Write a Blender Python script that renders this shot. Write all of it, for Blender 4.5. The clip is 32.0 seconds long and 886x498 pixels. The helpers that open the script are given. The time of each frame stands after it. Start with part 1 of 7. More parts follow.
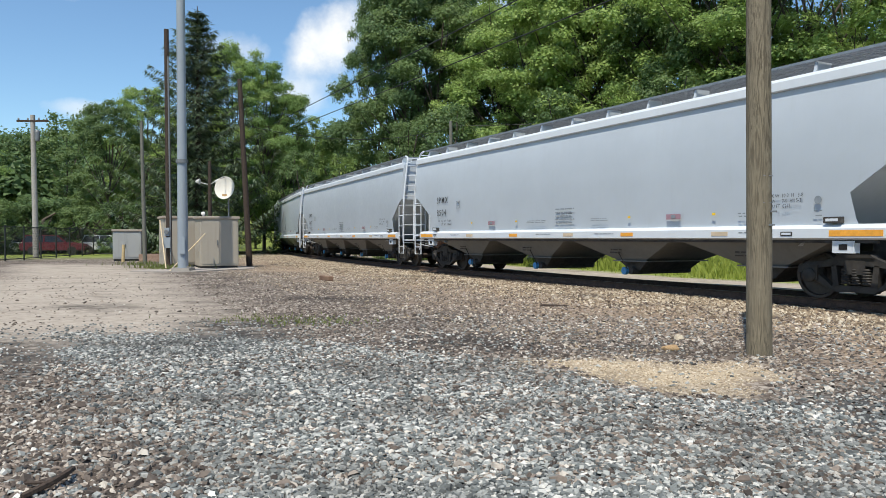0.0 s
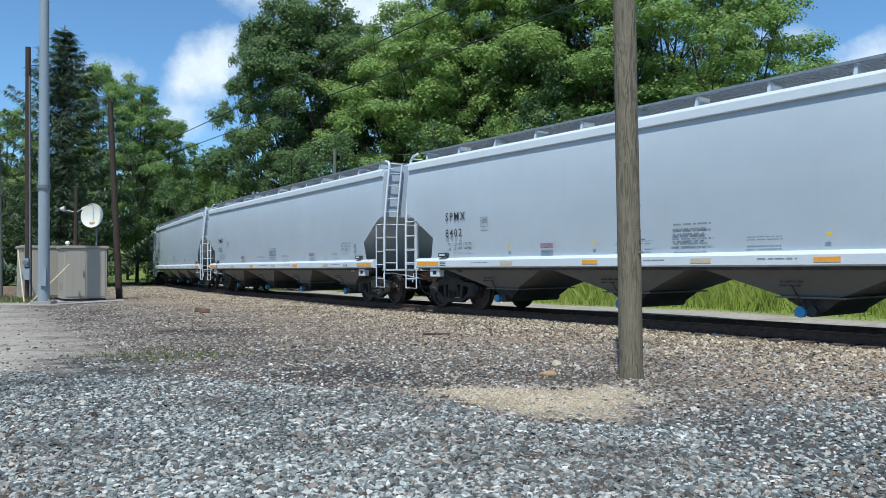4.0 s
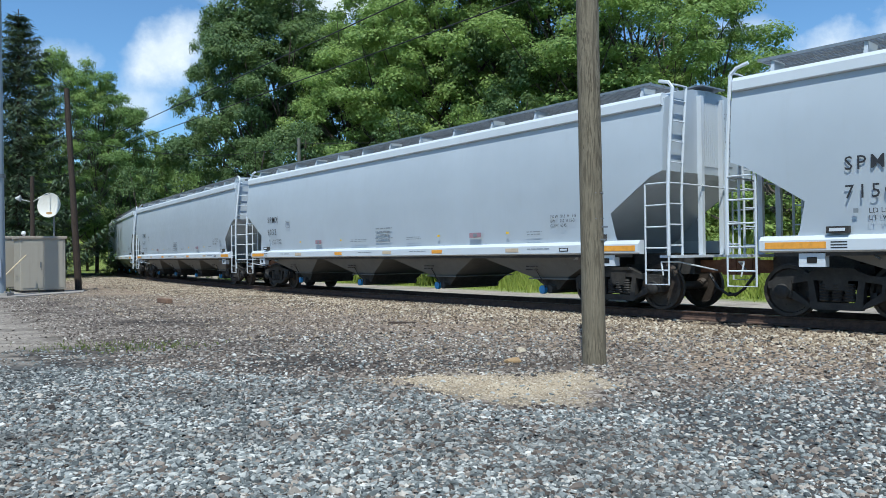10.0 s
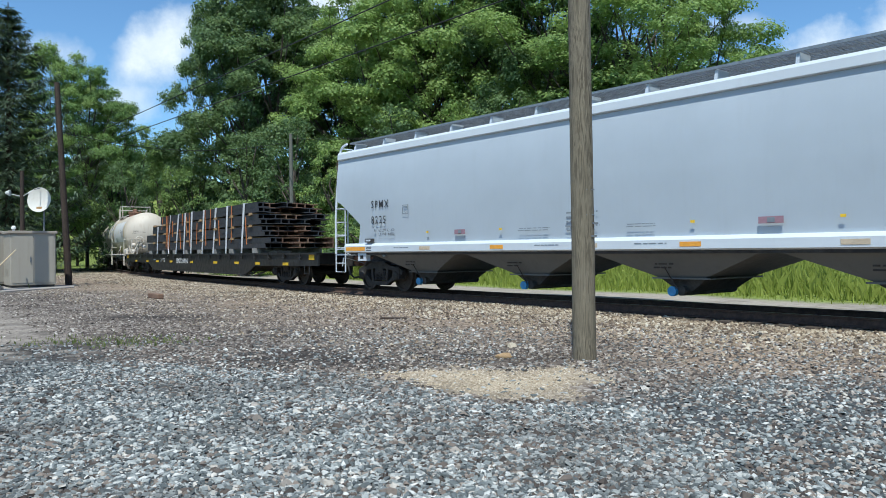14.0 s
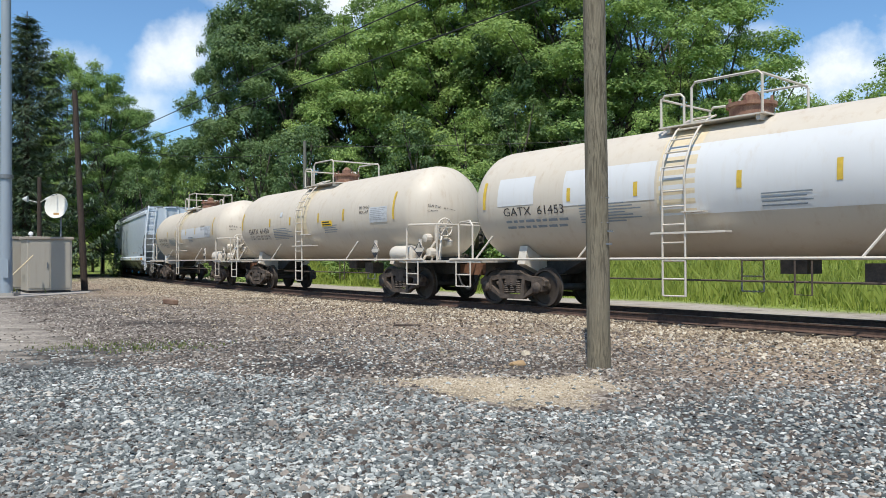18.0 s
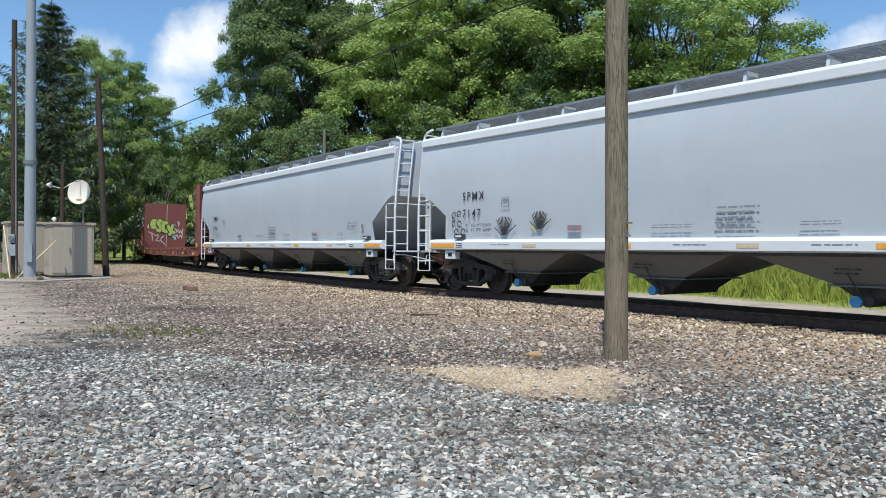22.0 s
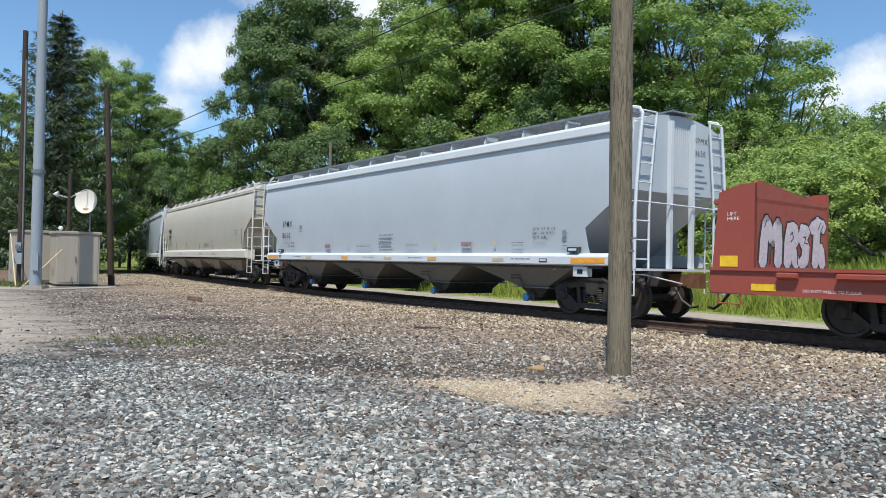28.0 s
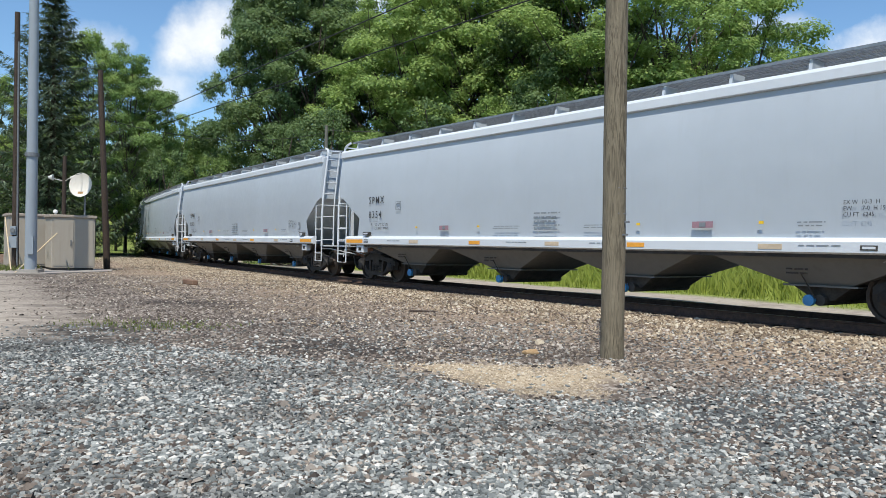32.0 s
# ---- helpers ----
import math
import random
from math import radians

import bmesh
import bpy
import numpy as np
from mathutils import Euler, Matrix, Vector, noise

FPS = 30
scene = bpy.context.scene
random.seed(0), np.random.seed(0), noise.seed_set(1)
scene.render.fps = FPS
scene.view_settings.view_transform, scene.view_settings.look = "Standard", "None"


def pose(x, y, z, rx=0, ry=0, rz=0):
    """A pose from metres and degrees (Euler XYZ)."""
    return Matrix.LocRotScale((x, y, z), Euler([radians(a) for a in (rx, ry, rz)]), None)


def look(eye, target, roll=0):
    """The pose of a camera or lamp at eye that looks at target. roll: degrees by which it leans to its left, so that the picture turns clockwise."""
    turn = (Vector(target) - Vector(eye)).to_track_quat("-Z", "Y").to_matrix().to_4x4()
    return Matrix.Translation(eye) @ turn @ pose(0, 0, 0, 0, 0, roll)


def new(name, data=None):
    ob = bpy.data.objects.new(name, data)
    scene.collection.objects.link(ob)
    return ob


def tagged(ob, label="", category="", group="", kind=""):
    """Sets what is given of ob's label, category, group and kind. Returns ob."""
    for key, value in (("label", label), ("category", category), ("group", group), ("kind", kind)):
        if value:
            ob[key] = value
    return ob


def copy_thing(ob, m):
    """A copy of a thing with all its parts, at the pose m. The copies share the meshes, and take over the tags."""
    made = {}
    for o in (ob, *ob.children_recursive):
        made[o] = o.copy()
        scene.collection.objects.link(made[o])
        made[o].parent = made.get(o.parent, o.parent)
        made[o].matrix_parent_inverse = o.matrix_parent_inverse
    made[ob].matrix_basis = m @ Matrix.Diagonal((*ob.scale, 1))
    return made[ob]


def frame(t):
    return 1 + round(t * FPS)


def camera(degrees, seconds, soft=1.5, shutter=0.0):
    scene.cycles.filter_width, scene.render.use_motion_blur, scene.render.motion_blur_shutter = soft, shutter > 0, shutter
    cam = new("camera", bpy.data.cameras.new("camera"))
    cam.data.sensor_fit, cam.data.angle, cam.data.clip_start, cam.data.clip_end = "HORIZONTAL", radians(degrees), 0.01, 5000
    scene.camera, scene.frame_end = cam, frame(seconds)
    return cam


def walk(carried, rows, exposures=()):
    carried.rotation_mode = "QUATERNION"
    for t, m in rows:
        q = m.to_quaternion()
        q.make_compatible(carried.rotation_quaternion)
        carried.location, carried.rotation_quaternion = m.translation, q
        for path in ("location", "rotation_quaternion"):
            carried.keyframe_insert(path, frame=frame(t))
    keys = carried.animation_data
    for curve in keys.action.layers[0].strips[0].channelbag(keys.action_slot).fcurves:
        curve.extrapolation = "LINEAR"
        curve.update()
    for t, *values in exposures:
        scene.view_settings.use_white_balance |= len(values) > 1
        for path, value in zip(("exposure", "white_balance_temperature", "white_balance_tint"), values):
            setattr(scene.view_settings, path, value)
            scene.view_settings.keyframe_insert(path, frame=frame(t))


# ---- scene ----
# camera: carried by hand, it turns and sways on one spot
cam = camera(61.0, 32.0, soft=0.7, shutter=0.0)
PATH = [
    (0, pose(-0.077, -0.058, 1.327, 89.143, 0.018, -0.043)),
    (0.5, pose(-0.038, -0.012, 1.318, 89.515, -0.186, -2.150)),
    (1, pose(-0.002, 0.015, 1.318, 90.058, -0.108, -4.733)),
    (1.5, pose(-0.005, 0.027, 1.318, 90.792, -0.037, -6.745)),
    (2, pose(-0.024, 0.029, 1.311, 91.456, 0.086, -7.930)),
    (2.5, pose(-0.008, 0.055, 1.313, 91.899, 0.205, -8.301)),
    (3, pose(-0.004, 0.054, 1.320, 91.956, 0.303, -8.444)),
    (3.5, pose(-0.003, 0.039, 1.319, 91.765, 0.268, -8.549)),
    (4, pose(0.001, 0.043, 1.312, 91.376, 0.316, -8.719)),
    (4.5, pose(-0.004, 0.032, 1.310, 90.975, 0.396, -9.008)),
    (6.5, pose(-0.003, 0.041, 1.307, 90.931, 0.374, -10.023)),
    (7, pose(0.007, 0.040, 1.316, 90.861, 0.429, -10.160)),
    (7.5, pose(-0.005, 0.043, 1.305, 90.862, 0.392, -10.332)),
    (8, pose(-0.017, 0.014, 1.312, 90.805, 0.479, -10.471)),
    (8.5, pose(-0.007, 0.029, 1.303, 90.791, 0.570, -10.595)),
    (9, pose(0.023, 0.067, 1.307, 90.687, 0.725, -10.734)),
    (9.5, pose(0.017, 0.047, 1.309, 90.603, 0.718, -11.011)),
    (10, pose(0.023, 0.045, 1.305, 90.494, 0.658, -11.278)),
    (10.5, pose(0.005, 0.012, 1.305, 90.444, 0.497, -11.576)),
    (11, pose(0.027, 0.045, 1.304, 90.349, 0.488, -11.771)),
    (11.5, pose(0.018, 0.035, 1.305, 90.285, 0.395, -11.977)),
    (12, pose(0.000, 0.016, 1.296, 90.260, 0.330, -12.139)),
    (12.5, pose(0.009, 0.018, 1.291, 90.188, 0.379, -12.153)),
    (13, pose(0.026, 0.032, 1.300, 90.110, 0.471, -12.069)),
    (13.5, pose(0.023, 0.022, 1.304, 90.091, 0.544, -11.945)),
    (14, pose(0.017, 0.004, 1.295, 90.221, 0.457, -11.899)),
    (14.5, pose(0.019, -0.016, 1.306, 90.299, 0.457, -11.903)),
    (16.5, pose(0.012, -0.022, 1.296, 90.944, 0.508, -11.792)),
    (17, pose(0.017, -0.002, 1.303, 90.965, 0.435, -11.479)),
    (17.5, pose(0.000, -0.013, 1.298, 90.948, 0.249, -11.210)),
    (18, pose(-0.012, -0.010, 1.295, 90.788, 0.213, -10.962)),
    (18.5, pose(-0.008, -0.001, 1.292, 90.624, 0.177, -10.779)),
    (19, pose(-0.004, 0.002, 1.291, 90.529, 0.081, -10.731)),
    (19.5, pose(-0.003, 0.010, 1.296, 90.389, 0.133, -10.766)),
    (20, pose(-0.013, -0.005, 1.292, 90.353, 0.011, -10.904)),
    (20.5, pose(-0.004, 0.010, 1.297, 90.188, -0.180, -10.948)),
    (21, pose(0.007, 0.017, 1.288, 90.016, -0.348, -10.752)),
    (21.5, pose(-0.001, 0.014, 1.279, 89.954, -0.495, -10.279)),
    (22, pose(-0.012, -0.010, 1.280, 90.078, -0.541, -9.597)),
    (22.5, pose(-0.003, -0.038, 1.280, 90.488, -0.543, -8.927)),
    (23, pose(-0.009, -0.047, 1.276, 90.892, -0.762, -8.675)),
    (23.5, pose(-0.010, -0.068, 1.280, 91.230, -0.988, -8.728)),
    (24, pose(-0.005, -0.050, 1.281, 91.291, -1.231, -8.927)),
    (24.5, pose(-0.004, -0.055, 1.278, 91.252, -1.273, -9.195)),
    (25, pose(-0.013, -0.065, 1.279, 91.150, -1.328, -9.586)),
    (25.5, pose(-0.009, -0.067, 1.276, 91.161, -1.287, -9.921)),
    (27.5, pose(-0.005, -0.033, 1.270, 91.365, -1.163, -9.514)),
    (28, pose(-0.012, -0.048, 1.274, 91.104, -1.215, -9.258)),
    (28.5, pose(-0.013, -0.044, 1.278, 90.872, -1.290, -9.258)),
    (29, pose(-0.006, -0.035, 1.274, 90.818, -1.419, -9.469)),
    (29.5, pose(0.000, -0.028, 1.281, 90.815, -1.191, -9.725)),
    (30, pose(0.007, -0.020, 1.274, 90.940, -0.998, -10.063)),
    (30.5, pose(0.014, -0.011, 1.281, 90.997, -0.724, -10.269)),
    (31, pose(0.011, -0.018, 1.282, 90.879, -0.623, -10.246)),
    (31.5, pose(0.008, -0.037, 1.277, 90.461, -0.756, -9.943)),
    (32, pose(0.030, -0.041, 1.288, 89.809, -1.165, -9.481)),
    ]
walk(cam, PATH, exposures=[(0, 0.2, 6980, 8), (1, 0.16, 6780, 7), (2, 0.1, 6430, 6), (4, 0.05, 6030, 3), (14.5, 0.10, 6080, 3), (16.5, 0.22, 6280, 4), (18, 0.18, 6530, 7), (20, 0.18, 6680, 8), (23.5, 0.2, 6630, 8), (25, 0.30, 6430, 7), (25.5, 0.30, 6430, 7), (28, 0.18, 6680, 8), (32, 0.16, 6730, 8)])

# light: clear early-summer midday with scattered cloud
SUN_AZ, SUN_EL = 201.5, 62.0   # degrees clockwise from +y, and above the horizon
world = bpy.data.worlds.new("sky")
scene.world = world
world.use_nodes = True
sun = new("sun", bpy.data.lights.new("sun", "SUN"))
sun.data.energy, sun.data.angle, sun.data.color = 4.6, radians(0.6), (1.0, 0.95, 0.88)
SUN_DIR = Vector((math.sin(radians(SUN_AZ)) * math.cos(radians(SUN_EL)), math.cos(radians(SUN_AZ)) * math.cos(radians(SUN_EL)), math.sin(radians(SUN_EL))))
sun.matrix_basis = look(SUN_DIR * 100, (0, 0, 0))


CLOUDS = (      # bearing, height above the horizon, half-width, half-height in degrees, lean, thickness
    (-9.0, 14.6, 3.3, 4.2, 0.75, 0.95), (-11.2, 10.8, 2.6, 1.8, 0.5, 0.6), (-4.0, 20.0, 4.5, 3.2, 0.6, 0.9), (3.0, 19.5, 6.0, 2.4, 0.2, 0.9), (12.0, 22.0, 9.0, 3.0, 0.1, 0.8),
    (-15.5, 13.5, 3.2, 1.7, -0.2, 0.55), (-25.2, 17.4, 3.2, 1.9, 0.35, 0.6), (-25.5, 8.8, 2.6, 0.7, 0.0, 0.45), (38.5, 12.2, 4.6, 3.3, 0.4, 1.0), (44.5, 14.0, 4.5, 4.0, 0.2, 1.0), (33.5, 15.5, 2.6, 0.9, 0.0, 0.4), (70, 20, 14, 6, 0.2, 0.9), (-70, 24, 16, 7, 0.2, 0.9), (120, 30, 18, 9, 0, 0.9), (180, 22, 20, 8, 0, 0.9), (-130, 28, 20, 9, 0, 0.9))


def make_sky(tree):
    nodes, links = tree.nodes, tree.links
    nodes.clear()

    def op(kind, a, b=0.0, c=0.0):
        n = nodes.new("ShaderNodeMath")
        n.operation = kind
        for sock, v in zip(n.inputs, (a, b, c)):
            if isinstance(v, (int, float)):
                sock.default_value = v
            else:
                links.new(v, sock)
        return n.outputs[0]
    out, back = nodes.new("ShaderNodeOutputWorld"), nodes.new("ShaderNodeBackground")
    sky = nodes.new("ShaderNodeTexSky")
    sky.sky_type, sky.sun_disc = "NISHITA", False
    sky.sun_elevation, sky.sun_rotation = radians(SUN_EL), radians(SUN_AZ)
    sky.air_density, sky.dust_density, sky.ozone_density, sky.altitude = 1.0, 0.05, 2.5, 300
    co = nodes.new("ShaderNodeTexCoord").outputs["Generated"]
    sep = nodes.new("ShaderNodeSeparateXYZ")
    links.new(co, sep.inputs[0])
    az = op("MULTIPLY", op("ARCTAN2", sep.outputs[0], sep.outputs[1]), 57.2958)
    el = op("MULTIPLY", op("ARCSINE", sep.outputs[2]), 57.2958)
    curl = nodes.new("ShaderNodeTexNoise")
    curl.inputs["Scale"].default_value, curl.inputs["Detail"].default_value, curl.inputs["Roughness"].default_value = 9.0, 8.0, 0.62
    links.new(co, curl.inputs["Vector"])
    soft = nodes.new("ShaderNodeTexNoise")
    soft.inputs["Scale"].default_value, soft.inputs["Detail"].default_value = 26.0, 6.0
    links.new(co, soft.inputs["Vector"])
    puff = op("ADD", op("MULTIPLY", op("SUBTRACT", curl.outputs[0], 0.5), 3.2), op("MULTIPLY", op("SUBTRACT", soft.outputs[0], 0.5), 1.1))
    cover = None
    for bearing, high, w, h, lean, thick in CLOUDS:
        dx, dy = op("SUBTRACT", az, bearing), op("SUBTRACT", el, high)
        u = op("DIVIDE", op("SUBTRACT", dx, op("MULTIPLY", dy, lean)), w)
        v = op("DIVIDE", dy, h)
        d = op("SQRT", op("ADD", op("MULTIPLY", u, u), op("MULTIPLY", v, v)))
        m = op("MULTIPLY", op("SMOOTH_MIN", op("MAXIMUM", op("ADD", op("SUBTRACT", 1.0, d), op("MULTIPLY", puff, 0.55)), 0.0), 0.75, 0.2), 1.35 * thick)
        cover = m if cover is None else op("MAXIMUM", cover, m)
    cover = op("MINIMUM", op("MAXIMUM", cover, 0.0), 1.0)
    shade = nodes.new("ShaderNodeMix")
    shade.data_type = "RGBA"
    shade.inputs[6].default_value, shade.inputs[7].default_value = (4.9, 5.6, 6.8, 1), (8.3, 8.4, 8.5, 1)
    links.new(op("MINIMUM", op("MAXIMUM", op("ADD", 0.55, op("MULTIPLY", puff, 0.6)), 0.0), 1.0), shade.inputs[0])
    mix = nodes.new("ShaderNodeMix")
    mix.data_type = "RGBA"
    links.new(cover, mix.inputs[0])
    clear = nodes.new("ShaderNodeMix")
    clear.data_type, clear.blend_type = "RGBA", "MULTIPLY"
    clear.inputs[0].default_value, clear.inputs[7].default_value = 1.0, (0.82, 1.0, 1.12, 1)
    links.new(sky.outputs[0], clear.inputs[6])
    links.new(clear.outputs[2], mix.inputs[6])
    links.new(shade.outputs[2], mix.inputs[7])
    back.inputs["Strength"].default_value = 0.128
    links.new(mix.outputs[2], back.inputs[0])
    links.new(back.outputs[0], out.inputs[0])


make_sky(world.node_tree)

# ---- materials ----
MATS = {}


class Graph:
    """Short-hand for a node material."""

    def __init__(self, name):
        self.m = bpy.data.materials.new(name)
        self.m.use_nodes = True
        self.t = self.m.node_tree
        self.b = self.t.nodes["Principled BSDF"]
        self.co = self.t.nodes.new("ShaderNodeTexCoord").outputs["Object"]

    def link(self, a, b):
        self.t.links.new(a, b)

    def scaled(self, sx, sy, sz, src=None):
        n = self.t.nodes.new("ShaderNodeMapping")
        n.inputs["Scale"].default_value = (sx, sy, sz)
        self.link(src or self.co, n.inputs["Vector"])
        return n.outputs[0]

    def noise(self, scale, detail=4.0, rough=0.6, src=None, distort=0.0):
        n = self.t.nodes.new("ShaderNodeTexNoise")
        n.inputs["Scale"].default_value, n.inputs["Detail"].default_value = scale, detail
        n.inputs["Roughness"].default_value, n.inputs["Distortion"].default_value = rough, distort
        self.link(src or self.co, n.inputs["Vector"])
        return n.outputs["Fac"]

    def voronoi(self, scale, feature="F1", src=None):
        n = self.t.nodes.new("ShaderNodeTexVoronoi")
        n.feature = feature
        n.inputs["Scale"].default_value = scale
        self.link(src or self.co, n.inputs["Vector"])
        return n

    def ramp(self, fac, stops):
        n = self.t.nodes.new("ShaderNodeValToRGB")
        e = n.color_ramp.elements
        while len(e) < len(stops):
            e.new(0.5)
        for el, (p, c) in zip(e, stops):
            el.position, el.color = p, ((c, c, c, 1) if isinstance(c, (int, float)) else (*c, 1))
        self.link(fac, n.inputs[0])
        return n.outputs[0]

    def mix(self, fac, a, b, mode="MIX"):
        n = self.t.nodes.new("ShaderNodeMix")
        n.data_type, n.blend_type = "RGBA", mode
        for sock, v in ((n.inputs[0], fac), (n.inputs[6], a), (n.inputs[7], b)):
            if isinstance(v, (int, float)):
                sock.default_value = v
            elif isinstance(v, tuple):
                sock.default_value = (*v, 1)
            else:
                self.link(v, sock)
        return n.outputs[2]

    def math(self, op, a, b=0.0):
        n = self.t.nodes.new("ShaderNodeMath")
        n.operation = op
        for sock, v in zip(n.inputs, (a, b)):
            if isinstance(v, (int, float)):
                sock.default_value = v
            else:
                self.link(v, sock)
        return n.outputs[0]

    def random(self):
        return self.t.nodes.new("ShaderNodeObjectInfo").outputs["Random"]

    def island(self):
        return self.t.nodes.new("ShaderNodeNewGeometry").outputs["Random Per Island"]

    def color(self, v):
        if isinstance(v, tuple):
            self.b.inputs["Base Color"].default_value = (*v, 1)
        else:
            self.link(v, self.b.inputs["Base Color"])

    def rough(self, v, metal=0.0, spec=0.5):
        if isinstance(v, (int, float)):
            self.b.inputs["Roughness"].default_value = v
        else:
            self.link(v, self.b.inputs["Roughness"])
        self.b.inputs["Metallic"].default_value = metal
        self.b.inputs["Specular IOR Level"].default_value = spec

    def bump(self, height, strength=0.3, dist=0.02):
        n = self.t.nodes.new("ShaderNodeBump")
        n.inputs["Strength"].default_value, n.inputs["Distance"].default_value = strength, dist
        self.link(height, n.inputs["Height"])
        self.link(n.outputs[0], self.b.inputs["Normal"])


def flat(name, rgb, rough=0.6, metal=0.0):
    """A plain small-part paint with a little unevenness."""
    if name not in MATS:
        g = Graph(name)
        n = g.noise(9.0, 5)
        g.color(g.mix(g.ramp(n, [(0.3, 0.0), (0.75, 1.0)]), tuple(c * 0.78 for c in rgb), tuple(min(1, c * 1.1) for c in rgb)))
        g.rough(rough, metal)
        MATS[name] = g.m
    return MATS[name]


def paint(name, rgb, dirt=(0.2, 0.17, 0.13), amount=0.35, rough=0.38, streak=True):
    """Car-body paint: faint panel waviness, dust, and streaks that run down."""
    if name not in MATS:
        g = Graph(name)
        big = g.noise(0.5, 4)
        base = g.mix(g.ramp(big, [(0.3, 0.0), (0.7, 1.0)]), tuple(c * 0.94 for c in rgb), tuple(min(1, c * 1.04) for c in rgb))
        run = g.noise(1.0, 6, 0.7, g.scaled(5.0, 5.0, 0.35)) if streak else g.noise(3.0, 6)
        low = g.noise(2.2, 5)
        mask = g.math("MULTIPLY", g.ramp(run, [(0.52, 0.0), (0.78, 1.0)]), g.ramp(low, [(0.35, 0.1), (0.7, 1.0)]))
        g.color(g.mix(g.math("MULTIPLY", mask, amount), base, dirt))
        g.rough(g.ramp(g.noise(6, 4), [(0.3, rough - 0.06), (0.7, rough + 0.14)]))
        g.bump(g.noise(0.9, 2, src=g.scaled(1.0, 1.0, 0.5)), 0.12, 0.05)
        MATS[name] = g.m
    return MATS[name]


def rust(name, rgb, rgb2, scale=5.0, rough=0.85):
    if name not in MATS:
        g = Graph(name)
        a = g.noise(scale, 7, 0.7)
        c = g.mix(g.ramp(a, [(0.35, 0.0), (0.65, 1.0)]), rgb, rgb2)
        g.color(g.mix(g.ramp(g.noise(scale * 6, 4), [(0.45, 0.0), (0.8, 0.5)]), c, tuple(v * 0.4 for v in rgb)))
        g.rough(rough)
        g.bump(g.noise(scale * 8, 4), 0.3, 0.01)
        MATS[name] = g.m
    return MATS[name]


GREY = paint("grey_car_paint", (0.44, 0.49, 0.54), (0.28, 0.28, 0.28), 0.18)
GREY_TRIM = paint("pale_grey_trim_paint", (0.60, 0.645, 0.69), (0.34, 0.32, 0.3), 0.2)
BEIGE = paint("warm_grey_car_paint", (0.50, 0.48, 0.42), (0.25, 0.22, 0.18), 0.3)
BEIGE_TRIM = paint("warm_grey_trim_paint", (0.62, 0.60, 0.54), (0.25, 0.22, 0.18), 0.25)
# bay paints: body greys darkened for shade under the cars, plus dirt streaks
BAY = paint("shade_darkened_grey_paint", (0.15, 0.155, 0.155), (0.07, 0.065, 0.06), 0.6, 0.6)
BAY_WARM = paint("shade_darkened_warm_grey_paint", (0.27, 0.26, 0.23), (0.10, 0.09, 0.075), 0.6, 0.6)
UNDER = rust("dusty_underframe_black", (0.026, 0.025, 0.024), (0.07, 0.065, 0.06), 4.0)
TRUCK = rust("dark_cast_steel", (0.018, 0.017, 0.017), (0.046, 0.042, 0.038), 5.0, 0.75)
TRUCK_TAN = rust("dusty_brown_cast_steel", (0.042, 0.032, 0.026), (0.12, 0.09, 0.07), 5.0, 0.8)
WHEEL = rust("rolled_wheel_steel", (0.028, 0.022, 0.018), (0.066, 0.050, 0.040), 6.0, 0.6)
TREAD = flat("worn_bright_tread", (0.30, 0.28, 0.26), 0.3, 0.9)
COUPLER = rust("rusty_coupler", (0.12, 0.05, 0.025), (0.22, 0.10, 0.05), 6.0)
GRATE = flat("galvanised_grating", (0.30, 0.32, 0.34), 0.45, 0.6)
FADED_TAPE = flat("sun_faded_tape", (0.58, 0.47, 0.34), 0.5)
ORANGE = flat("amber_reflective_tape", (0.85, 0.38, 0.05), 0.4)
YELLOW = flat("yellow_reflective_tape", (0.85, 0.55, 0.03), 0.4)
INK = flat("black_lettering", (0.03, 0.03, 0.035), 0.5)
PALE_INK = flat("faded_grey_lettering", (0.22, 0.25, 0.28), 0.5)
WHITE_INK = flat("white_lettering", (0.8, 0.8, 0.78), 0.5)
BLUE = flat("blue_plastic_cap", (0.06, 0.30, 0.62), 0.4)
RED = flat("faded_red_placard", (0.34, 0.20, 0.24), 0.5)
BLACKOUT = flat("dark_opening", (0.01, 0.01, 0.01), 0.9)
CREAM = paint("weathered_white_tank_paint", (0.55, 0.485, 0.40), (0.36, 0.23, 0.11), 0.75, 0.5)
CREAM_PATCH = paint("fresh_white_patch_paint", (0.60, 0.60, 0.60), (0.46, 0.36, 0.24), 0.5, 0.5)
CREAM_TRIM = paint("rust_streaked_white_trim", (0.56, 0.51, 0.44), (0.32, 0.17, 0.08), 0.7, 0.5)
BLACK_CAR = paint("black_car_paint", (0.018, 0.019, 0.02), (0.14, 0.13, 0.12), 0.25, 0.4)
OXIDE = paint("faded_oxide_red_paint", (0.205, 0.066, 0.057), (0.09, 0.05, 0.035), 0.6, 0.6)
OXIDE_BRIGHT = paint("brighter_red_paint", (0.30, 0.065, 0.045), (0.14, 0.06, 0.04), 0.6, 0.55)
BEAM = paint("black_primed_steel", (0.036, 0.037, 0.041), (0.11, 0.085, 0.07), 0.5, 0.5, False)
BEAM_RUST = rust("rust_bloomed_steel", (0.13, 0.07, 0.045), (0.24, 0.15, 0.10), 3.0)
TIMBER = rust("raw_timber", (0.30, 0.19, 0.09), (0.45, 0.31, 0.17), 6.0)
STRAP_O = flat("orange_webbing", (0.62, 0.22, 0.07), 0.8)
STRAP_W = flat("white_webbing", (0.68, 0.69, 0.70), 0.8)
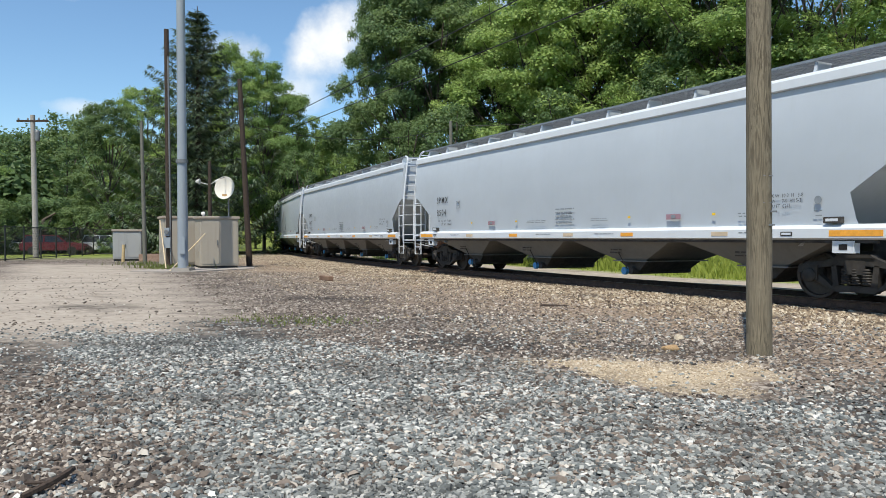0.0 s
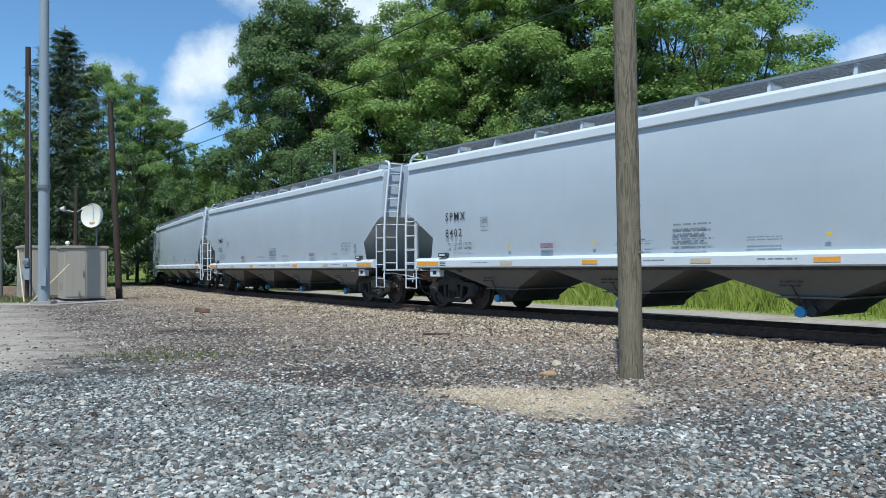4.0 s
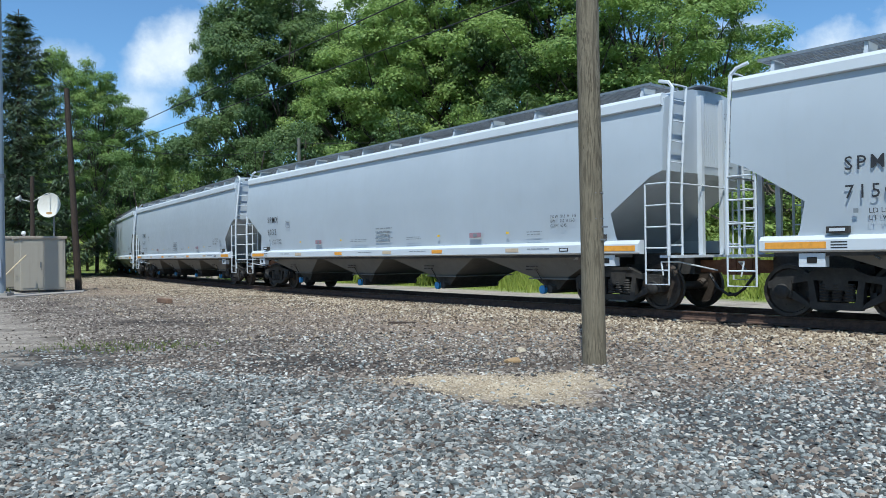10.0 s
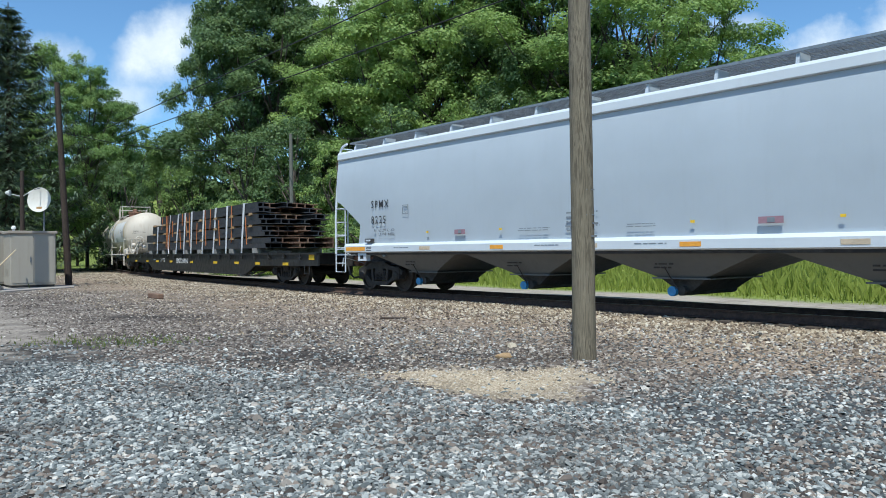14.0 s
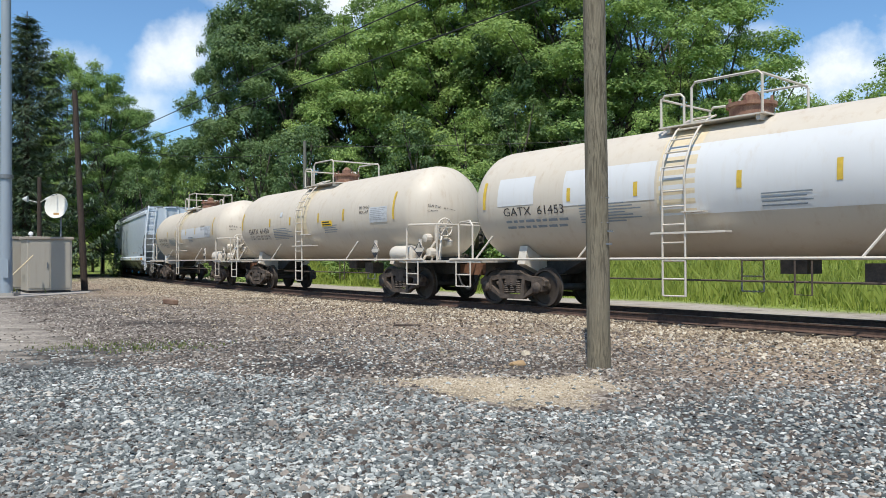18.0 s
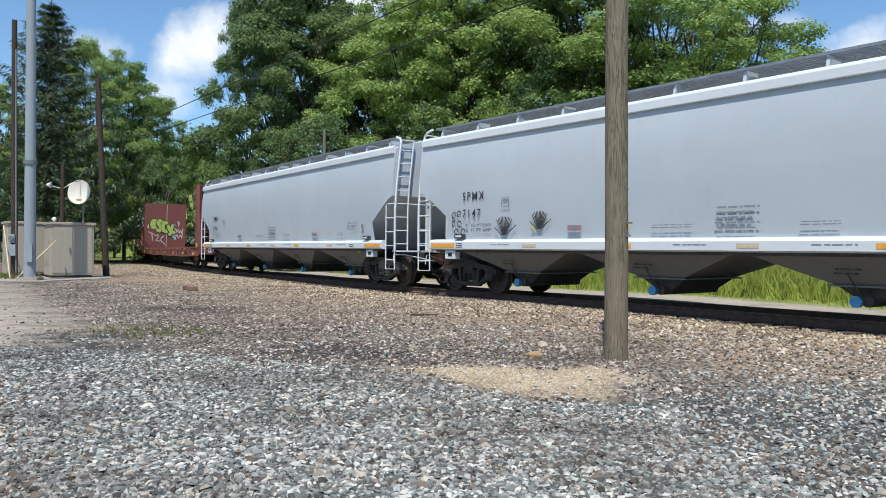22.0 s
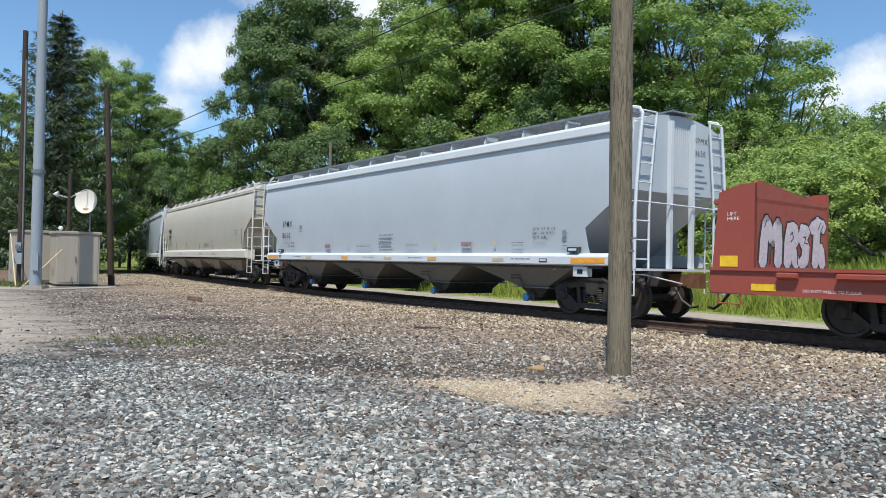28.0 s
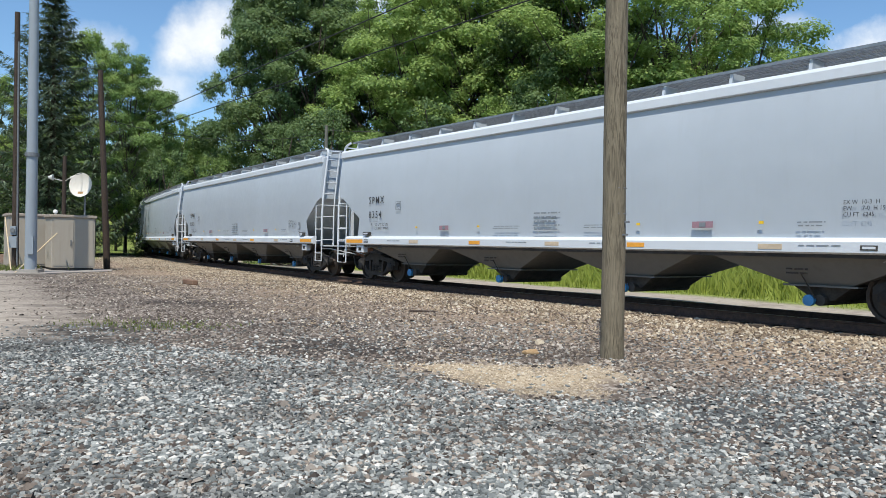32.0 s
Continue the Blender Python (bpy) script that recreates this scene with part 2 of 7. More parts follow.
HOSE = flat("black_rubber_hose", (0.02, 0.02, 0.02), 0.6)

# ---- mesh tools ----
def box(bm, x0, x1, y0, y1, z0, z1):
    vs = [bm.verts.new((x, y, z)) for x in (x0, x1) for y in (y0, y1) for z in (z0, z1)]
    for f in ((0, 1, 3, 2), (4, 6, 7, 5), (0, 4, 5, 1), (2, 3, 7, 6), (0, 2, 6, 4), (1, 5, 7, 3)):
        bm.faces.new([vs[i] for i in f])
    return vs


def prism(bm, pts, axis, a, b):
    """A closed outline pushed along an axis from a to b. Points are (u, v): axis 0 -> (y, z), 1 -> (x, z), 2 -> (x, y)."""
    def at(p, w):
        return ((w, p[0], p[1]), (p[0], w, p[1]), (p[0], p[1], w))[axis]
    lo, hi = [bm.verts.new(at(p, a)) for p in pts], [bm.verts.new(at(p, b)) for p in pts]
    n = len(pts)
    bm.faces.new(lo), bm.faces.new(hi[::-1])
    for i in range(n):
        bm.faces.new((lo[i], lo[(i + 1) % n], hi[(i + 1) % n], hi[i]))
    return lo + hi


def rod(bm, p, q, r, n=8, r2=None):
    p, q = Vector(p), Vector(q)
    w = (q - p).normalized()
    u = w.orthogonal().normalized()
    v = w.cross(u)
    r2 = r if r2 is None else r2
    rings = []
    for c, rad in ((p, r), (q, r2)):
        rings.append([bm.verts.new(c + rad * (math.cos(a) * u + math.sin(a) * v)) for a in (2 * math.pi * i / n for i in range(n))])
    for i in range(n):
        bm.faces.new((rings[0][i], rings[0][(i + 1) % n], rings[1][(i + 1) % n], rings[1][i]))
    bm.faces.new(rings[0][::-1]), bm.faces.new(rings[1])


def pipe(bm, pts, r, n=6):
    """One unbroken tube through the points."""
    pts = [Vector(p) for p in pts]
    rings, u = [], None
    for i, p in enumerate(pts):
        w = (pts[min(i + 1, len(pts) - 1)] - pts[max(i - 1, 0)]).normalized()
        u = w.orthogonal() if u is None else u - w * u.dot(w)
        if u.length < 1e-4:
            u = w.orthogonal()
        u.normalize()
        v = w.cross(u)
        rings.append([bm.verts.new(p + r * (math.cos(a) * u + math.sin(a) * v)) for a in (2 * math.pi * k / n for k in range(n))])
    for a, b in zip(rings, rings[1:]):
        for i in range(n):
            bm.faces.new((a[i], a[(i + 1) % n], b[(i + 1) % n], b[i]))
    bm.faces.new(rings[0][::-1]), bm.faces.new(rings[-1])


def lathe(bm, prof, origin=(0, 0, 0), axis=2, n=16, cap=True):
    """Turns a profile of (radius, height) about an axis."""
    o = Vector(origin)
    rings = []
    for r, h in prof:
        ring = []
        for i in range(n):
            a = 2 * math.pi * i / n
            c, s = r * math.cos(a), r * math.sin(a)
            ring.append(bm.verts.new(o + Vector(((h, c, s), (s, h, c), (c, s, h))[axis])))
        rings.append(ring)
    for a, b in zip(rings, rings[1:]):
        for i in range(n):
            bm.faces.new((a[i], a[(i + 1) % n], b[(i + 1) % n], b[i]))
    if cap:
        bm.faces.new(rings[0][::-1]), bm.faces.new(rings[-1])


def ribbon(name, parent, at, pts, r, material, thick=0.006):
    """A flat rounded stroke of paint on an upright wall; points are (y, z) on the wall, at is the wall's place."""
    bm = B()
    pts = [Vector(p) for p in pts]
    full = []
    for i, p in enumerate(pts):
        if i:
            full += [(pts[i - 1].lerp(p, 0.4)), (pts[i - 1].lerp(p, 0.6))]
        full.append(p)
    pipe(bm, [(0, p.x, p.y) for p in full], r, 8)
    for p in (full[0], full[-1]):
        lathe(bm, [(r * 0.35, -r * 0.94), (r, 0), (r * 0.35, r * 0.94)], (0, p.x, p.y), 2, 10)
    for v in bm.verts:
        v.co.x *= thick / r
    ob = part(name, bm, material, parent)
    ob.matrix_basis = at
    return ob


def mesh_of(name, bm, material, smooth=False, angle=40):
    bmesh.ops.recalc_face_normals(bm, faces=bm.faces)
    me = bpy.data.meshes.new(name)
    bm.to_mesh(me)
    bm.free()
    mats = material if isinstance(material, (list, tuple)) else [material]
    for m in mats:
        me.materials.append(m)
    if smooth:
        me.shade_smooth()
        me.set_sharp_from_angle(angle=radians(angle))
    return me


def part(name, bm, material, parent=None, label="", smooth=False, angle=40):
    me = bm if isinstance(bm, bpy.types.Mesh) else mesh_of(name, bm, material, smooth, angle)
    ob = new(name, me)
    ob.parent = parent
    if label:
        ob["label"] = label
    return ob


def thing(name, label, category, group="", kind=""):
    return tagged(new(name), label, category, group, kind)


def B():
    return bmesh.new()

# ---- the railway line: a gentle bend, seen almost along its length ----
RAIL_Z = 0.15
LINE = []                       # (s, x, y, heading) every half metre


def bend(s):
    return min(max(0.003264 - 1.086e-4 * s, 0.0), 0.0042)


def lay_line():
    for sign in (-1, 1):
        x, y, h, s, rows = 6.24, 18.132, -1.0843, 0.0, []
        while abs(s) < 300:
            rows.append((s, x, y, h))
            k = bend(s + sign * 0.25)
            hm = h + sign * k * 0.25
            x, y, h, s = x + sign * 0.5 * math.cos(hm), y + sign * 0.5 * math.sin(hm), h + sign * 0.5 * k, s + sign * 0.5
        LINE.extend(rows if sign > 0 else rows[:0:-1])


lay_line()
LINE_A = np.array(LINE)


def on_line(s, off=0.0):
    """Place and heading at s metres along the line, off metres towards the viewer's side."""
    x, y, h = (float(np.interp(s, LINE_A[:, 0], LINE_A[:, k])) for k in (1, 2, 3))
    return x + off * math.sin(h), y - off * math.cos(h), h

# ---- ground ----
LINE_NEAR = LINE_A[(LINE_A[:, 0] > -160) & (LINE_A[:, 0] < 95)][::3]


def side_of_line(x, y):
    """Metres from the middle of the track: positive on the viewer's side."""
    d = (LINE_NEAR[:, 1] - x) ** 2 + (LINE_NEAR[:, 2] - y) ** 2
    i = int(np.argmin(d))
    h = LINE_NEAR[i, 3]
    return (x - LINE_NEAR[i, 1]) * math.sin(h) - (y - LINE_NEAR[i, 2]) * math.cos(h), float(LINE_NEAR[i, 0])


def smooth(a, b, v):
    t = min(max((v - a) / (b - a), 0.0), 1.0)
    return t * t * (3 - 2 * t)


def rise(x, y):
    """Height of the ground: flat yard, the track bed, then a bank and a wooded slope behind the track."""
    off, s = side_of_line(x, y)
    z = -0.045 * (1 - smooth(1.4, 3.2, abs(off)))
    if off < 0:
        z += 1.5 * smooth(9, 17, -off) + 9.0 * smooth(20, 90, -off) - 0.15 * smooth(2.5, 5, -off) * (1 - smooth(8, 10, -off))
    far = math.hypot(x, y)
    z += 24 * smooth(110, 260, far) * smooth(-0.2, 0.5, math.sin(math.atan2(y, x)))
    z += 0.018 * noise.noise(Vector((x * 0.6, y * 0.6, 0))) * smooth(2, 4, abs(off)) + 0.05 * noise.noise(Vector((x * 0.13, y * 0.13, 3)))* smooth(6, 12, far)
    return z


def inside(poly, x, y):
    """Signed distance-like value to an outline: positive inside."""
    hit, best = False, 1e9
    for (x0, y0), (x1, y1) in zip(poly, poly[1:] + poly[:1]):
        if (y0 > y) != (y1 > y) and x < (x1 - x0) * (y - y0) / (y1 - y0) + x0:
            hit = not hit
        dx, dy = x1 - x0, y1 - y0
        t = min(max(((x - x0) * dx + (y - y0) * dy) / (dx * dx + dy * dy), 0), 1)
        best = min(best, math.hypot(x - x0 - t * dx, y - y0 - t * dy))
    return best if hit else -best


GRAVEL = [(-5.5, 10.6), (-3.4, 10.1), (-1.94, 9.5), (-0.6, 8.75), (0.58, 7.92), (1.15, 7.05), (1.63, 6.15), (2.45, 5.95), (3.6, 6.43), (5.0, 6.6), (6.5, 5.6), (8.0, 1.0), (4.0, -8.0), (-3.0, -8.0), (-1.0, 0.0),
          (-1.1, 3.3), (-1.6, 4.3), (-2.3, 5.2), (-3.1, 6.3), (-4.0, 8.0)]
SAND = [(0.94, 7.94), (1.59, 8.17), (2.4, 7.84), (3.17, 7.98), (3.33, 7.1), (2.91, 6.61), (2.48, 6.11), (1.72, 6.3), (1.33, 6.85), (1.2, 7.35)]
DAMP = ([(-1.4, 9.6), (-0.7, 10.3), (0.16, 10.35), (1.0, 9.6), (1.4, 8.6), (0.4, 8.55), (-0.5, 9.0)], [(-4.3, 12.1), (-3.0, 12.3), (-1.9, 10.1), (-2.2, 9.6), (-3.4, 9.9)],
        [(-6.3, 10.2), (-5.0, 9.7), (-4.0, 7.6), (-3.4, 6.0), (-4.8, 7.0)], [(-7.6, 15.0), (-6.2, 14.4), (-6.1, 13.7), (-7.4, 14.1)], [(-4.2, 17.5), (-1.6, 16.2), (-1.2, 15.2), (-3.9, 16.2)], [(1.6, 9.6), (2.9, 9.4), (3.0, 8.7), (1.7, 8.9)])
ROAD = [(-21, 37), (-15.5, 37), (-9.0, 24), (-5.0, 14.5), (-3.0, 11.0), (-5.0, 8.4), (-7.5, 8.0), (-9.5, 12.6), (-15, 26)]


def make_ground():
    fine = list(np.arange(-26, 34.1, 0.4))
    xs, step = fine[:], 0.7
    while xs[-1] < 1800:
        xs.append(xs[-1] + step)
        step *= 1.22
    step = 0.7
    while xs[0] > -1800:
        xs.insert(0, xs[0] - step)
        step *= 1.22
    ys, step = list(np.arange(-4, 50.1, 0.4)), 0.7
    while ys[-1] < 1800:
        ys.append(ys[-1] + step)
        step *= 1.2
    step = 0.7
    while ys[0] > -1800:
        ys.insert(0, ys[0] - step)
        step *= 1.25
    verts, cols, faces = [], [], []
    for y in ys:
        for x in xs:
            off, s = side_of_line(x, y)
            verts.append((x, y, rise(x, y)))
            n = 0.5 * noise.noise(Vector((x * 0.5, y * 0.5, 7))) + 0.3 * noise.noise(Vector((x * 1.7, y * 1.7, 2)))
            if -6 < y < 45 and abs(x) < 30:
                gravel = smooth(-0.5, 0.6, inside(GRAVEL, x, y) + n)
                sand = smooth(-0.35, 0.35, inside(SAND, x, y) + 1.1 * n - 0.1)
                road = smooth(-1.6, 1.2, inside(ROAD, x, y) + 1.6 * n)
            else:
                gravel = sand = road = 0.0
            bed = (1 - smooth(4.6, 8.6, off + 2.4 * n)) * smooth(-3.4, -2.6, off) if off > 0 else smooth(-3.2, -2.4, off)
            grass = smooth(6.2, 7.6, -off + n) if off < 0 else 0.0
            grass = max(grass, smooth(48, 60, math.hypot(x + 2, y)) if off > 0 else 0.0)
            strip = smooth(2.2, 3.0, -off) * (1 - smooth(6.4, 7.6, -off)) if off < 0 else 0.0
            damp = 0.0
            if 5 < y < 19 and -9 < x < 4:
                damp = max(smooth(-0.45, 0.35, inside(p, x, y) + 0.9 * n) for p in DAMP) * (1 - sand)
            cols.append((gravel, sand, max(road, strip), 1.0, bed, grass, damp))
    nx = len(xs)
    for j in range(len(ys) - 1):
        for i in range(nx - 1):
            a = j * nx + i
            faces.append((a, a + 1, a + nx + 1, a + nx))
    me = bpy.data.meshes.new("ground")
    me.from_pydata(verts, [], faces)
    c = np.array(cols, dtype=np.float32)
    for name, pick in (("yard", (0, 1, 2, 3)), ("line", (4, 5, 6, 3))):
        layer = me.color_attributes.new(name, "FLOAT_COLOR", "POINT")
        layer.data.foreach_set("color", np.ascontiguousarray(c[:, pick]).ravel())
    me.shade_smooth()
    return me


def ground_material():
    g = Graph("yard_ground")
    t = g.t

    def zone(name):
        n = t.nodes.new("ShaderNodeAttribute")
        n.attribute_name = name
        s = t.nodes.new("ShaderNodeSeparateColor")
        g.link(n.outputs["Color"], s.inputs[0])
        return s.outputs
    yard, line = zone("yard"), zone("line")
    grain, mid, big = g.noise(60, 4, 0.7), g.noise(5, 6, 0.65), g.noise(0.45, 5, 0.6)
    cell = g.voronoi(26.0)
    speck = g.t.nodes.new("ShaderNodeSeparateColor")
    g.link(cell.outputs["Color"], speck.inputs[0])
    dirt = g.mix(g.ramp(mid, [(0.32, 0.0), (0.68, 1.0)]), (0.080, 0.063, 0.053), (0.20, 0.163, 0.135))
    dirt = g.mix(g.ramp(big, [(0.38, 0.0), (0.62, 1.0)]), g.mix(0.65, dirt, (0.050, 0.040, 0.034)), dirt)
    dirt = g.mix(g.ramp(speck.outputs[0], [(0.62, 0.0), (0.66, 0.8)]), dirt, g.mix(speck.outputs[1], (0.25, 0.215, 0.18), (0.46, 0.42, 0.37)))
    streak = g.noise(1.0, 6, 0.65, g.scaled(0.45, 0.8, 1.0), 1.2)
    dirt = g.mix(g.ramp(streak, [(0.50, 0.0), (0.60, 0.75)]), dirt, (0.042, 0.034, 0.030))
    road = g.mix(g.ramp(mid, [(0.3, 0.0), (0.7, 1.0)]), (0.28, 0.245, 0.205), (0.43, 0.385, 0.33))
    sand = g.mix(g.ramp(grain, [(0.3, 0.0), (0.7, 1.0)]), (0.36, 0.29, 0.20), (0.54, 0.46, 0.34))
    # darkened beneath the loose stones, standing in for shade in their gaps
    grey = g.mix(g.ramp(grain, [(0.3, 0.0), (0.7, 1.0)]), (0.032, 0.035, 0.037), (0.10, 0.104, 0.105))
    bed = g.mix(speck.outputs[2], (0.12, 0.085, 0.060), (0.40, 0.31, 0.225))
    turf = g.mix(g.ramp(mid, [(0.3, 0.0), (0.7, 1.0)]), (0.13, 0.17, 0.04), (0.27, 0.33, 0.085))
    c = g.mix(g.math("MULTIPLY", yard[2], g.ramp(streak, [(0.47, 1.0), (0.64, 0.6)])), dirt, road)
    c = g.mix(line[0], c, bed)
    c = g.mix(g.math("MULTIPLY", line[2], g.ramp(g.noise(2.6, 6, 0.7), [(0.38, 0.1), (0.55, 0.9)])), c, (0.030, 0.026, 0.024))
    c = g.mix(yard[0], c, grey)
    c = g.mix(yard[1], c, sand)
    c = g.mix(line[1], c, turf)
    g.color(c)
    g.rough(0.95, 0, 0.2)
    g.bump(g.mix(0.5, grain, cell.outputs["Distance"]), 0.5, 0.03)
    return g.m


ground = part("ground", make_ground(), None)
ground.data.materials.append(ground_material())
tagged(ground, "bare stony yard with dirt, ballast and a grassy bank", "ground", kind="structure")


# ---- loose stone ----
def stones(name, places, sizes, material, label, seed, squash=0.5, slab=False):
    """Broken stones, each a small faceted lump, or a flat slab with a broken edge."""
    rnd = np.random.RandomState(seed)
    base = np.array([(1, 0, -0.5), (0.3, 0.95, -0.6), (-0.85, 0.55, -0.5), (-0.8, -0.6, -0.6), (0.35, -0.95, -0.5), (0.45, 0.25, 0.85), (-0.35, -0.2, 1.0)], dtype=float)
    tri = [(0, 1, 5), (1, 2, 5), (2, 6, 5), (2, 3, 6), (3, 4, 6), (4, 5, 6), (4, 0, 5)]
    if slab:
        base = np.array([(1.05, -0.1, -0.8), (0.1, 1.0, -0.8), (-1.0, 0.15, -0.8), (-0.1, -0.95, -0.8), (0.75, 0.1, 0.7), (-0.05, 0.72, 0.85), (-0.7, -0.05, 0.7), (0.1, -0.68, 0.6)], dtype=float)
        tri = [(0, 1, 4), (1, 5, 4), (1, 2, 5), (2, 6, 5), (2, 3, 6), (3, 7, 6), (3, 0, 7), (0, 4, 7), (4, 5, 6), (4, 6, 7)]
    n, m = len(places), len(base)
    p = np.array(places)
    r = np.array(sizes)
    jit = base[None] * rnd.uniform(0.7, 1.25, (n, m, 1)) + rnd.uniform(-0.12, 0.12, (n, m, 3))
    jit *= np.stack([rnd.uniform(0.9, 1.4, n), rnd.uniform(0.6, 1.0, n), rnd.uniform(squash * 0.6, squash * 1.3, n)], 1)[:, None, :]
    a, b, c = rnd.uniform(0, 2 * np.pi, n), rnd.normal(0, 0.28, n), rnd.normal(0, 0.28, n)
    ca, sa, cb, sb, cc, sc = np.cos(a), np.sin(a), np.cos(b), np.sin(b), np.cos(c), np.sin(c)
    x, y, z = jit[..., 0], jit[..., 1], jit[..., 2]
    y, z = y * cb[:, None] - z * sb[:, None], y * sb[:, None] + z * cb[:, None]
    x, z = x * cc[:, None] + z * sc[:, None], -x * sc[:, None] + z * cc[:, None]
    x, y = x * ca[:, None] - y * sa[:, None], x * sa[:, None] + y * ca[:, None]
    v = np.stack([x, y, z], 2) * r[:, None, None] + p[:, None, :]
    f = (np.array(tri)[None] + (np.arange(n) * m)[:, None, None]).reshape(-1, 3)
    me = bpy.data.meshes.new(name)
    me.from_pydata(v.reshape(-1, 3).tolist(), [], f.tolist())
    me.materials.append(material)
    return tagged(part(name, me, None), label, "gravel", kind="stuff")


def stone_material(name, stops, rough=0.8):
    g = Graph(name)
    c = g.ramp(g.island(), stops)
    c = g.mix(g.ramp(g.noise(70, 4), [(0.3, 0.0), (0.7, 1.0)]), g.mix(0.28, c, (0.02, 0.02, 0.02)), c)
    dust = g.noise(0.5, 5, 0.65, g.scaled(0.8, 1.5, 1.0))
    g.color(g.mix(g.ramp(dust, [(0.36, 0.5), (0.52, 0.0)]), c, (0.045, 0.036, 0.030)))
    g.rough(rough, 0, 0.35)
    return g.m


STONE_GREY = stone_material("blue_grey_crushed_stone", [(0.0, (0.075, 0.085, 0.085)), (0.28, (0.155, 0.172, 0.170)), (0.55, (0.265, 0.285, 0.275)), (0.78, (0.40, 0.415, 0.395)), (0.92, (0.56, 0.56, 0.525)), (1.0, (0.75, 0.74, 0.69))])
STONE_BROWN = stone_material("brown_ballast_stone", [(0.0, (0.09, 0.062, 0.046)), (0.25, (0.21, 0.155, 0.103)), (0.5, (0.36, 0.283, 0.192)), (0.8, (0.50, 0.42, 0.305)), (1.0, (0.68, 0.61, 0.49))])
STONE_MIX = stone_material("mixed_yard_stone", [(0.0, (0.045, 0.036, 0.031)), (0.35, (0.125, 0.100, 0.083)), (0.65, (0.25, 0.205, 0.170)), (0.86, (0.41, 0.36, 0.305)), (1.0, (0.66, 0.62, 0.55))])


STONE_TAN = stone_material("pale_tan_grit", [(0.0, (0.26, 0.20, 0.13)), (0.4, (0.42, 0.34, 0.235)), (0.8, (0.56, 0.47, 0.345)), (1.0, (0.68, 0.61, 0.50))])


def lay_stones():
    rnd = random.Random(12)
    grey, grey_r, brown, brown_r, mix, mix_r = [], [], [], [], [], []
    while len(grey) < 84000:                       # the grey spread, thickest close to the viewer
        a, d = rnd.uniform(-0.62, 0.86), 2.3 + 10.5 * rnd.random() ** 1.25
        x, y = d * math.sin(a), d * math.cos(a)
        k = inside(GRAVEL, x, y) + 0.35 * noise.noise(Vector((x * 1.3, y * 1.3, 0)))
        thin = 0.25 if (x > 2.6 and noise.noise(Vector((x * 0.8, y * 0.8, 5))) > -0.1 and y < 6.5) else 1.0
        if k < -0.25 or rnd.random() > min(1.0, (k + 0.25) / 0.5) * thin:
            if rnd.random() > 0.12:
                continue
        if inside(SAND, x, y) > 0.05 + 0.40 * noise.noise(Vector((x * 3, y * 3, 1))) and rnd.random() < 0.82:
            continue
        r = rnd.choice((0.009, 0.012, 0.015, 0.018, 0.022, 0.027)) * rnd.uniform(0.85, 1.15)
        grey.append((x, y, rise(x, y) + r * rnd.uniform(0.05, 0.5)))
        grey_r.append(r)
    tan, tan_r = [], []
    while len(tan) < 5200:
        x, y = rnd.uniform(0.6, 4.2), rnd.uniform(5.8, 8.6)
        if inside(SAND, x, y) + 0.55 * noise.noise(Vector((x * 1.6, y * 1.6, 4))) + 0.30 * noise.noise(Vector((x * 5, y * 5, 6))) < 0.02:
            continue
        r = rnd.uniform(0.006, 0.017)
        tan.append((x, y, rise(x, y) + r * rnd.uniform(-0.2, 0.3)))
        tan_r.append(r)
    stones("sandy_gravel", tan, tan_r, STONE_TAN, "pale tan grit spread before the wooden pole", 4, 0.6)
    stones("crushed_stone", grey, grey_r, STONE_GREY, "loose blue-grey crushed stone spread over the yard", 1, 0.42, True)
    while len(brown) < 74000:                      # ballast shoulder beside the near rail
        s, off = rnd.uniform(-62, 16), rnd.choice((rnd.uniform(0.9, 3.2), rnd.uniform(0.9, 5.0), 0.9 + 8.0 * rnd.random() ** 1.4, rnd.uniform(-0.6, 0.6)))
        if rnd.random() > smooth(-75, -20, s) + 0.12:
            continue
        x, y, h = on_line(s, off)
        if inside(GRAVEL, x, y) > -0.3 or inside(SAND, x, y) > -0.2 or (off > 4 and any(inside(p, x, y) > 0 for p in DAMP) and rnd.random() < 0.75):
            continue
        r = rnd.uniform(0.022, 0.042) * (1 - 0.3 * smooth(3, 6, off))
        brown.append((x, y, rise(x, y) + r * rnd.uniform(0.0, 0.55)))
        brown_r.append(r)
    stones("ballast", brown, brown_r, STONE_BROWN, "rust-tinted ballast stones along the track", 2, 0.65)
    while len(mix) < 62000:                        # scattered over the dirt
        a, d = rnd.uniform(-0.66, 0.90), 4.0 + 26 * rnd.random() ** 1.2
        x, y = d * math.sin(a), d * math.cos(a)
        off, s = side_of_line(x, y)
        if off < 2.5 or inside(SAND, x, y) > 0.1 or (inside(ROAD, x, y) > -0.6 and rnd.random() > 0.10):
            continue
        dense = 0.62 + 0.7 * noise.noise(Vector((x * 0.5, y * 0.5, 9)))
        if any(inside(p, x, y) > 0.1 for p in DAMP):
            dense *= 0.35
        if rnd.random() > dense:
            continue
        r = rnd.uniform(0.010, 0.030) * (1.0 if rnd.random() < 0.97 else 1.7)
        mix.append((x, y, rise(x, y) + r * rnd.uniform(-0.1, 0.4)))
        mix_r.append(r)
    stones("yard_stone", mix, mix_r, STONE_MIX, "small mixed stones scattered over brown dirt", 3)


lay_stones()

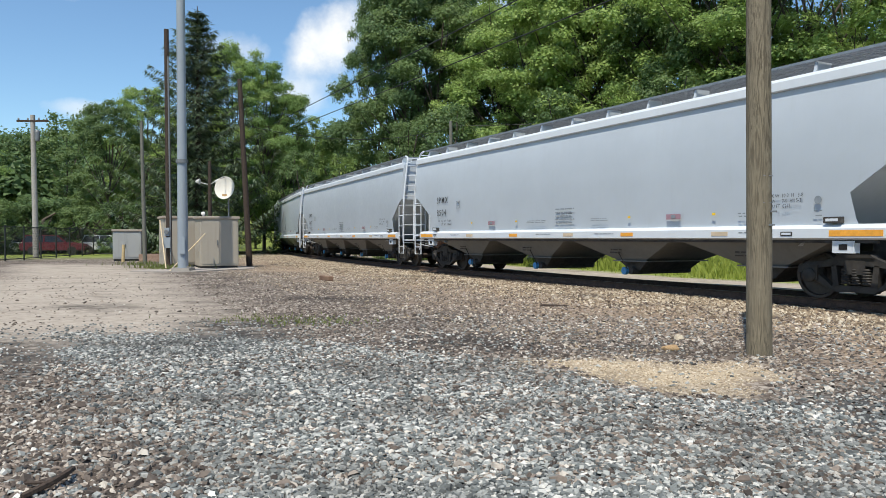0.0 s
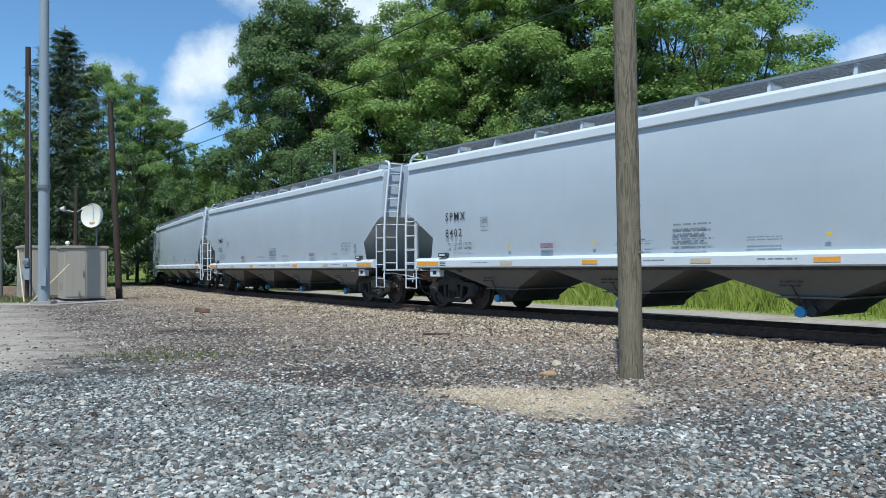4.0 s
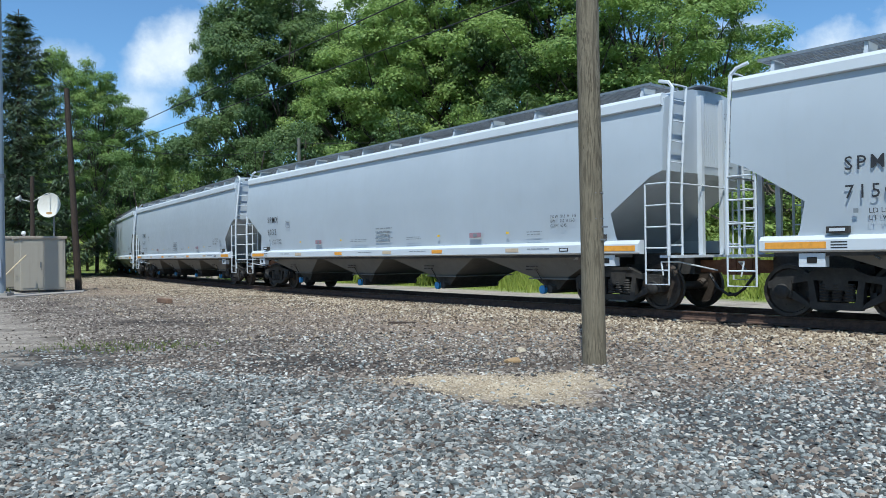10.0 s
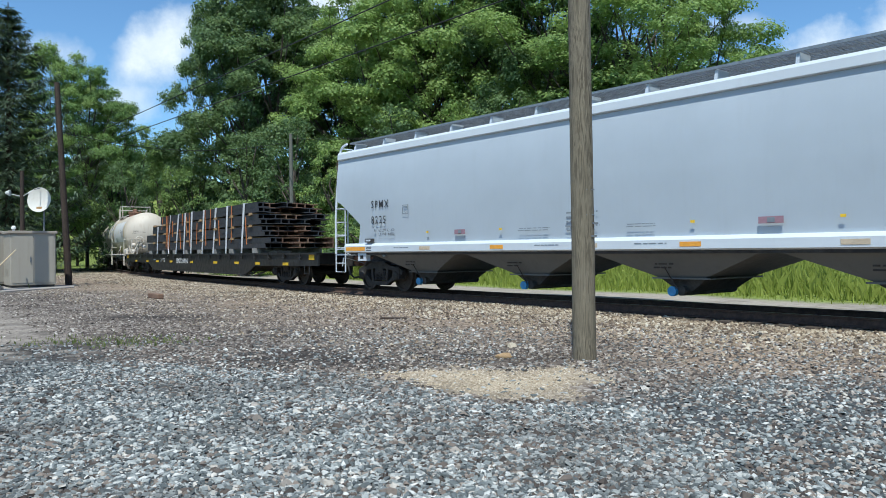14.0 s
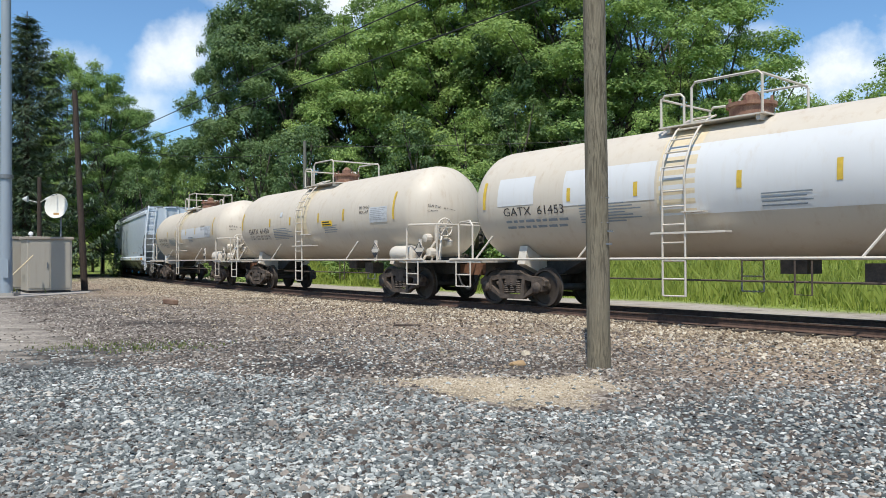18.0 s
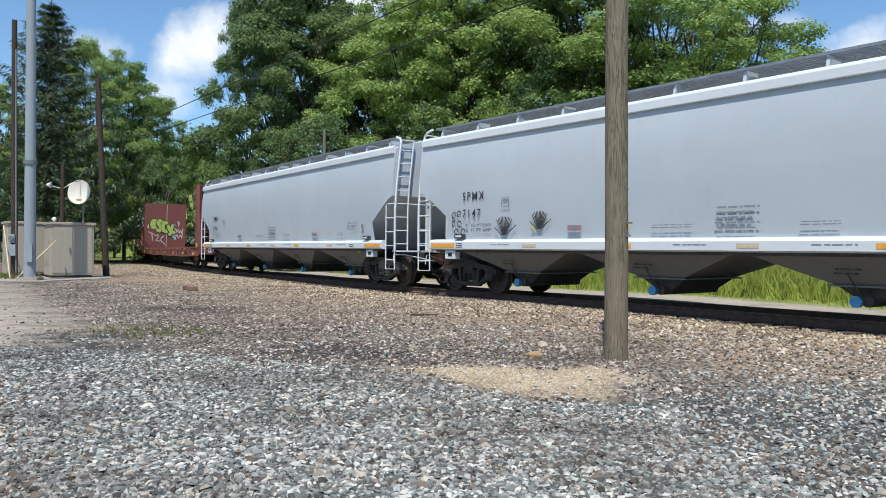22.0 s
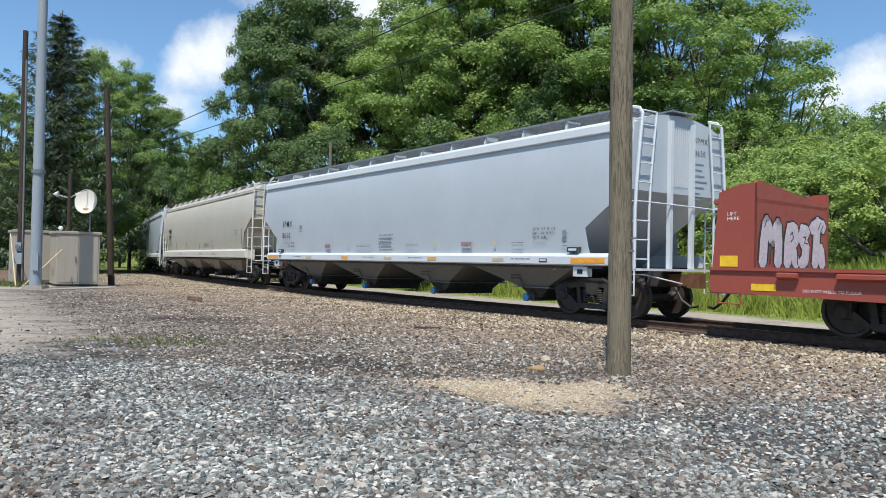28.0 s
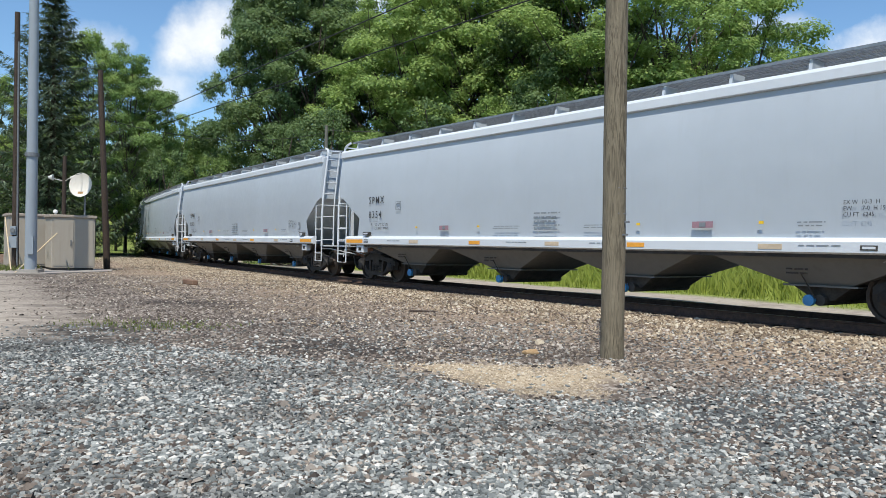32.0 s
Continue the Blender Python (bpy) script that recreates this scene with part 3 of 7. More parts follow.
# ---- rails and ties ----
RAIL_SIDE = rust("rusted_rail_web", (0.055, 0.032, 0.024), (0.12, 0.07, 0.05), 8.0)
RAIL_TOP = flat("polished_rail_head", (0.22, 0.20, 0.19), 0.35, 0.8)
TIE = rust("creosoted_tie", (0.05, 0.038, 0.03), (0.11, 0.085, 0.065), 6.0)
for off in (-0.75, 0.75):
    bm = B()
    prof = [(-0.07, -0.17), (-0.07, -0.155), (-0.012, -0.13), (-0.012, -0.04), (-0.036, -0.03), (-0.036, -0.004), (-0.028, 0.0), (0.028, 0.0), (0.036, -0.004), (0.036, -0.03), (0.012, -0.04), (0.012, -0.13), (0.07, -0.155), (0.07, -0.17)]
    rings = []
    for s in np.arange(-190, 60.1, 1.0):
        rings.append([bm.verts.new((*on_line(s, off + u)[:2], RAIL_Z + w)) for u, w in prof])
    for a, b in zip(rings, rings[1:]):
        for i in range(len(prof)):
            f = bm.faces.new((a[i], a[(i + 1) % len(prof)], b[(i + 1) % len(prof)], b[i]))
            f.material_index = 1 if i == 6 else 0
    me = mesh_of("rail", bm, [RAIL_SIDE, RAIL_TOP])
    tagged(part("rail", me, None), "rusty steel rail with a bright worn head", "rail", "rails of the track", kind="structure")
bm = B()
box(bm, -0.115, 0.115, -1.3, 1.3, -0.13, 0.0)
tie_mesh = mesh_of("tie", bm, TIE)
track_bed = tagged(new("track_ties"), "row of dark creosoted wooden ties under the rails", "railway ties", kind="structure")
for k in range(240):
    x, y, h = on_line(-105 + k * 0.53)
    ob = part("tie", tie_mesh, None, track_bed)
    ob.matrix_basis = pose(x, y, RAIL_Z - 0.168 + 0.004 * math.sin(k * 7.1), 0, 0, math.degrees(h) + 1.2 * math.sin(k * 3.7))
bm = B()
box(bm, -0.09, 0.09, -0.17, 0.17, 0, 0.018)
plate_mesh = mesh_of("tie_plate", bm, RAIL_SIDE)
for k in range(80):
    x, y, h = on_line(-24 + k * 0.53, 0.75)
    ob = part("tie_plate", plate_mesh, None, track_bed)
    ob.matrix_basis = pose(x, y, RAIL_Z - 0.17, 0, 0, math.degrees(h))


# ---- poles, wires, cabinets, dish ----
def pole_wood(name, grain, dark):
    g = Graph(name)
    rings = g.noise(1.0, 5, 0.6, g.scaled(11, 11, 1.0), 3.0)
    fine = g.noise(1.0, 4, 0.7, g.scaled(120, 120, 3.0))
    c = g.mix(g.ramp(rings, [(0.36, 0.0), (0.5, 1.0), (0.62, 0.15)]), dark, grain)
    c = g.mix(g.ramp(fine, [(0.4, 0.0), (0.75, 0.6)]), c, tuple(v * 0.5 for v in dark))
    g.color(g.mix(g.ramp(g.noise(0.7, 3), [(0.4, 0.0), (0.7, 0.5)]), c, tuple(v * 0.75 for v in grain)))
    g.rough(0.85, 0, 0.3)
    g.bump(g.mix(0.5, rings, fine), 0.5, 0.02)
    return g.m


def round_pole(bm, base, top, r0, r1, n=20, wobble=0.0):
    rings = []
    for k in range(15):
        f = k / 14
        c = Vector(base).lerp(Vector(top), f)
        r = r0 + (r1 - r0) * f
        ring = []
        for i in range(n):
            a = 2 * math.pi * i / n
            rr = r * (1 + wobble * noise.noise(Vector((math.cos(a) * 1.3, math.sin(a) * 1.3, f * 9))))
            ring.append(bm.verts.new((c.x + rr * math.cos(a), c.y + rr * math.sin(a), c.z)))
        rings.append(ring)
    for a, b in zip(rings, rings[1:]):
        for i in range(n):
            bm.faces.new((a[i], a[(i + 1) % n], b[(i + 1) % n], b[i]))
    bm.faces.new(rings[0][::-1]), bm.faces.new(rings[-1])


NEAR_WOOD = pole_wood("weathered_treated_pine", (0.26, 0.222, 0.158), (0.085, 0.070, 0.048))
OLD_WOOD = pole_wood("old_creosoted_pole", (0.078, 0.056, 0.044), (0.028, 0.021, 0.017))
GREY_WOOD = pole_wood("bleached_grey_pole", (0.20, 0.20, 0.17), (0.09, 0.09, 0.075))
GALV = paint("dull_galvanised_steel", (0.26, 0.30, 0.34), (0.2, 0.2, 0.2), 0.3, 0.5)
STEEL = flat("grey_hardware", (0.2, 0.21, 0.22), 0.5, 0.4)

pole = thing("utility_pole", "weathered greenish-brown wooden utility pole beside the track", "utility pole")
bm = B()
round_pole(bm, (3.525, 8.47, -0.05), (3.44, 8.45, 9.2), 0.142, 0.118, 28, 0.05)
part("shaft", bm, NEAR_WOOD, pole, smooth=True)
for z, a in ((1.72, 0.9), (2.02, 1.05)):
    bm = B()
    rod(bm, (3.52 - 0.02, 8.47 - 0.138, z), (3.52 + 0.10, 8.47 - 0.10, z), 0.008, 5)
    part("staple", bm, STEEL, pole)
for x, z in ((3.60, 1.46), (3.62, 1.61)):
    bm = B()
    box(bm, x - 0.035, x + 0.035, 8.47 - 0.136, 8.47 - 0.118, z, z + 0.02)
    part("metal_tag", bm, STEEL, pole)

mast = thing("steel_mast", "tall grey tapered steel mast on a base plate", "mast")
bm = B()
round_pole(bm, (-10.36, 29.75, 0.12), (-10.42, 29.75, 15), 0.205, 0.14, 20)
part("shaft", bm, GALV, mast, smooth=True)
bm = B()
box(bm, -10.72, -10.0, 29.4, 30.1, 0.0, 0.14)
for sx in (-0.27, 0.27):
    for sy in (-0.27, 0.27):
        rod(bm, (-10.36 + sx, 29.75 + sy, 0.14), (-10.36 + sx, 29.75 + sy, 0.22), 0.03, 6)
part("base_plate", bm, flat("stained_concrete", (0.32, 0.30, 0.27), 0.9), mast)
for z in (4.35,):
    bm = B()
    lathe(bm, [(0.22, z - 0.07), (0.235, z - 0.07), (0.235, z + 0.07), (0.22, z + 0.07)], (-10.38, 29.75, 0), 2, 20, False)
    part("band", bm, STEEL, mast)
bm = B()
box(bm, -10.40, -10.20, 29.48, 29.56, 0.7, 1.35)
part("junction_box", bm, GALV, mast)


def wood_pole(base, top, r, label, wood=None):
    p = thing("utility_pole", label, "utility pole")
    bm = B()
    round_pole(bm, base, top, r, r * 0.75, 14, 0.04)
    part("shaft", bm, wood or OLD_WOOD, p, smooth=True)
    return p


p = wood_pole((-11.75, 32.1, 0), (-11.83, 32.1, 10.2), 0.13, "dark wooden pole with a meter box and conduit")
bm = B()
rod(bm, (-11.62, 31.92, 0.2), (-11.70, 31.92, 9.0), 0.035, 8)
part("conduit", bm, STEEL, p)
for z0, z1, w in ((0.9, 1.35, 0.14), (1.4, 1.75, 0.1)):
    bm = B()
    box(bm, -11.75 - w, -11.75 + w, 31.80, 31.94, z0, z1)
    part("meter_box", bm, GALV, p)
bm = B()
lathe(bm, [(0.09, 0.0), (0.09, 0.05), (0.06, 0.09)], (-11.75, 31.72, 1.58), 1, 12)
part("meter", bm, STEEL, p)
p = wood_pole((-9.07, 35.0, 0), (-9.50, 35.0, 8.7), 0.145, "leaning dark creosoted wooden pole")
p = wood_pole((-15.6, 39.2, 0), (-15.75, 39.2, 7.4), 0.11, "thin weathered green-grey pole", GREY_WOOD)
p = wood_pole((0.46, 45, 0.2), (0.42, 45, 8.3), 0.13, "bare grey wooden pole before the trees", GREY_WOOD)
p = wood_pole((-12.45, 40, 0), (-12.45, 40, 5.4), 0.12, "short dark pole with two floodlights")
for x in (-13.1, -12.1):
    bm = B()
    lathe(bm, [(0.05, 0.0), (0.10, 0.1), (0.16, 0.22)], (x, 39.7, 4.3), 0, 10)
    rod(bm, (x, 39.7, 4.3), (-12.45, 40, 4.15), 0.025, 5)
    part("floodlight", bm, flat("pale_lamp_housing", (0.6, 0.6, 0.58)), p)

p = thing("utility_pole", "pale concrete-grey utility pole with a crossarm", "utility pole")
bm = B()
round_pole(bm, (-26.2, 48.3, 0), (-26.35, 48.3, 9.2), 0.19, 0.14, 14)
part("shaft", bm, flat("bleached_pole_wood", (0.36, 0.34, 0.31), 0.9), p, smooth=True)
bm = B()
box(bm, -27.3, -25.3, 48.15, 48.27, 8.75, 8.87)
part("crossarm", bm, OLD_WOOD, p)
for x in (-27.2, -26.6, -25.9, -25.4):
    bm = B()
    lathe(bm, [(0.05, 8.87), (0.06, 8.95), (0.03, 9.02)], (x, 48.2, 0), 2, 8)
    part("insulator", bm, STEEL, p)
bm = B()
lathe(bm, [(0.14, 7.5), (0.16, 7.6), (0.16, 8.1), (0.12, 8.2)], (-25.95, 48.1, 0), 2, 12)
part("transformer", bm, STEEL, p)


def wire(a, b, sag, r, label):
    bm = B()
    a, b = Vector(a), Vector(b)
    pts = []
    for k in range(25):
        f = k / 24
        q = a.lerp(b, f)
        q.z -= sag * 4 * f * (1 - f)
        pts.append(q)
    pipe(bm, pts, r, 5)
    return tagged(part("overhead_wire", bm, HOSE), label, "cable", "overhead wires")


for x0, x1, r in ((31.5, -20.9, 0.030), (37.7, -18.4, 0.032)):
    wire((x0, -20.0, 12.1), (x1, 80.0, 12.0), 0.05, r, "black overhead wire strung along the track")
wire((-9.42, 35.0, 6.6), (0.42, 45, 7.9), 0.7, 0.014, "thin black overhead wire running to the far poles")
wire((0.42, 45, 8.0), (40, 30, 9.5), 0.8, 0.014, "thin black overhead wire before the trees")

CAB = paint("beige_cabinet_paint", (0.36, 0.325, 0.27), (0.18, 0.14, 0.1), 0.35, 0.6)
CAB_TOP = paint("stained_cabinet_roof", (0.34, 0.29, 0.24), (0.2, 0.12, 0.08), 0.6, 0.7)
CAB_GREY = paint("grey_cabinet_paint", (0.34, 0.35, 0.34), (0.2, 0.17, 0.14), 0.4, 0.6)


def cabinet(x, y, yaw, w, d, h, mat, label):
    c = thing("equipment_cabinet", label, "equipment cabinet", "trackside cabinets")
    c.matrix_basis = pose(x, y, 0, 0, 0, yaw)
    bm = B()
    box(bm, 0.04, w - 0.04, 0.04, d - 0.04, 0.0, 0.12)
    part("plinth", bm, UNDER, c)
    bm = B()
    vs = box(bm, 0, w, 0, d, 0.12, h - 0.1)
    bmesh.ops.bevel(bm, geom=bm.edges[:], offset=0.02, segments=1, affect="EDGES")
    part("body", bm, mat, c)
    bm = B()
    box(bm, -0.06, w + 0.06, -0.06, d + 0.06, h - 0.11, h)
    bmesh.ops.bevel(bm, geom=bm.edges[:], offset=0.015, segments=1, affect="EDGES")
    part("roof", bm, CAB_TOP, c)
    bm = B()
    box(bm, 0.08, w / 2 - 0.02, -0.022, 0.0, 0.22, h - 0.2)
    door = part("door", bm, mat, c)
    bm = B()
    box(bm, w / 2 - 0.12, w / 2 - 0.08, -0.06, -0.02, h * 0.45, h * 0.55)
    part("handle", bm, STEEL, door)
    bm = B()
    box(bm, w / 2 + 0.02, w - 0.08, -0.022, 0.0, 0.22, h - 0.2)
    part("door", bm, mat, c)
    for k in range(5):
        bm = B()
        box(bm, -0.012, 0.0, d * 0.3, d * 0.7, 0.5 + k * 0.06, 0.53 + k * 0.06)
        part("louvre", bm, mat, c)
    return c


c1 = cabinet(-10.35, 31.86, 26.8, 1.6, 1.5, 2.25, CAB, "beige steel equipment cabinet with a stained roof")
c2 = cabinet(-12.46, 33.3, 26.8, 1.9, 1.6, 2.3, CAB, "beige steel equipment cabinet behind the mast")
cabinet(-18.6, 42.2, 20, 1.5, 1.1, 1.8, CAB_GREY, "small grey steel cabinet near the fence")
for x, y, r in ((-10.25, 31.95, 0.09),):
    v = thing("dome_vent", "small white dome on the cabinet roof", "vent")
    bm = B()
    lathe(bm, [(0.05, 2.25), (0.05, 2.3), (0.09, 2.32), (0.08, 2.4), (0.03, 2.44)], (x, y, 0), 2, 12)
    part("dome", bm, WHITE_INK, v, smooth=True)

dish = thing("satellite_dish", "round off-white satellite dish on a thin post", "satellite dish")
bm = B()
rod(bm, (-9.55, 33.3, 2.2), (-9.55, 33.3, 3.55), 0.035, 8)
part("post", bm, STEEL, dish)
bm = B()
prof = [(0.01, 0.0), (0.2, 0.012), (0.36, 0.045), (0.5, 0.095), (0.505, 0.11), (0.36, 0.062), (0.2, 0.03), (0.01, 0.018)]
lathe(bm, prof, (0, 0, 0), 2, 28)
ob = part("reflector", bm, paint("chalky_dish_paint", (0.70, 0.67, 0.60), (0.4, 0.3, 0.2), 0.4), dish, smooth=True)
ob.matrix_basis = look((-9.62, 33.12, 3.52), (-12.65, 23.7, 4.5)) @ pose(0, 0, 0, 180, 0, 0)
bm = B()
box(bm, -0.12, 0.12, 0.28, 0.38, 0.055, 0.068)
lab = part("label_sticker", bm, flat("tan_sticker", (0.45, 0.28, 0.12)), ob)
bm = B()
pipe(bm, [(0, -0.48, 0.08), (0, -0.35, 0.45)], 0.015)
part("feed_arm", bm, STEEL, ob)

for a, b, label in (((-10.75, 29.3, 0), (-10.05, 31.55, 1.5), "pale wooden pole leaning on the cabinet"), ((-11.2, 30.2, 0.1), (-12.45, 32.9, 2.1), "pale wooden pole leaning on the cabinet")):
    bm = B()
    rod(bm, a, b, 0.025, 8)
    tagged(part("leaning_stick", bm, flat("bleached_wood", (0.55, 0.45, 0.3), 0.9)), label, "wooden stick")
bm = B()
prism(bm, [(-12.3, 29.3), (-11.2, 28.9), (-9.6, 29.1), (-9.0, 30.3), (-8.1, 31.9), (-8.5, 33.6), (-10.4, 34.6), (-12.0, 35.5)], 2, -0.05, 0.035)
tagged(part("concrete_pad", bm, flat("broken_concrete", (0.33, 0.30, 0.27), 0.95)), "low broken concrete pad under the cabinets", "concrete pad", kind="structure")

# ---- small things lying on the ground ----
bm = B()
box(bm, -0.42, 0.42, -0.09, 0.09, 0, 0.14)
bmesh.ops.bevel(bm, geom=bm.edges[:], offset=0.02, segments=1, affect="EDGES")
o = tagged(part("wooden_plank", bm, BEAM_RUST), "short rust-brown timber offcut lying on ballast", "timber offcut")
o.matrix_basis = pose(-3.7, 23.4, 0.0, 0, 0, -62)
bm = B()
box(bm, -0.26, 0.26, -0.05, 0.05, 0, 0.05)
bmesh.ops.bevel(bm, geom=bm.edges[:], offset=0.012, segments=1, affect="EDGES")
o = tagged(part("wood_scrap", bm, OLD_WOOD), "dark splintered wood scrap lying on stones", "wood scrap")
o.matrix_basis = pose(2.05, 14.3, 0.0, 0, 0, -20)
bm = B()
bmesh.ops.create_icosphere(bm, subdivisions=2, radius=1)
for v in bm.verts:
    v.co *= 1 + 0.3 * noise.noise(v.co * 1.5)
o = tagged(part("rock", bm, TIMBER, smooth=True), "flat tan rock near the wooden pole", "rock")
o.matrix_basis = pose(2.62, 8.8, 0.02, 0, 0, 12) @ Matrix.Diagonal((0.12, 0.07, 0.045, 1))
bm = B()
bmesh.ops.create_icosphere(bm, subdivisions=2, radius=1)
for v in bm.verts:
    v.co *= 1 + 0.35 * noise.noise(v.co * 1.3 + Vector((4, 4, 4)))
o = tagged(part("rock", bm, STONE_BROWN, smooth=True), "rounded brown rock on the ballast edge", "rock")
o.matrix_basis = pose(3.0, 9.7, 0.02, 0, 0, 40) @ Matrix.Diagonal((0.08, 0.06, 0.05, 1))
bm = B()
pipe(bm, [(-2.2, 3.72, 0.02), (-2.12, 3.85, 0.05), (-2.1, 3.98, 0.06), (-2.14, 4.12, 0.04)], 0.018, 6)
pipe(bm, [(-2.12, 3.85, 0.05), (-2.28, 3.9, 0.03)], 0.010, 5)
tagged(part("dead_branch", bm, OLD_WOOD), "dark dead branch lying on stones", "branch")

# ---- the yard's far side: fence, bollards, parked cars ----
FENCE = flat("black_coated_wire", (0.025, 0.03, 0.028), 0.6)
fence = thing("chain_fence", "black chain-link fence along the far lane", "fence")
corners = [(-31, 22), (-24.5, 40), (-27.0, 58), (-20.5, 63), (-13, 66)]
for (x0, y0), (x1, y1) in zip(corners, corners[1:]):
    n = int(math.hypot(x1 - x0, y1 - y0) / 2.4)
    for k in range(n + 1):
        f = k / n
        bm = B()
        rod(bm, (x0 + (x1 - x0) * f, y0 + (y1 - y0) * f, 0), (x0 + (x1 - x0) * f, y0 + (y1 - y0) * f, 2.05), 0.045, 6)
        part("post", bm, FENCE, fence)
    bm = B()
    for z in (0.1, 1.98):
        rod(bm, (x0, y0, z), (x1, y1, z), 0.025, 5)
    part("rail", bm, FENCE, fence)
    bm = B()
    L = math.hypot(x1 - x0, y1 - y0)
    m = int(L / 0.16)
    ux, uy = (x1 - x0) / L, (y1 - y0) / L
    for k in range(-12, m):
        for sgn in (1, -1):
            a, b = k * 0.16, k * 0.16 + 1.88
            lo, hi = max(a, 0), min(b, L)
            if hi <= lo:
                continue
            za, zb = (lo - a) / 1.88, (hi - a) / 1.88
            if sgn < 0:
                za, zb = 1 - za, 1 - zb
            rod(bm, (x0 + ux * lo, y0 + uy * lo, 0.1 + 1.88 * za), (x0 + ux * hi, y0 + uy * hi, 0.1 + 1.88 * zb), 0.006, 3)
    tagged(part("mesh", bm, FENCE, fence), kind="stuff")
for x, y in ((-17.6, 41.2), (-17.0, 42.6), (-15.9, 43.8)):
    bm = B()
    rod(bm, (x, y, 0), (x + 0.04, y, 0.95), 0.09, 10, 0.08)
    tagged(part("bollard", bm, flat("pale_yellow_post", (0.55, 0.42, 0.22), 0.8)), "weathered pale-yellow wooden bollard", "bollard", "bollards by the lane")
bm = B()
box(bm, -16.9, -14.6, 41.6, 42.6, 0, 0.42)
tagged(part("brick_planter", bm, rust("brown_masonry", (0.22, 0.14, 0.10), (0.34, 0.24, 0.18), 5)), "low brown masonry block beside the lane", "masonry block")

GLASS = flat("dark_car_glass", (0.02, 0.025, 0.03), 0.1)
TYRE = flat("car_tyre", (0.02, 0.02, 0.02), 0.8)


def parked_car(x, y, yaw, colour, label):
    c = thing("car", label, "car", "parked cars")
    c.matrix_basis = pose(x, y, 0, 0, 0, yaw)
    bm = B()
    prism(bm, [(-2.3, 0.35), (-2.35, 0.75), (-2.2, 0.98), (1.1, 1.0), (2.2, 0.82), (2.35, 0.6), (2.3, 0.35)], 1, -0.88, 0.88)
    bmesh.ops.bevel(bm, geom=bm.edges[:], offset=0.06, segments=2, affect="EDGES")
    part("body", bm, colour, c, smooth=True)
    bm = B()
    lo = [bm.verts.new(p) for p in ((-2.15, -0.82, 0.97), (1.1, -0.82, 0.97), (1.1, 0.82, 0.97), (-2.15, 0.82, 0.97))]
    hi = [bm.verts.new(p) for p in ((-1.9, -0.66, 1.5), (0.35, -0.66, 1.5), (0.35, 0.66, 1.5), (-1.9, 0.66, 1.5))]
    for i in range(4):
        bm.faces.new((lo[i], lo[(i + 1) % 4], hi[(i + 1) % 4], hi[i]))
    bm.faces.new(hi)
    part("windows", bm, GLASS, c)
    bm = B()
    box(bm, -1.95, 0.4, -0.68, 0.68, 1.49, 1.55)
    for px, qx in ((-2.12, -1.88), (-0.6, -0.6), (0.98, 0.3)):
        for s in (-1, 1):
            rod(bm, (px, s * 0.82, 0.98), (qx, s * 0.66, 1.5), 0.045, 5)
    part("roof", bm, colour, c)
    for wx in (-1.4, 1.4):
        for wy in (-0.8, 0.8):
            bm = B()
            lathe(bm, [(0.2, -0.1), (0.33, -0.1), (0.34, 0.0), (0.33, 0.1), (0.2, 0.1)], (wx, wy, 0.34), 1, 16)
            part("tyre", bm, TYRE, c, smooth=True)
            bm = B()
            lathe(bm, [(0.02, -0.09), (0.2, -0.08), (0.2, 0.08), (0.02, 0.09)], (wx, wy, 0.34), 1, 12)
            part("rim", bm, STEEL, c)
    return c


parked_car(-30.2, 58.5, 12, paint("dark_red_car_paint", (0.12, 0.012, 0.022), amount=0.1, rough=0.25), "dark red parked estate car behind the fence")
parked_car(-27.3, 61.8, -6, paint("silver_car_paint", (0.55, 0.57, 0.6), amount=0.1, rough=0.25), "silver parked car behind the fence")
parked_car(-33.6, 63.0, 20, paint("white_car_paint", (0.7, 0.7, 0.7), amount=0.1, rough=0.25), "white parked car behind the fence")

# ---- the train ----
TRAIN = []          # (car, place of its centre at the start, half the truck spacing, trucks)


def add_car(car, length, half, trucks):
    """Couples a car on behind the last one."""
    s0 = add_car.tail - length / 2
    add_car.tail = s0 - length / 2
    TRAIN.append((car, s0, half, trucks))


add_car.tail = 6.71
TEXTS = {}


def text_mesh(body, size, material, squeeze=1.0, bold=0.0):
    key = (body, size, material.name, squeeze, bold)
    if key not in TEXTS:
        cu = bpy.data.curves.new("lettering", "FONT")
        cu.body, cu.size, cu.offset = body, size, bold
        cu.resolution_u = 2
        cu.space_character = 1.3 if body == "SPMX" or body.isdigit() else 1.0
        cu.align_x = "LEFT"
        tmp = bpy.data.objects.new("lettering", cu)
        me = bpy.data.meshes.new_from_object(tmp)
        me.transform(Matrix.Diagonal((squeeze, 1, 1, 1)))
        me.materials.clear()
        me.materials.append(material)
        bpy.data.objects.remove(tmp)
        bpy.data.curves.remove(cu)
        TEXTS[key] = me
    return TEXTS[key]


def letters(body, x, y, z, size, parent, material=None, squeeze=1.0, bold=0.0, name="lettering", rz=0, width=0.0):
    """Lettering on a side that faces the viewer (-y), its lower left corner at x, z; stretched to a width if one is given."""
    me = text_mesh(body, size, material or INK, squeeze, bold)
    ob = part(name, me, None, parent)
    k = width / max(v.co.x for v in me.vertices) if width else 1.0
    ob.matrix_basis = pose(x, y, z, 90, 0, rz) @ Matrix.Diagonal((k, 1, 1, 1))
    return ob


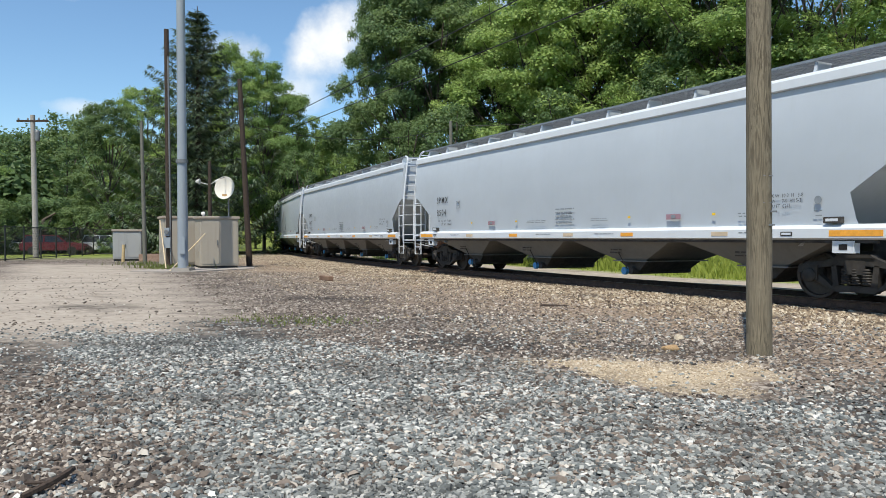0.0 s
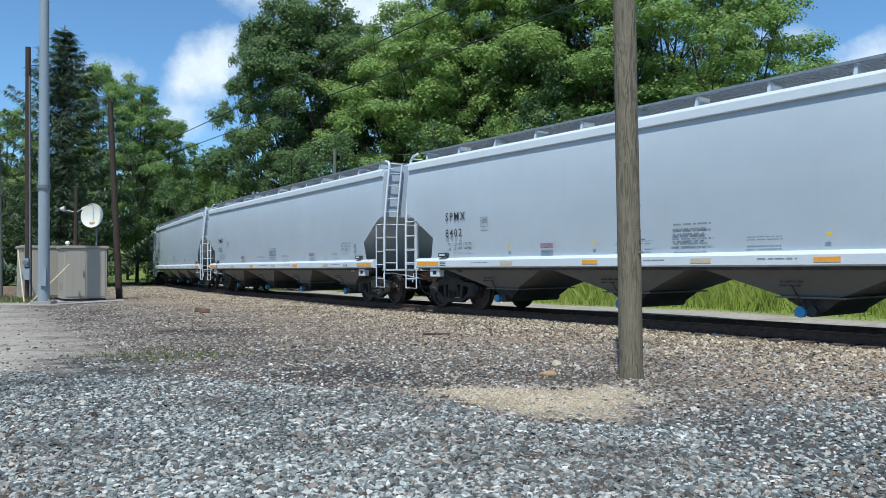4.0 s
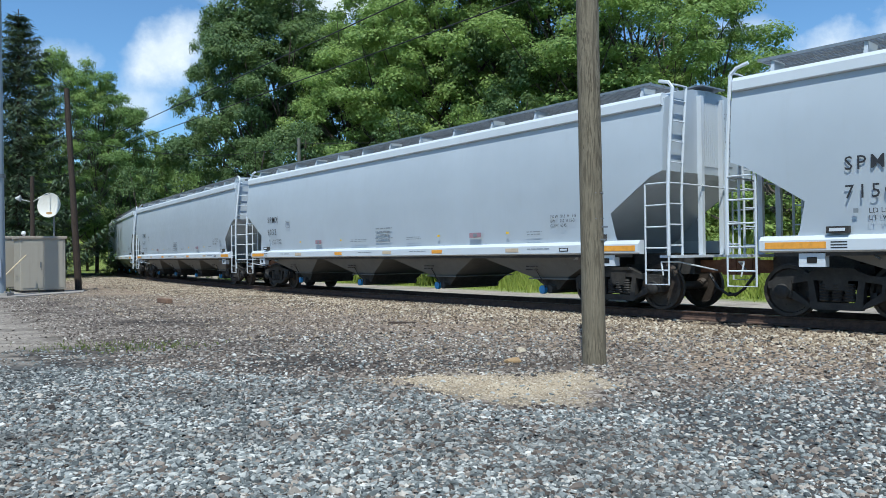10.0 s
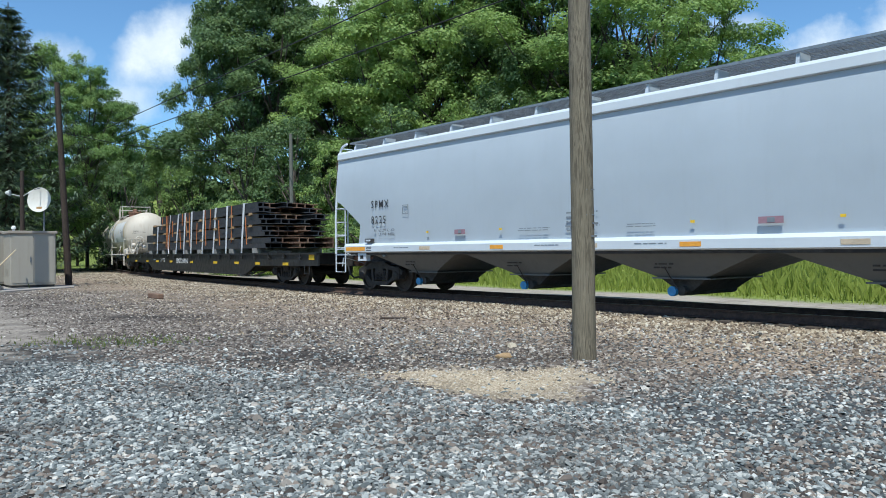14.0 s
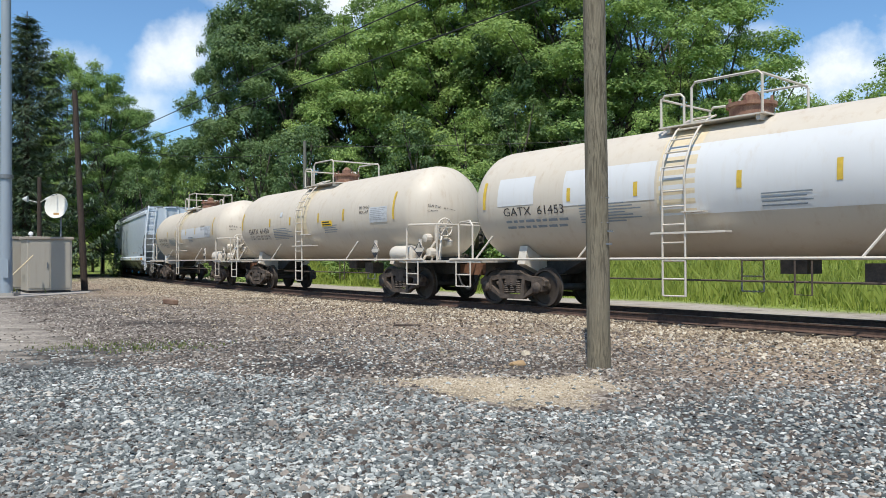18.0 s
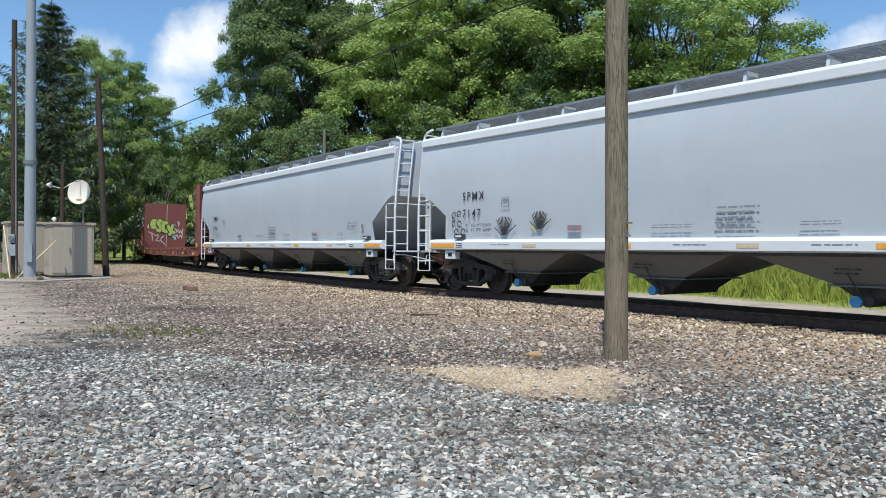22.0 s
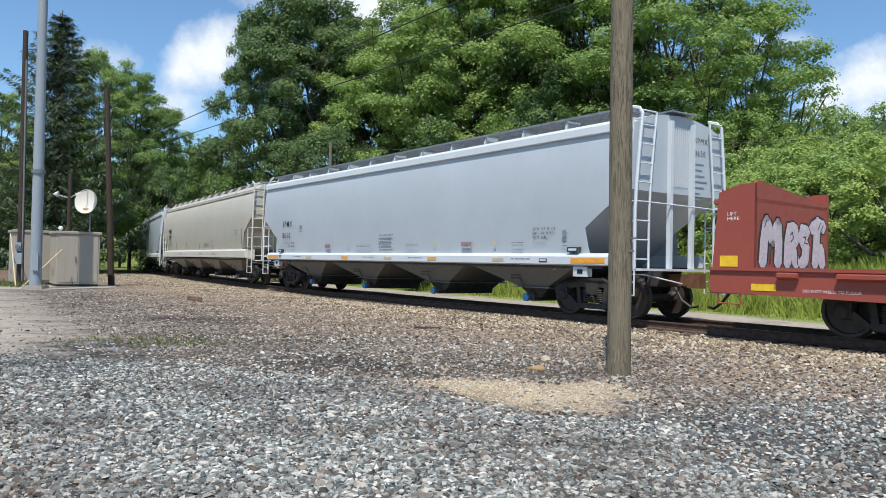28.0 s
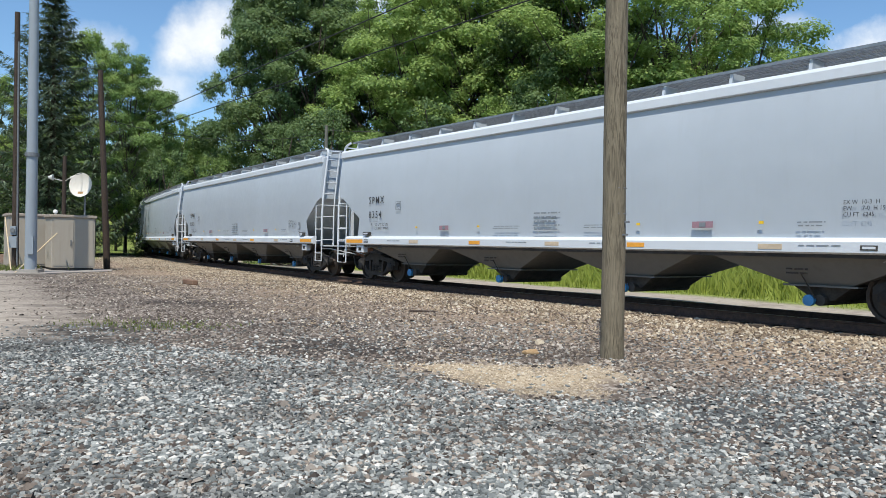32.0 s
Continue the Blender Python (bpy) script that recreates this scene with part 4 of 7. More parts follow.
def plate(name, x0, x1, y, z0, z1, material, parent, label="", depth=0.006):
    bm = B()
    box(bm, x0, x1, y - depth, y, z0, z1)
    return part(name, bm, material, parent, label)


def bars(x, y, z, width, rows, pitch, parent, material=None, height=0.035, seed=0):
    """Small print too fine to read: rows of plain bars."""
    rnd = random.Random(seed)
    bm = B()
    for r in range(rows):
        at, end = x + rnd.uniform(0, 0.08), x + width * rnd.uniform(0.75, 1.0)
        while at < end:
            w = rnd.uniform(0.05, 0.22)
            box(bm, at, min(at + w, end), y - 0.004, y, z - r * pitch, z - r * pitch + height)
            at += w + rnd.uniform(0.02, 0.05)
    return tagged(part("small_print", bm, material or PALE_INK, parent), kind="stuff")


# -- running gear --
def build_truck(car, x, cast):
    truck = new("truck")
    truck.parent, truck.location = car, (x, 0, 0)
    for side in (-1, 1):
        bm = B()
        y0, y1 = side * 1.0 - 0.07, side * 1.0 + 0.07
        prism(bm, [(-1.14, 0.50), (-1.15, 0.62), (-0.98, 0.71), (-0.55, 0.74), (-0.38, 0.81), (0.38, 0.81), (0.55, 0.74), (0.98, 0.71), (1.15, 0.62), (1.14, 0.50),
                   (0.86, 0.57), (0.62, 0.62), (0.36, 0.66), (-0.36, 0.66), (-0.62, 0.62), (-0.86, 0.57)], 1, y0, y1)
        prism(bm, [(-0.40, 0.17), (0.40, 0.17), (0.44, 0.29), (-0.44, 0.29)], 1, y0, y1)
        for sx in (-1, 1):
            prism(bm, [(sx * 0.38, 0.18), (sx * 0.46, 0.29), (sx * 0.76, 0.52), (sx * 0.94, 0.50), (sx * 0.90, 0.42)], 1, y0, y1)
            prism(bm, [(sx * 0.30, 0.28), (sx * 0.42, 0.28), (sx * 0.46, 0.67), (sx * 0.36, 0.67)], 1, y0, y1)
        for ax in (-0.89, 0.89):
            box(bm, ax - 0.17, ax + 0.17, side * 1.0 - 0.1, side * 1.0 + 0.1, 0.38, 0.66)
        prism(bm, [(-0.38, 0.81), (0.38, 0.81), (0.30, 0.87), (-0.30, 0.87)], 1, side * 1.0 - 0.1, side * 1.0 + 0.1)
        part("side_frame", bm, cast, truck)
        for sx in (-0.2, 0.0, 0.2):
            bm = B()
            lathe(bm, [(0.075 + 0.02 * (k % 2), 0.31 + k * 0.025) for k in range(13)], (sx, side * 1.0, 0), 2, 10)
            part("spring", bm, cast, truck)
        for ax in (-0.89, 0.89):
            bm = B()
            lathe(bm, [(0.135, 0.0), (0.135, 0.06), (0.10, 0.10), (0.05, 0.11)], (ax, 0, 0.46), 1, 14)
            for v in bm.verts:
                v.co.y = side * (1.06 + abs(v.co.y))
            part("bearing_cap", bm, cast, truck, smooth=True)
    bm = B()
    box(bm, -0.2, 0.2, -1.08, 1.08, 0.50, 0.76)
    box(bm, -0.35, 0.35, -0.35, 0.35, 0.76, 0.92)
    part("bolster", bm, cast, truck)
    bm = B()
    for sx in (-0.52, 0.52):
        box(bm, sx - 0.05, sx + 0.05, -0.9, 0.9, 0.36, 0.46)
    part("brake_beam", bm, cast, truck)
    wheels = []
    for ax in (-0.89, 0.89):
        axle = new("wheelset")
        axle.parent, axle.location = truck, (ax, 0, 0.46)
        bm = B()
        for side in (-1, 1):
            prof = [(0.10, 0.60), (0.15, 0.70), (0.36, 0.715), (0.385, 0.69), (0.485, 0.685), (0.49, 0.712), (0.462, 0.725), (0.457, 0.825), (0.40, 0.825), (0.38, 0.775), (0.16, 0.775), (0.14, 0.84), (0.10, 0.84)]
            lathe(bm, [(r, side * h) for r, h in prof], axis=1, n=22)
            for k in range(2):
                a = math.pi * k
                rod(bm, (0.27 * math.cos(a), side * 0.776, 0.27 * math.sin(a)), (0.27 * math.cos(a), side * 0.786, 0.27 * math.sin(a)), 0.035, 6)
        rod(bm, (0, -1.05, 0), (0, 1.05, 0), 0.085, 12)
        part("wheels_and_axle", bm, WHEEL, axle, smooth=True)
        wheels.append(axle)
    return truck


def couplers(car, half, z=0.87):
    for side in (-1, 1):
        bm = B()
        box(bm, side * (half - 0.95), side * (half - 0.28), -0.13, 0.13, z - 0.12, z + 0.13)
        prism(bm, [(side * (half - 0.30), -0.16), (side * (half + 0.02), -0.20), (side * (half + 0.04), 0.02), (side * (half - 0.06), 0.06), (side * (half - 0.1), 0.18), (side * (half - 0.30), 0.16)], 2, z - 0.16, z + 0.16)
        part("coupler", bm, COUPLER, car)
        bm = B()
        pts = [(side * (half - 0.45), -0.35, z - 0.15), (side * (half - 0.25), -0.38, z - 0.42), (side * (half - 0.05), -0.34, z - 0.55), (side * (half + 0.1), -0.3, z - 0.52)]
        pipe(bm, pts, 0.03)
        part("air_hose", bm, HOSE, car)


# -- covered hoppers --
def side_limit(z, top, voids):
    """How far the side sheet reaches at the height z."""
    (x1, z1), (x2, z2), (x3, z3) = voids
    return float(np.interp(z, [z1, z2, z3], [x1, x2, x3]))


def build_hopper(label, group, body_mat, trim_mat, round_side):
    half, sill, wide = (9.65, 9.12, 1.6) if not round_side else (9.85, 9.25, 1.6)
    car = thing("covered_hopper", label, "freight car", group)
    if round_side:
        prof = [(1.53, 1.54), (1.57, 1.85), (1.61, 2.3), (1.62, 2.75), (1.59, 3.3), (1.50, 3.75), (1.38, 4.05), (1.30, 4.16)]
        voids = ((8.58, 1.60), (8.86, 2.32), (9.85, 2.93))
        knots = [1.54, 1.60, 2.32, 2.93]
    else:
        prof = [(1.54, 1.38), (1.57, 1.9), (1.60, 2.6), (1.59, 3.2), (1.555, 3.65), (1.51, 3.92), (1.495, 4.06)]
        voids = ((8.38, 1.98), (9.38, 2.64), (9.65, 2.74))
        knots = [1.38, 1.5, 1.98, 2.3, 2.64, 2.74]
    top_z = prof[-1][1]
    zs = sorted(set(knots + [round(float(z), 3) for z in np.linspace(knots[-1] + 0.12, top_z, 7)] + [2.0]))
    yz = lambda z: float(np.interp(z, [p[1] for p in prof], [p[0] for p in prof]))
    cols = 18
    # side sheets, with the corner cut away over the trucks
    bm = B()
    for side in (-1, 1):
        rows = []
        for z in zs:
            lim = side_limit(z, half, voids)
            if not round_side and z < 1.9:
                lim += 0.16 * (1.98 - z) ** 2 / 0.36
            rows.append([bm.verts.new((lim * (2 * i / cols - 1), side * yz(z), z)) for i in range(cols + 1)])
        for a, b in zip(rows, rows[1:]):
            for i in range(cols):
                bm.faces.new((a[i], a[i + 1], b[i + 1], b[i]))
    # end sheets above the slope, and the slope sheets
    for end in (-1, 1):
        zz = [z for z in zs if z >= voids[2][1] - 1e-6]
        rows = [[bm.verts.new((end * half, k * yz(z), z)) for k in (-1, -0.5, 0, 0.5, 1)] for z in zz]
        for a, b in zip(rows, rows[1:]):
            for i in range(4):
                bm.faces.new((a[i], a[i + 1], b[i + 1], b[i]))
        edge = [(half, voids[2][1])] + [v for v in voids[:2][::-1]] + [(7.75, 1.40), (7.3, 1.02)]
        q = [[bm.verts.new((end * x, k * min(yz(z) - 0.012, 1.58), z)) for k in (-1, 1)] for x, z in edge]
        for a, b in zip(q, q[1:]):
            bm.faces.new((a[0], a[1], b[1], b[0]))
    part("body", bm, body_mat, car, smooth=True, angle=30)
    # roof
    bm = B()
    ry = prof[-1][0]
    roof = [(-ry, top_z + 0.08), (-1.1, top_z + 0.26), (-0.55, top_z + 0.36), (0.0, top_z + 0.39), (0.55, top_z + 0.36), (1.1, top_z + 0.26), (ry, top_z + 0.08), (ry, top_z), (-ry, top_z)]
    prism(bm, roof, 0, -half, half)
    part("roof", bm, body_mat, car)
    for side in (-1, 1):
        bm = B()
        if round_side:
            prism(bm, [(side * 1.26, 4.12), (side * 1.40, 4.10), (side * 1.41, 4.22), (side * 1.28, 4.27)], 0, -half, half)
        else:
            prism(bm, [(side * 1.47, 4.00), (side * 1.55, 4.00), (side * 1.57, 4.02), (side * 1.565, 4.18), (side * 1.52, 4.245), (side * 1.42, 4.25)], 0, -9.62, 9.62)
        part("eave_rail", bm, trim_mat, car)
        bm = B()
        if round_side:
            prism(bm, [(side * 1.60, 1.19), (side * 1.66, 1.20), (side * 1.66, 1.50), (side * 1.60, 1.57), (side * 1.48, 1.58), (side * 1.48, 1.19)], 0, -sill, sill)
            for end in (-1, 1):
                box(bm, min(end * sill, end * 10.1), max(end * sill, end * 10.1), side * 1.50 - 0.02, side * 1.50 + 0.02, 1.12, 1.55)
        else:
            prism(bm, [(side * 1.60, 1.14), (side * 1.66, 1.17), (side * 1.66, 1.34), (side * 1.60, 1.405), (side * 1.48, 1.42), (side * 1.48, 1.14)], 0, -sill, sill)
        part("side_sill", bm, trim_mat, car)
        bm = B()
        box(bm, -8.9, 8.9, side * 1.56 - 0.02, side * 1.56 + 0.02, 1.08, 1.14)
        part("sill_lip", bm, UNDER, car)
    # running boards: open grating on brackets
    z_b = 4.53 if not round_side else 4.60
    out, inn = (1.34, 0.46) if not round_side else (1.0, 0.5)
    for side in (-1, 1):
        bm = B()
        n = 205
        for i in range(n):
            x = -9.2 + 18.4 * i / (n - 1)
            box(bm, x - 0.017, x + 0.017, min(side * out, side * inn), max(side * out, side * inn), z_b - 0.05, z_b)
        for y in (out, (out + inn) / 2, inn):
            box(bm, -9.25, 9.25, side * y - 0.012, side * y + 0.012, z_b - 0.045, z_b + 0.006)
        tagged(part("running_board", bm, GRATE, car, "galvanised open grating"), kind="stuff")
    for side in (-1, 1):
        for k in range(13):
            x = -9.0 + k * 1.5
            bm = B()
            if round_side:
                a = [(side * 1.36, 4.22), (side * 1.28, 4.24), (side * 0.96, 4.56), (side * 1.04, 4.60)]
                prism(bm, a, 0, x - 0.05, x + 0.05)
            else:
                prism(bm, [(side * 1.38, 4.18), (side * 0.95, 4.32), (side * 0.90, 4.48), (side * 1.30, 4.48)], 0, x - 0.03, x + 0.03)
            part("bracket", bm, body_mat, car)
    for k in range(6):
        bm = B()
        prism(bm, [(-0.34, 4.40), (-0.34, 4.50), (-0.25, 4.56), (0.25, 4.56), (0.34, 4.50), (0.34, 4.40)], 0, -9.0 + k * 3.02, -6.05 + k * 3.02)
        part("hatch_cover", bm, trim_mat, car)
    # ends: ladders, posts, platform, hand rails
    for end in (-1, 1):
        for side in (-1, 1):
            bm = B()
            xe, yo, yi = end * (half + 0.1), side * 1.56, side * 1.12
            def stile(y, z):                                       # the stiles lean in with the side sheet above the sill
                return y - side * (0.05 if round_side else 0.20) * max(0.0, (z - 2.3) / 2.1) ** 1.3
            pipe(bm, [(xe, stile(yo, z), z) for z in (1.1, 2.3, 2.9, 3.5, 4.0, 4.34)] + [(xe - end * 0.10, stile(yo, 4.5), 4.46), (xe - end * 0.32, stile(yo, 4.6), 4.52)], 0.036, 6)
            pipe(bm, [(xe, stile(yi, z), z) for z in (1.1, 2.3, 2.9, 3.5, 4.0, 4.40)], 0.026, 6)
            rod(bm, (xe, stile(yo, 4.36), 4.40), (xe, stile(yi, 4.36), 4.40), 0.02, 6)
            for k in range(8):
                z = 1.3 + k * 0.40
                rod(bm, (xe, stile(yo, z), z), (xe, stile(yi, z), z), 0.016, 6)
            part("end_ladder", bm, trim_mat, car)
            bm = B()
            xs = end * (9.22 if not round_side else 9.28)
            pipe(bm, [(xs, yo, 2.5), (xs, yo, 0.55), (xe, yo, 0.55), (xe, yo, 1.15)], 0.02, 6)
            steps = part("side_ladder", bm, trim_mat, car)
            for z in (0.82, 1.25, 1.66, 2.08, 2.5):
                bm = B()
                rod(bm, (xs, yo, z), (xe, yo, z), 0.016, 6)
                part("rung", bm, trim_mat, steps)
            bm = B()
            prism(bm, [(end * half, side * 0.33), (end * (half + 0.1), side * 0.33), (end * (half + 0.1), side * 0.42), (end * half, side * 0.42)], 2, 2.95 if round_side else 1.1, 4.3)
            part("end_post", bm, trim_mat, car)
        bm = B()
        box(bm, end * half - 0.15, end * half + 0.22, -1.5, 1.5, 1.06, 1.11)
        part("end_platform", bm, trim_mat, car)
        bm = B()
        box(bm, end * 8.0, end * 9.5, -0.33, 0.33, 0.72, 1.12)
        part("draft_sill", bm, UNDER, car)
        bm = B()
        rod(bm, (end * (half + 0.1), -1.12, 2.5), (end * (half + 0.16), 1.12, 2.46), 0.016, 6)
        part("hand_rail", bm, trim_mat, car)
        bm = B()
        pipe(bm, [(end * 9.5, -1.45, 0.98), (end * 9.72, -1.2, 0.98), (end * 10.02, -0.35, 0.80)], 0.016)
        pipe(bm, [(end * 9.5, -1.45, 0.98), (end * 9.55, -1.46, 0.72)], 0.016)
        part("uncoupling_lever", bm, trim_mat, car)
        bm = B()
        for k in range(9):                                         # pressed ribs down the middle of the end sheet
            y = -0.28 + k * 0.07
            prism(bm, [(end * half, y - 0.012), (end * (half + 0.03), y), (end * half, y + 0.012)], 2, 2.9, 4.2)
        part("pressed_ribs", bm, body_mat, car)
        bm = B()
        box(bm, end * (half - 0.3), end * (half + 0.12), -0.42, 0.42, 4.49, 4.52)
        part("crossover_board", bm, GRATE, car)
        # jacking pad; a flat near-black plate paints the shade in its hole
        if not round_side:
            bm = B()
            box(bm, end * 8.27 - 0.21, end * 8.27 + 0.21, -1.60, -1.44, 0.90, 1.12)
            pad = part("jacking_pad", bm, trim_mat, car)
            plate("pad_hole", end * 8.27 - 0.08, end * 8.27 + 0.08, -1.601, 0.96, 1.06, BLACKOUT, pad)
    # hopper bays with their outlets
    pitch = 4.05
    for k in range(4):
        c = (k - 1.5) * pitch
        bm = B()
        lo, hi = 0.60, 1.15
        v = []
        for z, hx, hy in ((hi, pitch / 2 - 0.02, 1.5), (lo, 0.52, 0.98)):
            v.append([bm.verts.new((c + sx * hx, sy * hy, z)) for sx, sy in ((-1, -1), (1, -1), (1, 1), (-1, 1))])
        for i in range(4):
            bm.faces.new((v[0][i], v[0][(i + 1) % 4], v[1][(i + 1) % 4], v[1][i]))
        bm.faces.new(v[1]), bm.faces.new(v[0][::-1])
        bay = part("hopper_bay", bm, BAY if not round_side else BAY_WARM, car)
        bm = B()
        box(bm, c - 0.64, c + 0.64, -1.04, 1.04, 0.57, 0.60)
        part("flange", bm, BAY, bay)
        bm = B()
        v = []
        for z, hx, hy in ((0.57, 0.5, 0.92), (0.33, 0.16, 0.85)):
            v.append([bm.verts.new((c + sx * hx, sy * hy, z)) for sx, sy in ((-1, -1), (1, -1), (1, 1), (-1, 1))])
        for i in range(4):
            bm.faces.new((v[0][i], v[0][(i + 1) % 4], v[1][(i + 1) % 4], v[1][i]))
        bm.faces.new(v[1]), bm.faces.new(v[0][::-1])
        rod(bm, (c, -1.0, 0.34), (c, 1.0, 0.34), 0.10, 12)
        part("outlet", bm, UNDER, bay, smooth=True, angle=30)
        bm = B()
        rod(bm, (c - 0.16, -1.08, 0.33), (c - 0.16, -0.98, 0.33), 0.10, 14)
        part("outlet_cap", bm, BLUE if not round_side else RED, bay, "blue plastic cap" if not round_side else "red cap")
        bm = B()
        rod(bm, (c - 0.05, -1.06, 0.38), (c - 0.25, -1.2, 0.82), 0.012, 5)
        part("latch_rod", bm, UNDER, bay)
        bars(c - 0.45, -1.33, 0.86, 0.5, 2, 0.07, car, UNDER, 0.03, seed=k)
    # stencils and tapes
    ys = -1.613
    if not round_side:
        plate("reflective_tape", -9.02, -8.02, -1.661, 1.2, 1.31, ORANGE, car, "amber reflective tape")
        plate("reflective_tape", 8.04, 9.04, -1.661, 1.2, 1.31, ORANGE, car, "amber reflective tape")
        for x, old in ((-5.45, True), (-2.72, False), (0.05, True), (2.42, False), (5.3, True)):
            plate("reflective_tape", x, x + 0.44, -1.661, 1.21, 1.30, FADED_TAPE if old else ORANGE, car, "sun-faded tape" if old else "amber reflective tape")
        for x in (-6.6, -1.3, 1.4, 6.0):
            bars(x, -1.662, 1.27, 0.8, 1, 0.08, car, PALE_INK, 0.018, seed=int(x * 10))
        plate("card_holder", 7.02, 7.28, -1.662, 1.21, 1.29, UNDER, car)
        plate("card", 7.05, 7.25, -1.669, 1.23, 1.27, GREY_TRIM, car)
        bm = B()
        for k in range(3):
            box(bm, -7.95, -7.70, -1.663, -1.66, 1.20 + k * 0.045, 1.22 + k * 0.045)
        tagged(part("small_print", bm, INK, car), kind="stuff")
        for x, w in ((-4.06, 0.40), (3.93, 0.44)):
            plate("placard", x, x + w, ys, 1.59, 1.71, RED, car, "small red placard")
            plate("placard_spot", x + w * 0.36, x + w * 0.66, ys - 0.007, 1.61, 1.69, PALE_INK, car)
        bars(-0.42, ys, 1.95, 0.95, 5, 0.095, car, PALE_INK, 0.035, seed=5)
        bars(-1.85, ys, 1.66, 1.05, 2, 0.05, car, PALE_INK, 0.018, seed=6)
        bars(1.18, ys, 1.66, 0.85, 2, 0.05, car, PALE_INK, 0.018, seed=7)
        bars(5.95, ys, 1.66, 0.5, 2, 0.06, car, PALE_INK, 0.022, seed=8)
        for x in (-5.2, -2.45, 2.62, 5.28):
            plate("yellow_mark", x, x + 0.09, ys, 1.65, 1.70, YELLOW, car)
        letters("EX W  10-3  H   3-8\nEW      7-0  H 15-3\nCU FT  6245", 6.72, ys, 1.95, 0.10, car, INK, 0.85, width=0.75)
        bm = B()
        lathe(bm, [(0.02, -0.004), (0.075, -0.004), (0.075, 0.0)], (7.78, ys, 1.87), 1, 16)
        part("round_decal", bm, PALE_INK, car)
        bars(7.66, ys, 1.66, 0.26, 2, 0.09, car, PALE_INK, 0.025, seed=9)
        for x in (-8.02, 7.92):
            bm = B()
            box(bm, x, x + 0.34, -1.66, -1.56, 1.44, 1.55)
            part("card_box", bm, UNDER, car)
            plate("card_window", x + 0.05, x + 0.29, -1.661, 1.47, 1.52, GREY_TRIM, car)
    else:
        for x, z1 in ((-8.46, 2.5), (-5.80, 2.06), (-2.96, 2.06), (0.20, 1.92), (2.98, 2.06), (8.36, 2.5)):
            bm = B()
            yy = lambda z: -yz(z) - 0.006
            zz = [1.60 + (z1 - 1.60) * q / 4 for q in range(5)]
            rows = [[bm.verts.new((x + dx, yy(z), z)) for dx in (0, 0.11)] for z in zz]
            for a, b in zip(rows, rows[1:]):
                bm.faces.new((a[0], a[1], b[1], b[0]))
            part("reflective_tape", bm, flat("dirty_amber_tape", (0.42, 0.24, 0.04), 0.6), car, "dirty amber tape")
        bars(1.1, -1.60, 1.92, 1.4, 3, 0.08, car, RED, 0.03, seed=13)
        for k in range(3):
            plate("yellow_mark", -3.5 + k * 4.9, -3.36 + k * 4.9, -1.605, 1.80, 1.88, YELLOW, car)
        for x in (-4.6, 0.5, 3.2):
            bars(x, -1.662, 1.40, 1.1, 2, 0.06, car, PALE_INK, 0.025, seed=int(x * 7))
        bars(7.34, -1.63, 2.42, 0.56, 3, 0.07, car, PALE_INK, 0.03, seed=3)
    couplers(car, 10.3 if not round_side else 10.65)
    for x in ((-8.4, 8.4) if round_side else (-8.1, 8.1)):
        build_truck(car, x, TRUCK)
    return car


def trucks_of(car):
    return sorted((o for o in car.children if o.name.split(".")[0] == "truck"), key=lambda o: o.location.x)


def hopper_marks(car, number, limits):
    """The owner's letters and the running number, on the side and on the leading end."""
    y = -1.618
    letters("SPMX", -7.75, y, 2.43, 0.31, car, INK, 0.72, 0.001, "reporting_mark", width=0.86)
    letters(number, -7.75, y, 1.98, 0.31, car, INK, 0.72, 0.001, "car_number", width=0.72)
    letters("LD LMT %s\nLT  WT   %s" % limits, -7.40, -1.608, 1.74, 0.11, car, INK, 0.9, 0.0, "load_limit", width=0.76)
    plate("round_decal", -7.62, -7.55, -1.608, 1.75, 1.82, PALE_INK, car)
    bm = B()
    for a, b, c, d in ((0, 0.26, 0, 0.014), (0, 0.26, 0.236, 0.25), (0, 0.014, 0, 0.25), (0.246, 0.26, 0, 0.25)):
        box(bm, -6.24 + a, -6.24 + b, y - 0.004, y, 2.20 + c, 2.20 + d)
    part("plate_frame", bm, PALE_INK, car)
    letters("C", -6.15, y, 2.23, 0.11, car, PALE_INK, 1.0)
    bars(-6.20, y, 2.38, 0.19, 1, 0.1, car, PALE_INK, 0.03, seed=1)
    for body, yy, z, size in (("SPMX", 0.52, 3.92, 0.19), (number, 0.52, 3.64, 0.19)):
        ob = part("end_mark", text_mesh(body, size, INK, 0.85), None, car)
        ob.matrix_basis = pose(9.656, yy, z, 90, 0, 90)
    bm = B()
    rnd = random.Random(int(number))
    for k in range(7):
        box(bm, 9.652, 9.657, 0.52, 0.52 + rnd.uniform(0.2, 0.5), 3.44 - k * 0.13, 3.475 - k * 0.13)
    part("small_print", bm, PALE_INK, car)


